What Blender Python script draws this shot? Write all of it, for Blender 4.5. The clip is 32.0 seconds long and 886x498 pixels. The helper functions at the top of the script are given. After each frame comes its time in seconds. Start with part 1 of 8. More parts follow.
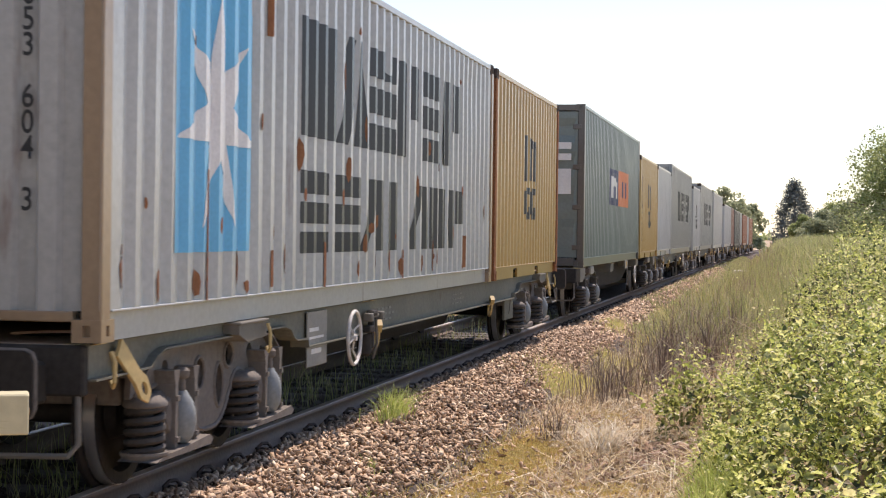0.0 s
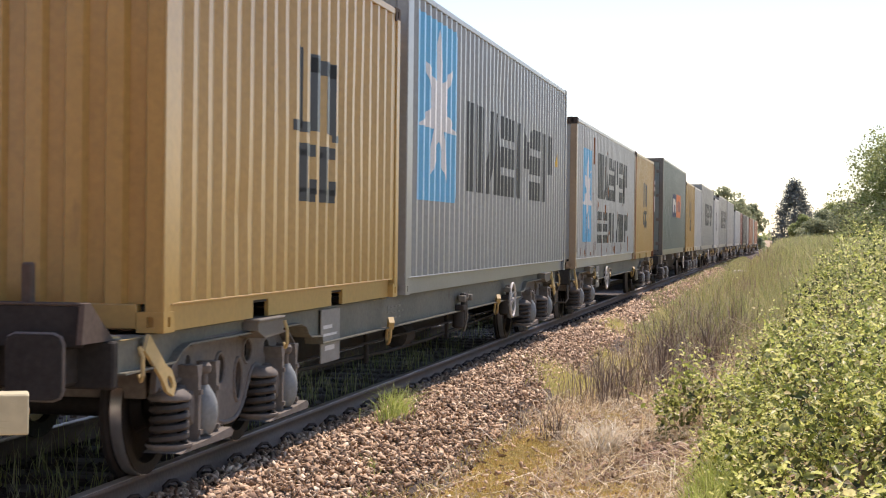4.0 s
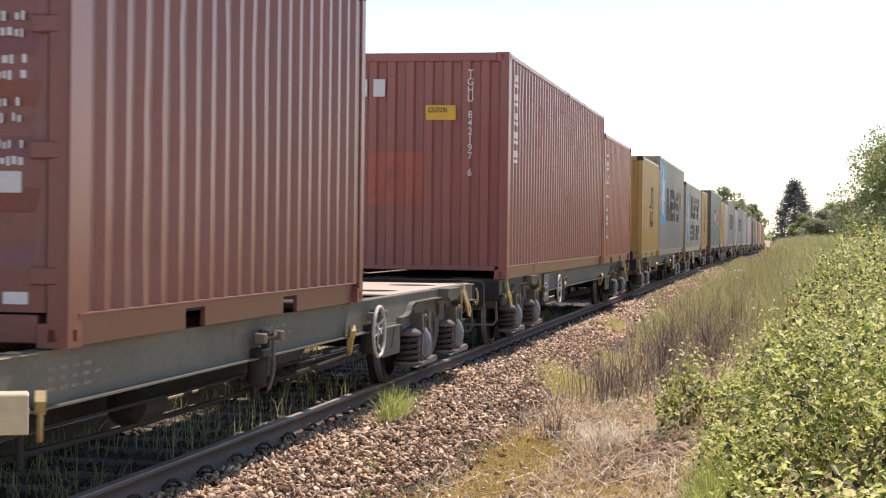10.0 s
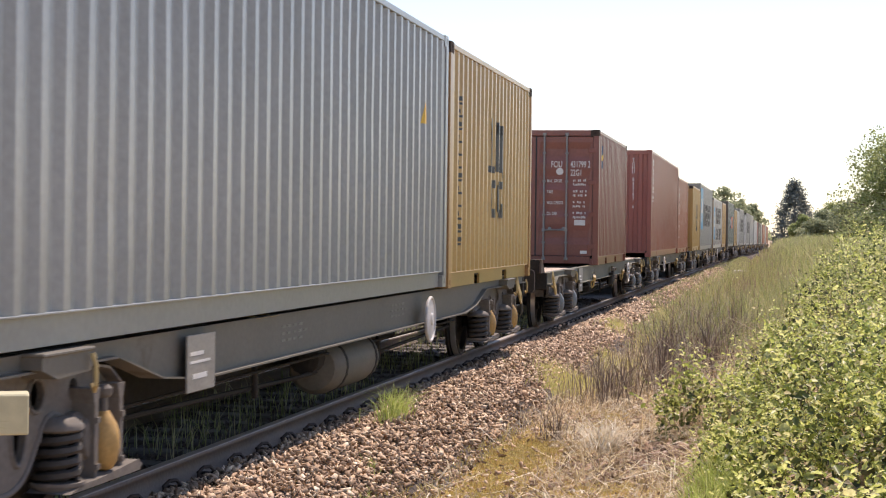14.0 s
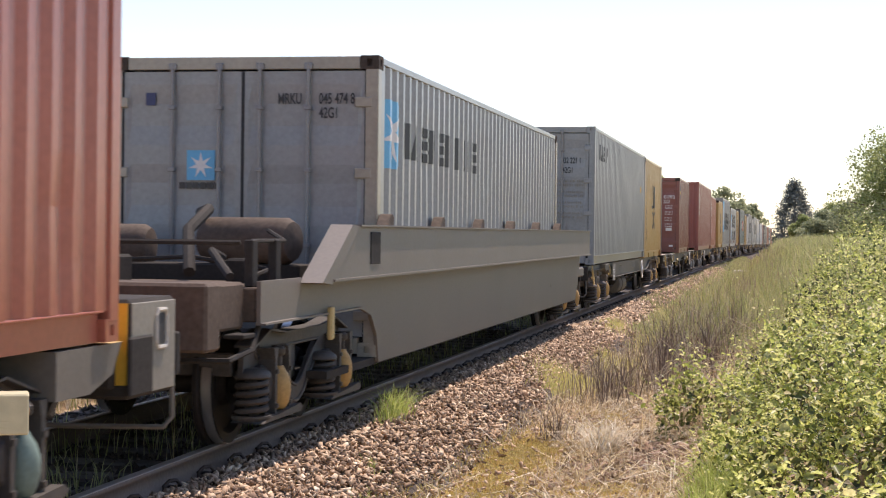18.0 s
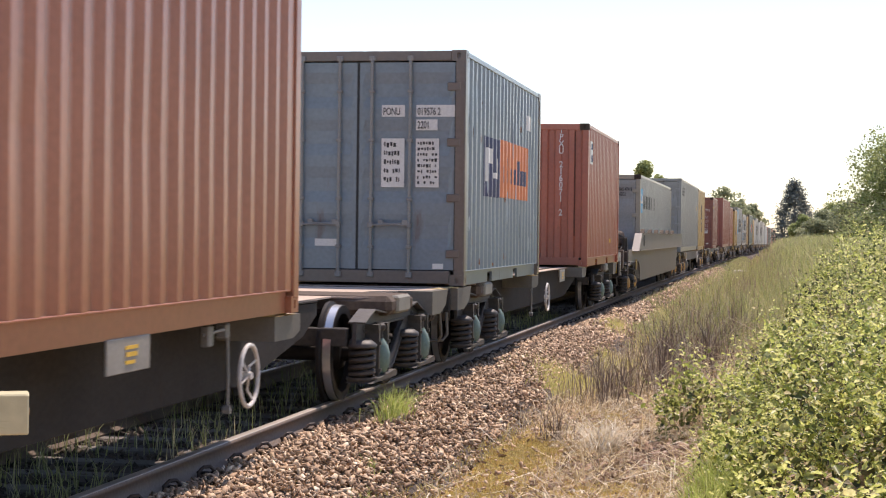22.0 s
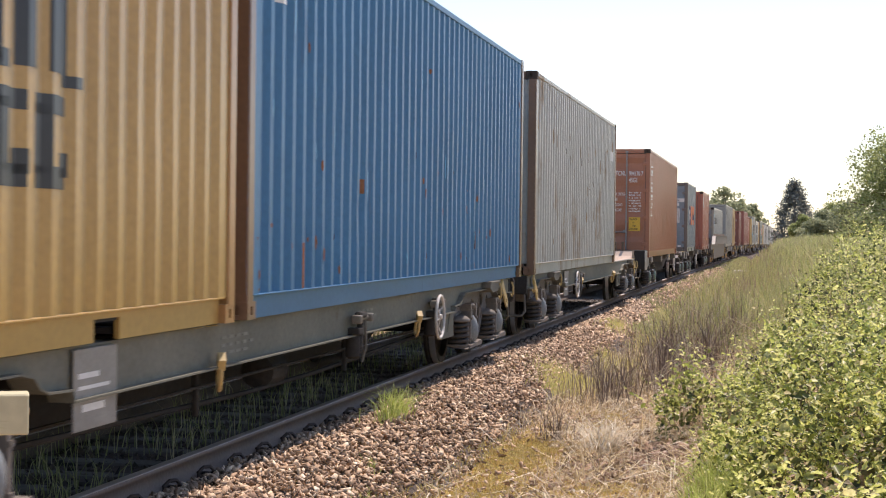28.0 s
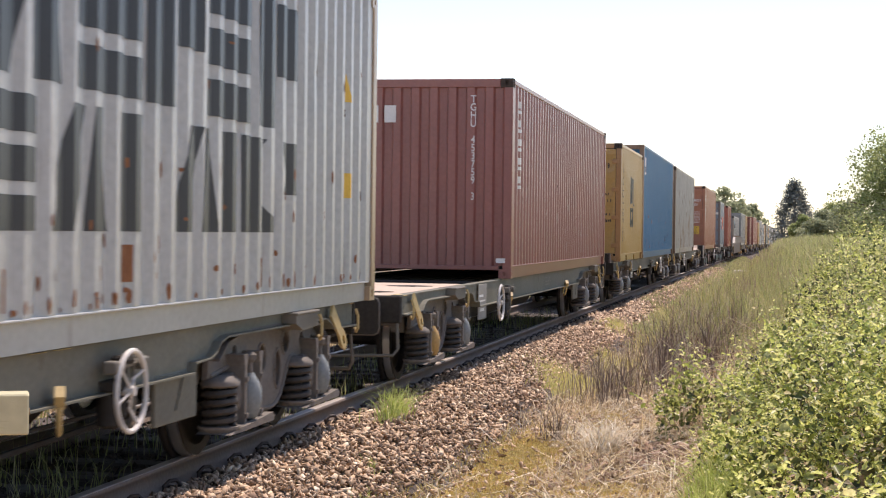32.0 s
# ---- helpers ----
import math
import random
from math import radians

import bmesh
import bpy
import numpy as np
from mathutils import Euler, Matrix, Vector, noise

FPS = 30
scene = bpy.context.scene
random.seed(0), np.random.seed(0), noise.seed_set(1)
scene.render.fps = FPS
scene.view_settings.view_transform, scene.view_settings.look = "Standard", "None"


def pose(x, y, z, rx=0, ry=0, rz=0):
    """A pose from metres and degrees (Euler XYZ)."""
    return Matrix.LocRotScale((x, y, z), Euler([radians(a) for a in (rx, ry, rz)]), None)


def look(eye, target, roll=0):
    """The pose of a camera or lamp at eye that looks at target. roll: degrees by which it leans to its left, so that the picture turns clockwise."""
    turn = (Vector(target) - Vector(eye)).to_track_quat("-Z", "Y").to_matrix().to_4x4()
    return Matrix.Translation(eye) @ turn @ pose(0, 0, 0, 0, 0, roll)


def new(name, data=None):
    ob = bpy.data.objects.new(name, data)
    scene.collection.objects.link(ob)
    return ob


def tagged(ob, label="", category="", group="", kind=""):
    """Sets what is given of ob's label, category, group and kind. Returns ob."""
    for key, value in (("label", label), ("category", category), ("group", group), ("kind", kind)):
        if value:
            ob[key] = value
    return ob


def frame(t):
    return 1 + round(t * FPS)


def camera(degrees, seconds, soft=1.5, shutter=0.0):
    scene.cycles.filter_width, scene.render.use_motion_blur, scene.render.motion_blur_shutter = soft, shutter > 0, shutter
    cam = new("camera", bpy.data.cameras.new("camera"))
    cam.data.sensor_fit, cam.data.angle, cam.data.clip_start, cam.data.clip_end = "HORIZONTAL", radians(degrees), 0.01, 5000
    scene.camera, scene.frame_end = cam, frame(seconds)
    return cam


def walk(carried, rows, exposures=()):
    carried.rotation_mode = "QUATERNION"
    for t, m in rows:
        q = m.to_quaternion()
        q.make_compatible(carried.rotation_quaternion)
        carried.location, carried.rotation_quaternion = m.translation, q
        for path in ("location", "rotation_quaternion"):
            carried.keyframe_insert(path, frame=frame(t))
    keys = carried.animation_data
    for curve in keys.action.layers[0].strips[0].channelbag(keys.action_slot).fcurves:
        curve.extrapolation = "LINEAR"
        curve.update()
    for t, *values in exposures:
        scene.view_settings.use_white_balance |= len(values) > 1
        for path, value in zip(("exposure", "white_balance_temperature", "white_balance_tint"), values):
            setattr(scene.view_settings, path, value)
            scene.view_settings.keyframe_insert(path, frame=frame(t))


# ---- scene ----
# ---------- camera: stands still beside the line ----------
cam = camera(28.8645, 32.0, soft=1.12, shutter=0.2)
EYE = Vector((0.0, 0.0, 1.505))
YAW, PITCH, ROLL = radians(10.893), radians(0.5772), 0.7096
AIM = EYE + Vector((-math.sin(YAW) * math.cos(PITCH), math.cos(YAW) * math.cos(PITCH), -math.sin(PITCH)))
walk(cam, [(0.0, look(EYE, AIM, ROLL)), (32.0, look(EYE, AIM, ROLL))], exposures=[(0.0, 0.72, 6950, 21), (32.0, 0.72, 6950, 21)])

# ---------- light: clear hazy day, high sun straight ahead along the line ----------
SUN = Vector((0.15, 0.56, 1.0)).normalized()
world = bpy.data.worlds.new("sky")
scene.world = world
world.use_nodes = True
wn = world.node_tree
sky = wn.nodes.new("ShaderNodeTexSky")
sky.sky_type, sky.sun_disc = "NISHITA", False
sky.sun_elevation = math.asin(SUN.z)
sky.sun_rotation = math.atan2(SUN.x, SUN.y)
sky.air_density, sky.dust_density, sky.ozone_density = 1.0, 0.2, 2.0
wn.links.new(sky.outputs[0], wn.nodes["Background"].inputs[0])
wn.nodes["Background"].inputs[1].default_value = 0.118
sun = new("sun", bpy.data.lights.new("sun", "SUN"))
sun.data.energy, sun.data.angle, sun.data.color = 3.3, radians(0.6), (1.0, 0.93, 0.83)
sun.matrix_basis = look(SUN * 100, (0, 0, 0))

# ---------- the line and the train's run ----------
def rail_x(y):
    """The track's centre line, which bends slightly to the right far off."""
    return -4.5752 + 0.359 * (max(y, 0) / 100) ** 2


def rail_z(y):
    return -0.1037 * (max(y, 0) / 100) ** 2


def run(t):
    """How far the train has come, which gathers speed slowly."""
    d = t - 16
    return 6.714 * d + 0.05503 * d * d + 0.000124 * d ** 3


def on_track(y, z=0.0, turn=0.0):
    return pose(rail_x(y), y, rail_z(y) + z, 0, 0, turn - math.degrees(math.atan(2 * 0.359 * max(y, 0) / 10000)))


# ---------- mesh helpers ----------
class Shape:
    """Collects corners and faces of one mesh."""

    def __init__(self):
        self.v, self.f = [], []

    def add(self, v, f):
        n = len(self.v)
        self.v += [tuple(p) for p in v]
        self.f += [tuple(i + n for i in q) for q in f]
        return self

    def box(self, x0, x1, y0, y1, z0, z1, c=0.0):
        if c <= 0:
            v = [(x, y, z) for x in (x0, x1) for y in (y0, y1) for z in (z0, z1)]
            return self.add(v, [(0, 1, 3, 2), (4, 6, 7, 5), (0, 4, 5, 1), (2, 3, 7, 6), (0, 2, 6, 4), (1, 5, 7, 3)])
        c = min(c, (x1 - x0) * 0.45, (y1 - y0) * 0.45, (z1 - z0) * 0.45)
        v, idx = [], {}
        for i in (0, 1):
            for j in (0, 1):
                for k in (0, 1):
                    px, py, pz = (x0, x1)[i], (y0, y1)[j], (z0, z1)[k]
                    ix, iy, iz = px + (c, -c)[i], py + (c, -c)[j], pz + (c, -c)[k]
                    for a, p in (("x", (px, iy, iz)), ("y", (ix, py, iz)), ("z", (ix, iy, pz))):
                        idx[i, j, k, a] = len(v)
                        v.append(p)
        f = []
        for i in (0, 1):
            q = [idx[i, 0, 0, "x"], idx[i, 1, 0, "x"], idx[i, 1, 1, "x"], idx[i, 0, 1, "x"]]
            f.append(q if i else q[::-1])
            q = [idx[0, i, 0, "y"], idx[1, i, 0, "y"], idx[1, i, 1, "y"], idx[0, i, 1, "y"]]
            f.append(q[::-1] if i else q)
            q = [idx[0, 0, i, "z"], idx[1, 0, i, "z"], idx[1, 1, i, "z"], idx[0, 1, i, "z"]]
            f.append(q if i else q[::-1])
        for i in (0, 1):
            for j in (0, 1):
                q = [idx[i, j, 0, "x"], idx[i, j, 0, "y"], idx[i, j, 1, "y"], idx[i, j, 1, "x"]]
                f.append(q if i != j else q[::-1])
                q = [idx[i, 0, j, "x"], idx[i, 0, j, "z"], idx[i, 1, j, "z"], idx[i, 1, j, "x"]]
                f.append(q[::-1] if i != j else q)
                q = [idx[0, i, j, "y"], idx[0, i, j, "z"], idx[1, i, j, "z"], idx[1, i, j, "y"]]
                f.append(q if i != j else q[::-1])
                for k in (0, 1):
                    q = [idx[i, j, k, a] for a in "xyz"]
                    f.append(q if (i + j + k) % 2 == 1 else q[::-1])
        return self.add(v, f)

    def prism(self, pts, a0, a1, axis="x"):
        """A flat outline, pushed from a0 to a1 along an axis; the outline is in the two other axes, in order."""
        def put(a, p):
            return {"x": (a, p[0], p[1]), "y": (p[0], a, p[1]), "z": (p[0], p[1], a)}[axis]
        n = len(pts)
        v = [put(a0, p) for p in pts] + [put(a1, p) for p in pts]
        f = [tuple(range(n))[::-1], tuple(range(n, 2 * n))]
        f += [(i, (i + 1) % n, n + (i + 1) % n, n + i) for i in range(n)]
        return self.add(v, f)

    def lathe(self, prof, centre=(0, 0, 0), axis="x", n=24):
        """Turns (along, radius) pairs round an axis."""
        cx, cy, cz = centre
        v, f = [], []
        for a, r in prof:
            for i in range(n):
                u, w = r * math.cos(2 * math.pi * i / n), r * math.sin(2 * math.pi * i / n)
                v.append({"x": (cx + a, cy + u, cz + w), "y": (cx + u, cy + a, cz + w), "z": (cx + u, cy + w, cz + a)}[axis])
        for k in range(len(prof) - 1):
            for i in range(n):
                j = (i + 1) % n
                f.append((k * n + i, k * n + j, (k + 1) * n + j, (k + 1) * n + i))
        f.append(tuple(range(n))[::-1])
        f.append(tuple(range((len(prof) - 1) * n, len(prof) * n)))
        return self.add(v, f)

    def tube(self, pts, r, n=8, closed=False):
        pts = [Vector(p) for p in pts]
        m = len(pts)
        v, f = [], []
        up = None
        for i, p in enumerate(pts):
            a, b = (pts[i - 1], pts[(i + 1) % m]) if closed else (pts[max(i - 1, 0)], pts[min(i + 1, m - 1)])
            d = (b - a).normalized()
            if up is None:
                up = d.orthogonal().normalized()
            up = (up - d * up.dot(d)).normalized()
            side = d.cross(up)
            for k in range(n):
                q = 2 * math.pi * k / n
                v.append(p + (up * math.cos(q) + side * math.sin(q)) * r)
        for i in range(m if closed else m - 1):
            i2 = (i + 1) % m
            for k in range(n):
                k2 = (k + 1) % n
                f.append((i * n + k, i * n + k2, i2 * n + k2, i2 * n + k))
        if not closed:
            f += [tuple(range(n))[::-1], tuple(range((m - 1) * n, m * n))]
        return self.add(v, f)

    def mesh(self, name, material, smooth=False, weld=0.0):
        me = bpy.data.meshes.new(name)
        me.from_pydata(self.v, [], self.f)
        bm = bmesh.new()
        bm.from_mesh(me)
        if weld:
            bmesh.ops.remove_doubles(bm, verts=bm.verts, dist=weld)
        bmesh.ops.recalc_face_normals(bm, faces=bm.faces)
        bm.to_mesh(me)
        bm.free()
        me.materials.append(material)
        if smooth:
            me.shade_smooth()
            me.set_sharp_from_angle(angle=radians(40))
        return me


def part(name, shape, material, parent, label="", m=None, smooth=False):
    """One mesh object under a thing or a part."""
    me = shape if isinstance(shape, bpy.types.Mesh) else shape.mesh(name, material, smooth)
    ob = new(name, me)
    ob.parent = parent
    if m is not None:
        ob.matrix_basis = m
    if label:
        ob["label"] = label
    return ob


def thing(name, label, category, group="", kind=""):
    return tagged(new(name), label, category, group, kind)


def big_mesh(name, verts, faces, material, smooth=False):
    """A mesh from arrays: corners (n, 3) and faces (m, 3) or (m, 4)."""
    verts, faces = np.asarray(verts, np.float32), np.asarray(faces, np.int32)
    me = bpy.data.meshes.new(name)
    me.vertices.add(len(verts))
    me.vertices.foreach_set("co", verts.ravel())
    k = faces.shape[1]
    me.loops.add(faces.size)
    me.loops.foreach_set("vertex_index", faces.ravel())
    me.polygons.add(len(faces))
    me.polygons.foreach_set("loop_start", np.arange(0, faces.size, k, dtype=np.int32))
    me.update(calc_edges=True)
    me.materials.append(material)
    if smooth:
        me.shade_smooth()
    return me


# ---------- materials ----------
def material(name, base, rough=0.6, metal=0.0, vary=0.12, grain=30.0, coarse=1.2, bump=0.15, dirt=None, dirt_amount=0.0, dirt_scale=(3, 3, 0.7), spec=0.5, dirt_edge=0.12, obj_random=0.0, island=0.0, translucent=0.0, coords="Object"):
    """Paint or stuff with grain, blotches and stains at real size."""
    m = bpy.data.materials.new(name)
    m.use_nodes = True
    n, l = m.node_tree.nodes, m.node_tree.links
    b = n["Principled BSDF"]
    b.inputs["Roughness"].default_value, b.inputs["Metallic"].default_value = rough, metal
    b.inputs["Specular IOR Level"].default_value = spec
    tc = n.new("ShaderNodeTexCoord")
    co = tc.outputs[coords]
    fine, wide = n.new("ShaderNodeTexNoise"), n.new("ShaderNodeTexNoise")
    fine.inputs["Scale"].default_value, wide.inputs["Scale"].default_value = grain, coarse
    fine.inputs["Detail"].default_value, wide.inputs["Detail"].default_value = 4, 5
    l.new(co, fine.inputs["Vector"]), l.new(co, wide.inputs["Vector"])
    mix = n.new("ShaderNodeMath")
    mix.operation = "ADD"
    l.new(fine.outputs["Fac"], mix.inputs[0]), l.new(wide.outputs["Fac"], mix.inputs[1])
    span = n.new("ShaderNodeMapRange")
    span.inputs["From Min"].default_value, span.inputs["From Max"].default_value = 0.6, 1.4
    span.inputs["To Min"].default_value, span.inputs["To Max"].default_value = 1 - vary, 1 + vary
    l.new(mix.outputs[0], span.inputs["Value"])
    value = span.outputs[0]
    if obj_random or island:
        src = n.new("ShaderNodeObjectInfo").outputs["Random"] if obj_random else n.new("ShaderNodeNewGeometry").outputs["Random Per Island"]
        a = obj_random or island
        r = n.new("ShaderNodeMapRange")
        r.inputs["To Min"].default_value, r.inputs["To Max"].default_value = 1 - a, 1 + a
        l.new(src, r.inputs["Value"])
        mul = n.new("ShaderNodeMath")
        mul.operation = "MULTIPLY"
        l.new(value, mul.inputs[0]), l.new(r.outputs[0], mul.inputs[1])
        value = mul.outputs[0]
    sc = n.new("ShaderNodeVectorMath")
    sc.operation = "SCALE"
    sc.inputs[0].default_value = base
    l.new(value, sc.inputs["Scale"])
    colour = sc.outputs[0]
    if dirt is not None:
        mp = n.new("ShaderNodeMapping")
        mp.inputs["Scale"].default_value = dirt_scale
        l.new(co, mp.inputs["Vector"])
        dn = n.new("ShaderNodeTexNoise")
        dn.inputs["Scale"].default_value, dn.inputs["Detail"].default_value, dn.inputs["Roughness"].default_value = 1.0, 8, 0.65
        l.new(mp.outputs[0], dn.inputs["Vector"])
        dr = n.new("ShaderNodeMapRange")
        cut = 0.75 - 0.35 * dirt_amount
        dr.inputs["From Min"].default_value, dr.inputs["From Max"].default_value = cut, cut + dirt_edge
        l.new(dn.outputs["Fac"], dr.inputs["Value"])
        mc = n.new("ShaderNodeMix")
        mc.data_type = "RGBA"
        l.new(dr.outputs[0], mc.inputs["Factor"])
        l.new(colour, mc.inputs["A"])
        mc.inputs["B"].default_value = (*dirt, 1)
        colour = mc.outputs["Result"]
        rr = n.new("ShaderNodeMapRange")
        rr.inputs["To Min"].default_value, rr.inputs["To Max"].default_value = rough, 0.85
        l.new(dr.outputs[0], rr.inputs["Value"])
        l.new(rr.outputs[0], b.inputs["Roughness"])
    l.new(colour, b.inputs["Base Color"])
    if bump:
        bp = n.new("ShaderNodeBump")
        bp.inputs["Strength"].default_value, bp.inputs["Distance"].default_value = bump, 0.01
        l.new(mix.outputs[0], bp.inputs["Height"])
        l.new(bp.outputs[0], b.inputs["Normal"])
    if translucent:
        tr = n.new("ShaderNodeBsdfTranslucent")
        l.new(colour, tr.inputs["Color"])
        ms = n.new("ShaderNodeMixShader")
        ms.inputs[0].default_value = translucent
        l.new(b.outputs[0], ms.inputs[1]), l.new(tr.outputs[0], ms.inputs[2])
        l.new(ms.outputs[0], n["Material Output"].inputs["Surface"])
    return m


RUST = (0.16, 0.065, 0.03)


def paint(name, base, rust=0.25, rough=0.30, dirt=RUST, gloss=0.55):
    return material(name, base, rough, 0, 0.17, 22, 0.75, 0.05, dirt, rust, (2.4, 2.4, 0.45), gloss, 0.16)


P_GREY = paint("grey_container_paint", (0.29, 0.297, 0.287), 0.25)
P_WORN = paint("worn_grey_container_paint", (0.43, 0.435, 0.415), 0.36)
P_YELLOW = paint("ochre_container_paint", (0.465, 0.285, 0.088), 0.24)
P_RED = paint("oxide_red_container_paint", (0.38, 0.123, 0.082), 0.2)
P_MAROON = paint("maroon_container_paint", (0.235, 0.080, 0.062), 0.22, dirt=(0.27, 0.10, 0.07))
P_PLUM = paint("plum_container_paint", (0.295, 0.110, 0.090), 0.22, dirt=(0.33, 0.135, 0.095))
P_PATCHY = material("patchy_maroon_container_paint", (0.325, 0.116, 0.092), 0.28, 0, 0.13, 40, 0.9, 0.05, (0.40, 0.148, 0.095), 0.5, (0.8, 0.8, 0.9), 0.45, 0.16)
P_BROWN = paint("orange_brown_container_paint", (0.375, 0.142, 0.078), 0.2)
P_BRIGHT = paint("faded_red_container_paint", (0.39, 0.122, 0.078), 0.22)
P_SLATE = paint("slate_blue_container_paint", (0.20, 0.25, 0.285), 0.32)
P_BLUE = paint("blue_container_paint", (0.040, 0.165, 0.31), 0.3, 0.4, gloss=0.28)
P_CREAM = material("rusty_cream_container_paint", (0.41, 0.405, 0.36), 0.4, 0, 0.2, 18, 0.9, 0.08, (0.29, 0.195, 0.105), 0.57, (1.0, 1.0, 0.6), 0.4, 0.14)
P_DARK = paint("dark_grey_container_paint", (0.085, 0.085, 0.085), 0.3)
P_OCHRE_EDGE = paint("rusty_ochre_edge_paint", (0.40, 0.215, 0.085), 0.45)
RUST_POST = paint("rust_brown_post_paint", (0.22, 0.13, 0.08), 0.5)
P_SILVER = paint("pale_grey_container_paint", (0.46, 0.47, 0.47), 0.25)
CASTING = material("grimy_corner_casting", (0.075, 0.058, 0.047), 0.85, 0, 0.4, 30, 3, 0.2, (0.17, 0.085, 0.045), 0.4, (6, 6, 6), spec=0.15)
RUSTY = material("rusty_steel", (0.27, 0.12, 0.06), 0.85, 0, 0.35, 25, 3, 0.3, spec=0.12)
INK = material("black_marking_paint", (0.025, 0.028, 0.032), 0.34, 0, 0.2, 40, 2, 0.0)
NAVY = material("navy_marking_paint", (0.02, 0.03, 0.11), 0.34, 0, 0.2, 40, 2, 0.0)
WHITE = material("white_marking_paint", (0.72, 0.70, 0.67), 0.34, 0, 0.15, 40, 2, 0.0)
SKYBLUE = material("sky_blue_marking_paint", (0.10, 0.42, 0.66), 0.34, 0, 0.12, 40, 2, 0.0)
ORANGE = material("orange_marking_paint", (0.75, 0.20, 0.06), 0.34, 0, 0.12, 40, 2, 0.0)
YELLOW = material("yellow_sign_paint", (0.75, 0.45, 0.05), 0.5, 0, 0.15, 40, 2, 0.0)
GASKET = material("door_gasket_rubber", (0.03, 0.03, 0.03), 0.7, 0, 0.2, 60, 3, 0.1)
BAR = material("galvanised_bar", (0.27, 0.265, 0.255), 0.5, 0.35, 0.2, 60, 3, 0.1)
FRAME = material("grey_green_wagon_steel", (0.18, 0.172, 0.135), 0.65, 0, 0.25, 30, 1.5, 0.15, (0.10, 0.06, 0.04), 0.3, (2, 2, 1), spec=0.12)
FRAME_TAN = material("tan_grey_wagon_steel", (0.18, 0.163, 0.135), 0.55, 0, 0.15, 30, 1.0, 0.1, (0.12, 0.08, 0.05), 0.22, (2, 1, 0.6), spec=0.12)
FRAME_DARK = material("dark_wagon_steel", (0.048, 0.043, 0.038), 0.8, 0, 0.3, 30, 1.5, 0.2, (0.085, 0.055, 0.036), 0.3, spec=0.12)
DECK = material("dusty_brown_deck_steel", (0.56, 0.435, 0.34), 0.8, 0, 0.18, 30, 1.2, 0.15, (0.22, 0.12, 0.08), 0.25, spec=0.12)
BOGIE = material("dirty_bogie_steel", (0.185, 0.162, 0.14), 0.7, 0, 0.3, 25, 2, 0.3, (0.14, 0.09, 0.06), 0.3, spec=0.12)
BOGIE_DARK = material("oily_black_bogie_steel", (0.075, 0.066, 0.058), 0.55, 0, 0.35, 25, 2, 0.3, (0.12, 0.09, 0.065), 0.3, spec=0.35)
SPRING = material("dark_spring_steel", (0.085, 0.075, 0.066), 0.6, 0.2, 0.3, 40, 3, 0.1, spec=0.12)
DAMPER = material("dusty_grey_damper", (0.235, 0.25, 0.245), 0.6, 0, 0.25, 40, 3, 0.1)
DAMPER_Y = material("ochre_damper", (0.50, 0.30, 0.10), 0.6, 0, 0.25, 40, 3, 0.1)
PLATFORM = material("rust_brown_platform_steel", (0.12, 0.09, 0.07), 0.75, 0, 0.35, 25, 2, 0.3, (0.22, 0.13, 0.08), 0.35, spec=0.12)
WHEEL = material("dark_wheel_steel", (0.040, 0.035, 0.032), 0.6, 0.3, 0.3, 30, 3, 0.15, spec=0.12)
TREAD = material("polished_tread_steel", (0.80, 0.78, 0.75), 0.28, 0.9, 0.1, 40, 3, 0.05)
HANDWHEEL = material("white_handwheel_paint", (0.62, 0.58, 0.53), 0.6, 0, 0.2, 40, 4, 0.1, (0.2, 0.12, 0.07), 0.25)
LEVER = material("ochre_lever_paint", (0.55, 0.40, 0.17), 0.6, 0, 0.2, 40, 4, 0.1, (0.2, 0.12, 0.07), 0.25)
CHEEK = material("weathered_tan_plate", (0.27, 0.25, 0.205), 0.6, 0, 0.2, 30, 2, 0.1, (0.13, 0.10, 0.07), 0.35, (3, 3, 2), spec=0.2)
PALE_RIM = material("pale_worn_steel_edge", (0.50, 0.47, 0.41), 0.6, 0, 0.2, 40, 4, 0.1)
PLATE = material("pale_notice_plate", (0.28, 0.26, 0.225), 0.6, 0, 0.2, 40, 4, 0.0)
# ---------- containers ----------
HALF_W = 1.219
PITCH_C, DEPTH = 0.278, 0.036


def wave(length):
    """Break points of the corrugated side: (along, inset)."""
    a, out = 0.13, [(0.0, 0.012)]
    n = int((length - 0.26) / PITCH_C)
    a = (length - n * PITCH_C - 0.072) / 2
    for i in range(n):
        u = a + i * PITCH_C
        out += [(u, 0.012), (u + 0.072, 0.012), (u + 0.140, 0.012 + DEPTH), (u + 0.210, 0.012 + DEPTH)]
    u = a + n * PITCH_C
    out += [(u, 0.012), (u + 0.072, 0.012), (length, 0.012)]
    return out


def inset_at(prof, u):
    for (a, x), (b, y) in zip(prof, prof[1:]):
        if a <= u <= b:
            return x + (y - x) * (u - a) / max(b - a, 1e-9)
    return 0.012


def clip(poly, at, keep_above):
    out = []
    for i, p in enumerate(poly):
        q = poly[(i + 1) % len(poly)]
        ip, iq = ((p[0] >= at), (q[0] >= at)) if keep_above else ((p[0] <= at), (q[0] <= at))
        if ip:
            out.append(p)
        if ip != iq:
            k = (at - p[0]) / (q[0] - p[0])
            out.append((at, p[1] + (q[1] - p[1]) * k))
    return out


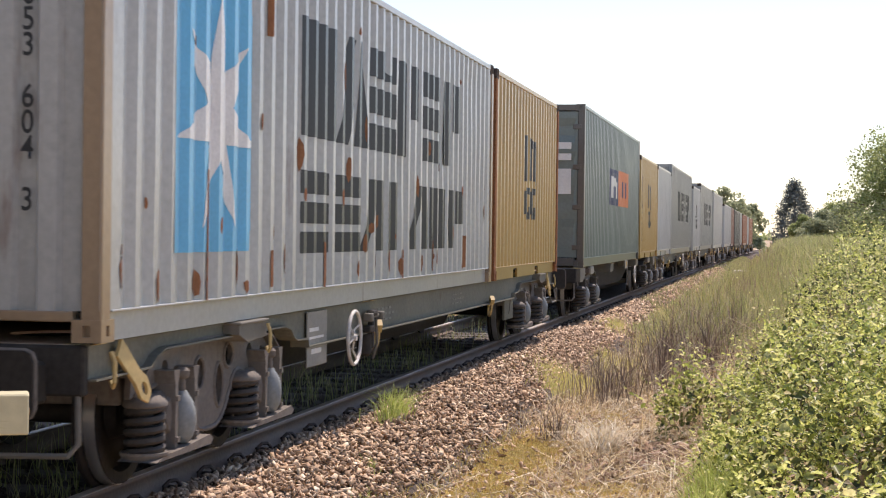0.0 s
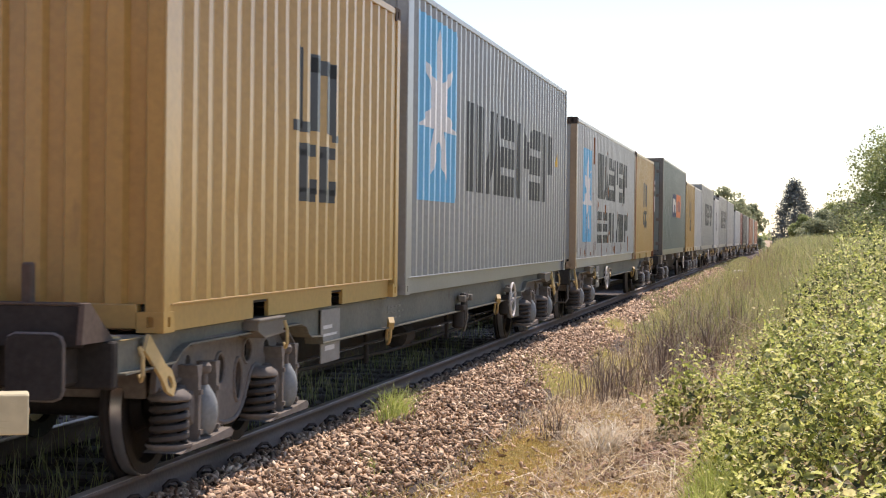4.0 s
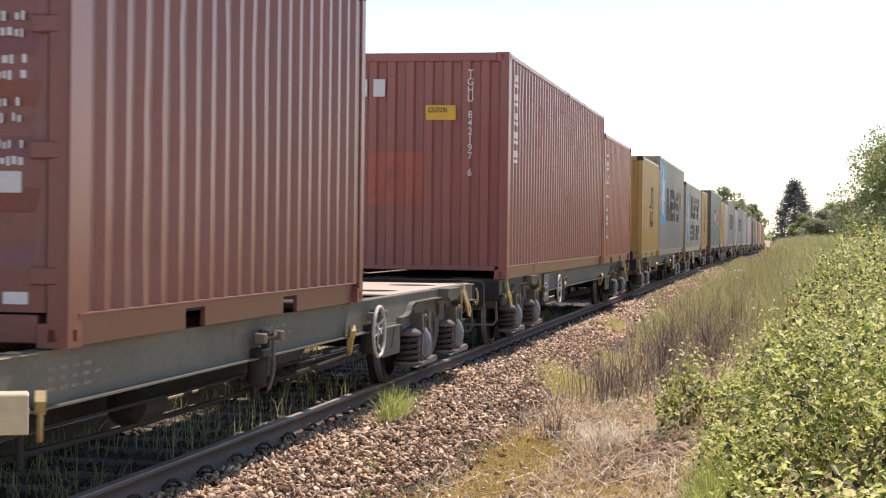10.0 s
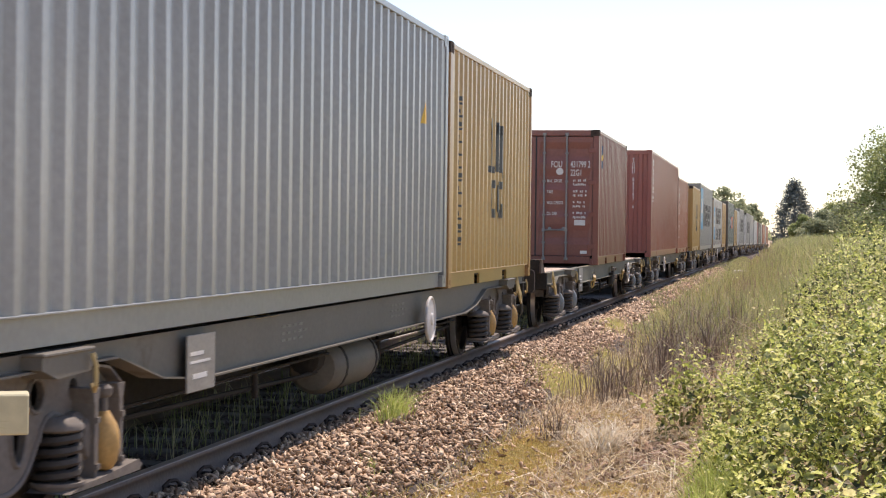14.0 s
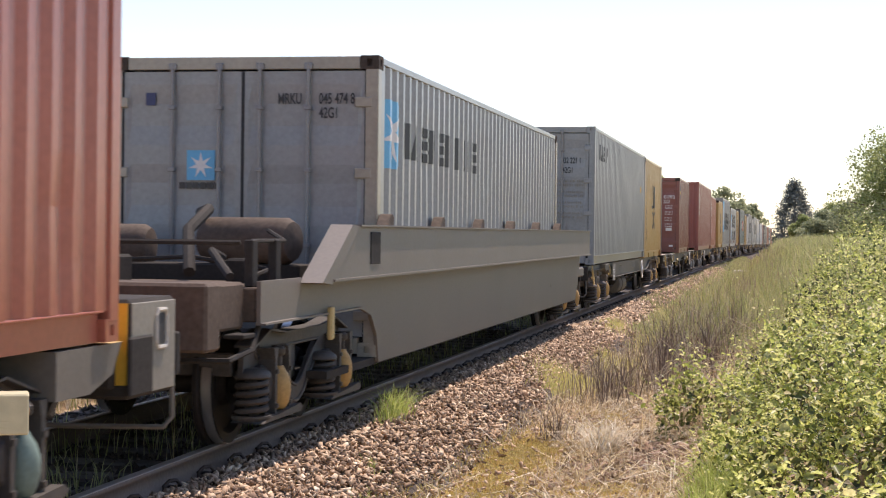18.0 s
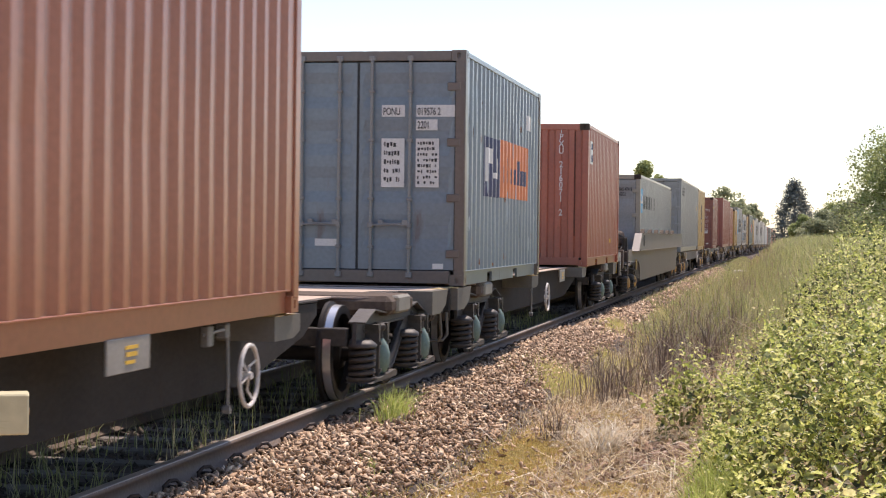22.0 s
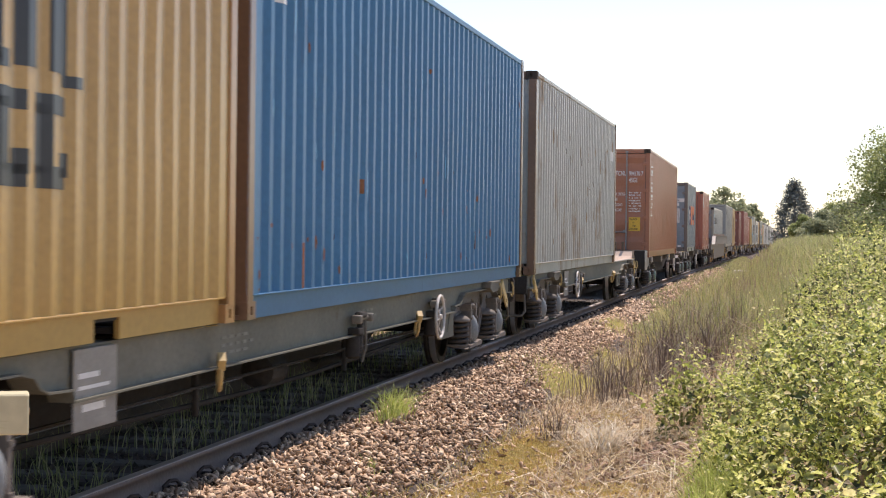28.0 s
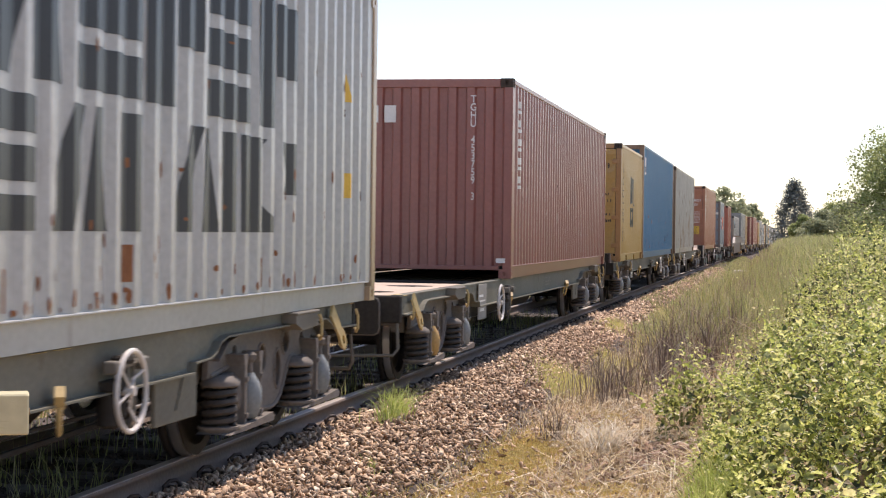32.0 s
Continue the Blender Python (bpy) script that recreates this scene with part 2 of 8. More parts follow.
def drape(polys, length, lift=0.003):
    """Flat outlines (along, up) laid on the corrugated side as painted skin."""
    prof = wave(length)
    s = Shape()
    for poly in polys:
        lo, hi = min(p[0] for p in poly), max(p[0] for p in poly)
        for (a, _), (b, _) in zip(prof, prof[1:]):
            if b <= lo or a >= hi or b - a < 1e-6:
                continue
            q = clip(clip(poly, a, True), b, False)
            if len(q) < 3:
                continue
            pts = [(HALF_W - inset_at(prof, min(max(u, a + 1e-6), b - 1e-6)) + lift, u - length / 2, v) for u, v in q]
            s.add(pts, [tuple(range(len(pts)))])
    return s


def rect(u0, u1, v0, v1):
    return [(u0, v0), (u1, v0), (u1, v1), (u0, v1)]


def glyph_block(u0, u1, v0, v1, style):
    """A plain block with one notch that fills the room of one sign of a wordmark."""
    w, h = u1 - u0, v1 - v0
    if style == 0:
        return [[(u0, v0), (u0 + w * 0.40, v0), (u0 + w * 0.40, v1), (u0, v1)], [(u0 + w * 0.52, v0), (u1, v0), (u1, v1), (u0 + w * 0.52, v1)]]
    if style == 1:
        return [[(u0, v0), (u0 + w * 0.34, v0), (u0 + w * 0.62, v1), (u0 + w * 0.34, v1)], [(u0 + w * 0.60, v0), (u1, v0), (u0 + w * 0.86, v1), (u0 + w * 0.70, v1)]]
    if style == 2:
        return [rect(u0, u1, v0, v0 + h * 0.26), rect(u0, u1, v0 + h * 0.36, v0 + h * 0.62), rect(u0, u1, v0 + h * 0.72, v1)]
    if style == 3:
        return [rect(u0, u0 + w * 0.42, v0, v1), rect(u0 + w * 0.54, u1, v0 + h * 0.42, v1)]
    return [rect(u0, u0 + w * 0.45, v0, v1)]


def wordmark(u0, u1, v0, v1, styles, gap=0.12):
    n = len(styles)
    w = (u1 - u0 + gap) / n
    out = []
    for i, st in enumerate(styles):
        out += glyph_block(u0 + i * w, u0 + (i + 1) * w - gap, v0, v1, st)
    return out


def star(cu, cv, r, ru):
    """A slender seven-pointed star as triangles."""
    out = []
    for k in range(7):
        a, b = math.pi / 2 + 2 * math.pi * k / 7, math.pi / 7
        tip = (cu + ru * math.cos(a), cv + r * math.sin(a))
        l = (cu + ru * 0.36 * math.cos(a + b), cv + r * 0.36 * math.sin(a + b))
        q = (cu + ru * 0.36 * math.cos(a - b), cv + r * 0.36 * math.sin(a - b))
        out.append([(cu, cv), q, tip, l])
    return out


def anchor_mark(u0, v0, w, h, drop=True):
    """Shipping line's emblem as plain strokes: three joined posts on a bar over two round-cornered blocks."""
    k = w * 0.24
    out = [rect(u0 + w * 0.04, u0 + w * 0.04 + k * 0.55, v0 + h * 0.47, v0 + h), rect(u0 + w * 0.36, u0 + w * 0.36 + k, v0 + h * 0.47, v0 + h * 0.98), rect(u0 + w * 0.70, u0 + w * 0.70 + k, v0 + h * 0.47, v0 + h * 0.95),
           rect(u0 + w * 0.36, u0 + w * 0.94, v0 + h * 0.86, v0 + h * 0.96), rect(u0 - w * 0.06, u0 + w * 0.30, v0 + h * 0.45, v0 + h * 0.52), rect(u0 + w * 0.9, u0 + w * 1.08, v0 + h * 0.42, v0 + h * 0.47)]
    for a in (u0 + w * 0.06, u0 + w * 0.55):
        b = a + w * 0.4
        out += [rect(a + 0.05, b - 0.02, v0 + h * 0.30, v0 + h * 0.38), rect(a, a + k * 0.75, v0 + h * 0.06, v0 + h * 0.34), rect(a + 0.05, b - 0.02, v0, v0 + h * 0.09), rect(b - k * 0.5, b, v0 + h * 0.05, v0 + h * 0.15)]
    return out


def vertical_bars(u0, u1, v0, v1, n, rng):
    """Unreadable vertical writing as a column of small bars."""
    out, h = [], (v1 - v0) / n
    for i in range(n):
        a = v0 + i * h
        w = u1 - u0
        out.append(rect(u0 + rng.uniform(0, w * 0.1), u1 - rng.uniform(0, w * 0.1), a + h * 0.12, a + h * 0.30))
        out.append(rect(u0 + rng.uniform(0, 0.4) * w, u0 + rng.uniform(0.5, 1) * w, a + h * 0.42, a + h * 0.78))
    return out


text_cache = {}


def lettering(words, size, mat, vertical=False):
    """Built-in lettering as a mesh that faces the near end."""
    key = (words, size, mat.name, vertical)
    if key not in text_cache:
        cu = bpy.data.curves.new("lettering", "FONT")
        cu.body = "\n".join(words) if vertical else words
        cu.size = size
        cu.space_line = 0.78 if vertical else 1.0
        cu.align_x = "CENTER" if vertical else "LEFT"
        cu.offset = size * 0.012
        ob = bpy.data.objects.new("lettering", cu)
        scene.collection.objects.link(ob)
        me = bpy.data.meshes.new_from_object(ob)
        me.transform(Matrix.Rotation(radians(90), 4, "X") @ Matrix.Diagonal((0.85 if vertical else 0.60, 1, 1, 1)))
        me.materials.clear()
        me.materials.append(mat)
        bpy.data.objects.remove(ob)
        text_cache[key] = me
    return text_cache[key]


mesh_cache = {}


def cached(key, make):
    if key not in mesh_cache:
        mesh_cache[key] = make()
    return mesh_cache[key]


def casting_mesh(mat):
    """Corner casting with slotted holes sunk into its faces."""
    s = Shape()
    w, d, h = 0.162, 0.178, 0.118
    for sx in (0, 1):
        x = (0, w)[sx]
        xi = (0.03, w - 0.03)[sx]
        o = [(x, y, z) for y, z in ((0, 0), (d, 0), (d, h), (0, h))]
        i = [(x, d / 2 + 0.030 * math.cos(a), h / 2 + 0.040 * math.sin(a)) for a in (math.pi * (1.25 + k / 2) for k in range(4))]
        b = [(xi, p[1], p[2]) for p in i]
        s.add(o + i + b, [(k, (k + 1) % 4, 4 + (k + 1) % 4, 4 + k) for k in range(4)] + [(4 + k, 4 + (k + 1) % 4, 8 + (k + 1) % 4, 8 + k) for k in range(4)] + [(8, 9, 10, 11)])
    for sy in (0, 1):
        y = (0, d)[sy]
        yi = (0.03, d - 0.03)[sy]
        o = [(x, y, z) for x, z in ((0, 0), (w, 0), (w, h), (0, h))]
        i = [(w / 2 + 0.030 * math.cos(a), y, h / 2 + 0.042 * math.sin(a)) for a in (math.pi * (1.25 + k / 2) for k in range(4))]
        b = [(p[0], yi, p[2]) for p in i]
        s.add(o + i + b, [(k, (k + 1) % 4, 4 + (k + 1) % 4, 4 + k) for k in range(4)] + [(4 + k, 4 + (k + 1) % 4, 8 + (k + 1) % 4, 8 + k) for k in range(4)] + [(8, 9, 10, 11)])
    s.add([(0, 0, 0), (w, 0, 0), (w, d, 0), (0, d, 0), (0, 0, h), (w, 0, h), (w, d, h), (0, d, h)], [(0, 3, 2, 1), (4, 5, 6, 7)])
    return s.mesh("corner_casting", mat)


def side_mesh(length, height, mat, dents):
    prof = wave(length)
    rng = random.Random(dents)
    z0, z1 = 0.163, height - 0.065
    rows = [z0 + (z1 - z0) * k / 9 for k in range(10)]
    bumps = [(rng.uniform(0.5, length - 0.5), rng.uniform(0.3, height - 0.3), rng.uniform(0.12, 0.45), rng.uniform(-0.013, 0.006)) for _ in range(int(length * 1.6))]
    s = Shape()
    v, f = [], []
    for z in rows:
        for u, x in prof:
            d = sum(a * math.exp(-((u - bu) ** 2 + (z - bz) ** 2) / (r * r)) for bu, bz, r, a in bumps if abs(u - bu) < 1.5 and abs(z - bz) < 1.5)
            d *= min(1, (z - z0) * 4, (z1 - z) * 4) if z0 < z < z1 else 0
            v.append((HALF_W - x + min(d, 0.008), u - length / 2, z))
    n = len(prof)
    for r in range(len(rows) - 1):
        for k in range(n - 1):
            f.append((r * n + k, r * n + k + 1, (r + 1) * n + k + 1, (r + 1) * n + k))
    me = s.add(v, f).mesh("side_panel", mat)
    return me


def rail_mesh(length, mat, pockets):
    x0, x1, h = HALF_W - 0.075, HALF_W - 0.046, 0.152
    a, b = -length / 2 + 0.17, length / 2 - 0.17
    low = [(a, 0.0)]
    if pockets:
        for c in (-1.025, 1.025):
            low += [(c - 0.175, 0.0), (c - 0.175, 0.118), (c + 0.175, 0.118), (c + 0.175, 0.0)]
    low += [(b, 0.0), (b, h), (a, h)]
    return Shape().prism(low, x0, x1, "x").box(x0, HALF_W - 0.009, a, b, 0.1525, 0.1645, 0.003).mesh("bottom_side_rail", mat)


def front_end_mesh(height, mat):
    """Closed end with upright corrugations."""
    s = Shape()
    w = HALF_W - 0.114
    pts, n = [], 9
    p = 2 * w / n
    for i in range(n):
        u = -w + i * p
        pts += [(u, 0.02), (u + p * 0.40, 0.02), (u + p * 0.5, 0.062), (u + p * 0.9, 0.062)]
    pts.append((w, 0.02))
    v = [(u, d, 0.16) for u, d in pts] + [(u, d, height - 0.11) for u, d in pts]
    m = len(pts)
    return s.add(v, [(i, i + 1, m + i + 1, m + i) for i in range(m - 1)]).mesh("front_end_panel", mat)


def door_mesh(height, mat):
    """One door leaf, 1.08 wide, with shallow pressed ribs lying across."""
    s = Shape()
    w, z0, z1 = 1.09, 0.17, height - 0.13
    ribs = 3 if mat in (P_GREY, P_WORN) else 4
    hgt = (z1 - z0 - 0.2) / ribs
    prof = [(z0, 0.0), (z0 + 0.1, 0.0)]
    for i in range(ribs):
        a = z0 + 0.1 + i * hgt
        prof += [(a + hgt * 0.22, 0.0), (a + hgt * 0.46, 0.015), (a + hgt * 0.74, 0.015), (a + hgt * 0.98, 0.0)]
    prof += [(z1, 0.0)]
    xs = [0.0, 0.035, 0.075, w - 0.075, w - 0.035, w]
    v, f = [], []
    for z, d in prof:
        for k, x in enumerate(xs):
            v.append((x, d if k in (2, 3) else 0.0, z))
    n = len(xs)
    for r in range(len(prof) - 1):
        for k in range(n - 1):
            f.append((r * n + k, r * n + k + 1, (r + 1) * n + k + 1, (r + 1) * n + k))
    s.add(v, f)
    s.box(0, w, 0.034, 0.06, z0, z1)
    return s.mesh("door", mat)


def lock_bar_mesh(height):
    s = Shape()
    s.tube([(0, -0.035, 0.10), (0, -0.035, height - 0.06)], 0.019, 8)
    for z in (0.11, height - 0.09):
        s.box(-0.036, 0.036, -0.05, 0.0, z - 0.03, z + 0.03, 0.008)
    for z in (0.42, 0.95, 1.6, height - 0.45):
        s.box(-0.030, 0.030, -0.058, 0.0, z - 0.018, z + 0.018, 0.006)
    return s.mesh("locking_bar", BAR)


def container(name, length, height, mat, end="front", posts=None, label="", seed=1, category="shipping container"):
    """A dry freight container; its origin is the middle of its underside."""
    posts = posts or mat
    L = length / 2
    ob = thing(name, label, category, "containers on the train")
    pk = length < 7
    sd = cached(("side", length, height, mat.name, seed), lambda: side_mesh(length, height, mat, seed))
    part("side_panel", sd, mat, ob)
    sd2 = cached(("flat", length, height, mat.name), lambda: Shape().box(-HALF_W + 0.012, -HALF_W + 0.05, -L + 0.1, L - 0.1, 0.15, height - 0.065).mesh("side_panel", mat))
    part("side_panel", sd2, mat, ob)
    rl = cached(("rail", length, mat.name), lambda: rail_mesh(length, mat, pk))
    part("bottom_side_rail", rl, mat, ob)
    part("bottom_side_rail", rl, mat, ob, m=pose(0, 0, 0, 0, 0, 180))
    if pk:
        fp = cached(("pocket", mat.name), lambda: Shape().box(-HALF_W + 0.3, HALF_W - 0.3, -0.19, 0.19, 0.018, 0.15).mesh("forklift_pocket", FRAME_DARK))
        for yy in (-1.025, 1.025):
            part("forklift_pocket", fp, FRAME_DARK, ob, m=pose(0, yy, 0))
    tr = cached(("top_rail", length, height, mat.name), lambda: Shape().box(HALF_W - 0.06, HALF_W - 0.006, -L + 0.17, L - 0.17, height - 0.066, height - 0.006, 0.006).mesh("top_side_rail", mat))
    part("top_side_rail", tr, mat, ob)
    part("top_side_rail", tr, mat, ob, m=pose(0, 0, 0, 0, 0, 180))
    part("roof", cached(("roof", length, height, mat.name), lambda: Shape().box(-HALF_W + 0.05, HALF_W - 0.05, -L + 0.06, L - 0.06, height - 0.03, height - 0.012).mesh("roof", mat)), mat, ob)
    part("floor", cached(("floor", length), lambda: Shape().box(-HALF_W + 0.06, HALF_W - 0.06, -L + 0.08, L - 0.08, 0.1, 0.15).mesh("floor", FRAME_DARK)), mat, ob)
    po = cached(("post", height, posts.name), lambda: Shape().box(-0.06, 0.055, 0.004, 0.13, 0.1, height - 0.1, 0.008).mesh("corner_post", posts))
    cs = cached(("casting", posts.name), lambda: casting_mesh(posts))
    cs_top = cached(("casting", "top"), lambda: casting_mesh(CASTING))
    for sx in (-1, 1):
        for sy in (-1, 1):
            part("corner_post", po, posts, ob, m=pose(sx * (HALF_W - 0.056), sy * L, 0, 0, 0, (0 if sx > 0 else 0) if sy < 0 else 180))
            for z in (0.0, height - 0.118):
                part("corner_casting", cs if z == 0.0 or seed % 3 == 0 else cs_top, posts, ob, m=pose(HALF_W - 0.162 if sx > 0 else -HALF_W, -L if sy < 0 else L - 0.178, z))
    low = 0.105 if (end == "front" and not pk) else 0.02
    sill = cached(("sill", posts.name, low), lambda: Shape().box(-HALF_W + 0.165, HALF_W - 0.165, 0.012, 0.1, low, 0.16, 0.006).mesh("end_sill", posts))
    head = cached(("header", posts.name), lambda: Shape().box(-HALF_W + 0.165, HALF_W - 0.165, 0.008, 0.1, -0.115, -0.006, 0.006).mesh("end_header", posts))
    for sy, turn in ((-1, 0), (1, 180)):
        part("end_sill", sill, posts, ob, m=pose(0, sy * L, 0, 0, 0, turn))
        part("end_header", head, posts, ob, m=pose(0, sy * L, height, 0, 0, turn))
    fe = cached(("front", height, mat.name), lambda: front_end_mesh(height, mat))
    part("end_panel", fe, mat, ob, m=pose(0, L, 0, 0, 0, 180))
    if end == "front":
        part("end_panel", fe, mat, ob, m=pose(0, -L, 0))
    else:
        dm = cached(("door", height, mat.name), lambda: door_mesh(height, mat))
        lb = cached(("lock", height), lambda: lock_bar_mesh(height))
        hg = cached(("hinge", posts.name), lambda: Shape().box(-0.09, 0.06, -0.022, 0.01, -0.045, 0.045, 0.008).mesh("hinge", posts))
        hd = cached(("handle",), lambda: Shape().tube([(0, -0.06, 0), (0.1, -0.075, 0.0), (0.30, -0.075, 0.01), (0.40, -0.06, 0.02)], 0.014, 6).box(0.36, 0.43, -0.08, -0.01, -0.01, 0.06, 0.008).box(-0.03, 0.03, -0.075, -0.01, -0.03, 0.03, 0.006).mesh("door_handle", BAR))
        for sx in (-1, 1):
            dr = part("door", dm, mat, ob, m=pose(0.012 if sx > 0 else -1.102, -L + 0.03, 0))
            for i, x in enumerate((0.15, 0.585) if sx > 0 else (0.465, 0.895)):
                part("locking_bar", lb, BAR, dr, m=pose(x, 0, 0))
                part("door_handle", hd, BAR, dr, m=pose(x, 0, 0.66) if (i == 0) else pose(x, 0, 0.66) @ Matrix.Diagonal((-0.8, 1, 1, 1)))
            for k in range(4):
                part("hinge", hg, posts, dr, m=pose(1.09 if sx > 0 else -0.01, -0.01, 0.35 + k * (height - 0.75) / 3))
        part("door_gasket", cached(("gasket", height), lambda: Shape().box(-0.014, 0.014, 0.026, 0.05, 0.17, height - 0.13).mesh("door_gasket", GASKET)), GASKET, ob, m=pose(0, -L, 0))
        for x in (-1.108, 1.108):
            part("door_gasket", mesh_cache[("gasket", height)], GASKET, ob, m=pose(x, -L - 0.004, 0))
    return ob


def mark(ob, name, polys, length, mat, label="", lift=0.003, whole=False):
    """Paint on the side, one part for each patch."""
    for group in [polys] if whole else [[p] for p in polys]:
        part(name, drape(group, length, lift).mesh(name, mat, weld=1e-4), mat, ob, label)


def end_text(ob, length, words, x, z, size, mat=None, vertical=False, y=-0.004, name="lettering"):
    return part(name, lettering(words, size, mat or WHITE, vertical), None, ob, m=pose(x, -length / 2 + y, z))


def end_plate(ob, length, x0, x1, z0, z1, mat, y=0.022, name="notice", label=""):
    return part(name, Shape().box(x0, x1, y - 0.004, y + 0.003, z0, z1), mat, ob, label, m=pose(0, -length / 2, 0))


def end_patch(ob, length, x0, x1, z0, z1, mat, label):
    """A repainted patch that follows the upright corrugations of a closed end."""
    w = HALF_W - 0.114
    p = 2 * w / 9
    pts = []
    for i in range(9):
        u = -w + i * p
        pts += [(u, 0.02), (u + p * 0.40, 0.02), (u + p * 0.5, 0.062), (u + p * 0.9, 0.062)]
    pts.append((w, 0.02))
    pts = [(u, d - 0.003) for u, d in pts if x0 <= u <= x1]
    n = len(pts)
    return part("paint_patch", Shape().add([(u, d, z0) for u, d in pts] + [(u, d, z1) for u, d in pts], [(i, i + 1, n + i + 1, n + i) for i in range(n - 1)]), mat, ob, label, m=pose(0, -length / 2, 0))


def end_bars(ob, length, x0, x1, z0, z1, rows, mat, rng, y=0.022):
    """Rows of small writing that cannot be read, as bars."""
    s = Shape()
    h = (z1 - z0) / rows
    for i in range(rows):
        x = x0
        while x < x1 - 0.02:
            w = min(rng.uniform(0.012, 0.030), x1 - x)
            s.box(x, x + w, y - 0.003, y + 0.002, z0 + i * h + h * rng.uniform(0.16, 0.34), z0 + i * h + h * rng.uniform(0.66, 0.82))
            x += w + (0.012 if rng.random() < 0.8 else 0.05)
    return tagged(part("small_print", s, mat, ob, m=pose(0, -length / 2, 0)), kind="stuff")


L40, L20, H86, H96 = 12.192, 6.058, 2.591, 2.896
DECK_Z = 0.916
load = []      # (thing, its middle along the train, height of its underside)


def stow(ob, near, length, z=DECK_Z):
    load.append((ob, near + length / 2, z, 0.0))
    return ob


def wear(ob, length, height, seed, n, mat, name, label, low=0.17, spread=0.5, size=(0.03, 0.12), tall=(0.05, 0.3)):
    """Small ragged stains on the side, denser near the bottom rail."""
    rng = random.Random(seed)
    out = []
    for _ in range(n):
        u = rng.uniform(0.2, length - 0.3)
        v = low + (height - low - 0.4) * rng.random() ** (1 / spread)
        w, h = rng.uniform(*size), rng.uniform(*tall)
        q = [(u + w * 0.5 * (1 + math.cos(a) * rng.uniform(0.6, 1.0)), v + h * 0.5 * (1 + math.sin(a) * rng.uniform(0.6, 1.0))) for a in (math.pi * 2 * k / 7 for k in range(7))]
        out.append([(min(max(a, 0.15), length - 0.15), min(max(b, 0.17), height - 0.08)) for a, b in q])
    tagged(part(name, drape(out, length, 0.0045).mesh(name, mat, weld=1e-4), mat, ob, label), kind="stuff")


def dress_blue_star(ob, length, u=1.1, low=0.45, top=2.13, letters=((3.8, 10.1, 1.28, 2.15, (0, 1, 2, 3, 2, 3)), (3.8, 10.3, 0.42, 1.03, (2, 2, 1, 4, 1, 0, 3))), panel_w=1.55):
    if panel_w:
        c = 0.14
        mark(ob, "emblem_panel", [[(u, low), (u + panel_w - c, low), (u + panel_w, low + c), (u + panel_w, top - c), (u + panel_w - c, top), (u, top)]], length, SKYBLUE, "sky blue painted panel")
        mark(ob, "emblem_star", star(u + panel_w * 0.52, (low + top) / 2, (top - low) * 0.46, panel_w * 0.46), length, WHITE, "white seven-pointed star", lift=0.006, whole=True)
    for u0, u1, v0, v1, st in letters:
        mark(ob, "wordmark", wordmark(u0, u1, v0, v1, st), length, INK, "black painted wordmark blocks")


def dress_ochre(ob, rng, logo=(2.65, 0.78, 0.95, 1.15), column=True):
    mark(ob, "emblem", anchor_mark(*logo), L20, INK, "black painted emblem strokes")
    if column:
        mark(ob, "side_writing", vertical_bars(0.62, 0.78, 0.43, 2.1, 12, rng), L20, INK, "faded dark upright writing")


RNG = random.Random(7)
# far part of the train
FAR = [("container", 137.0, L20, H86, P_YELLOW, "ochre yellow twenty-foot steel shipping container", 1),
       ("container", 143.15, L20, H86, P_SILVER, "pale grey twenty-foot steel shipping container", 2),
       ("container", 149.4, L40, H96, P_GREY, "tall grey forty-foot steel shipping container", 3),
       ("container", 163.0, L20, H86, P_SILVER, "pale twenty-foot container with dark emblem", 4),
       ("container", 169.2, L40, H96, P_GREY, "tall grey forty-foot steel shipping container", 5),
       ("container", 183.0, L40, H96, P_WORN, "worn pale grey forty-foot shipping container", 6),
       ("container", 198.6, L40, H86, P_SILVER, "pale grey forty-foot steel shipping container", 7),
       ("container", 211.0, L20, H86, P_MAROON, "dark maroon twenty-foot shipping container", 8),
       ("container", 218.6, L40, H86, P_DARK, "dark grey forty-foot steel shipping container", 9),
       ("container", 231.0, L20, H86, P_CREAM, "weathered cream twenty-foot shipping container", 10),
       ("container", 240.0, L40, H86, P_BROWN, "brown forty-foot steel shipping container", 11),
       ("container", 252.4, L20, H86, P_WORN, "worn grey twenty-foot steel shipping container", 12),
       ("container", 260.5, L40, H86, P_BROWN, "brown forty-foot steel shipping container", 13)]
for nm, near, ln, hg_, mt, lb_, sd_ in FAR:
    c = stow(container("shipping_container", ln, hg_, mt, "front", None, lb_, sd_), near, ln)
    if sd_ == 1:
        dress_ochre(c, RNG)
    if sd_ in (3, 5):
        dress_blue_star(c, L40, 1.0, 0.9, 2.2, ((3.7, 10.6, 1.1, 2.1, (0, 1, 2, 3, 2, 3)),), 0)
    if sd_ == 4:
        mark(c, "emblem", anchor_mark(2.2, 0.9, 1.2, 1.0), L20, INK)

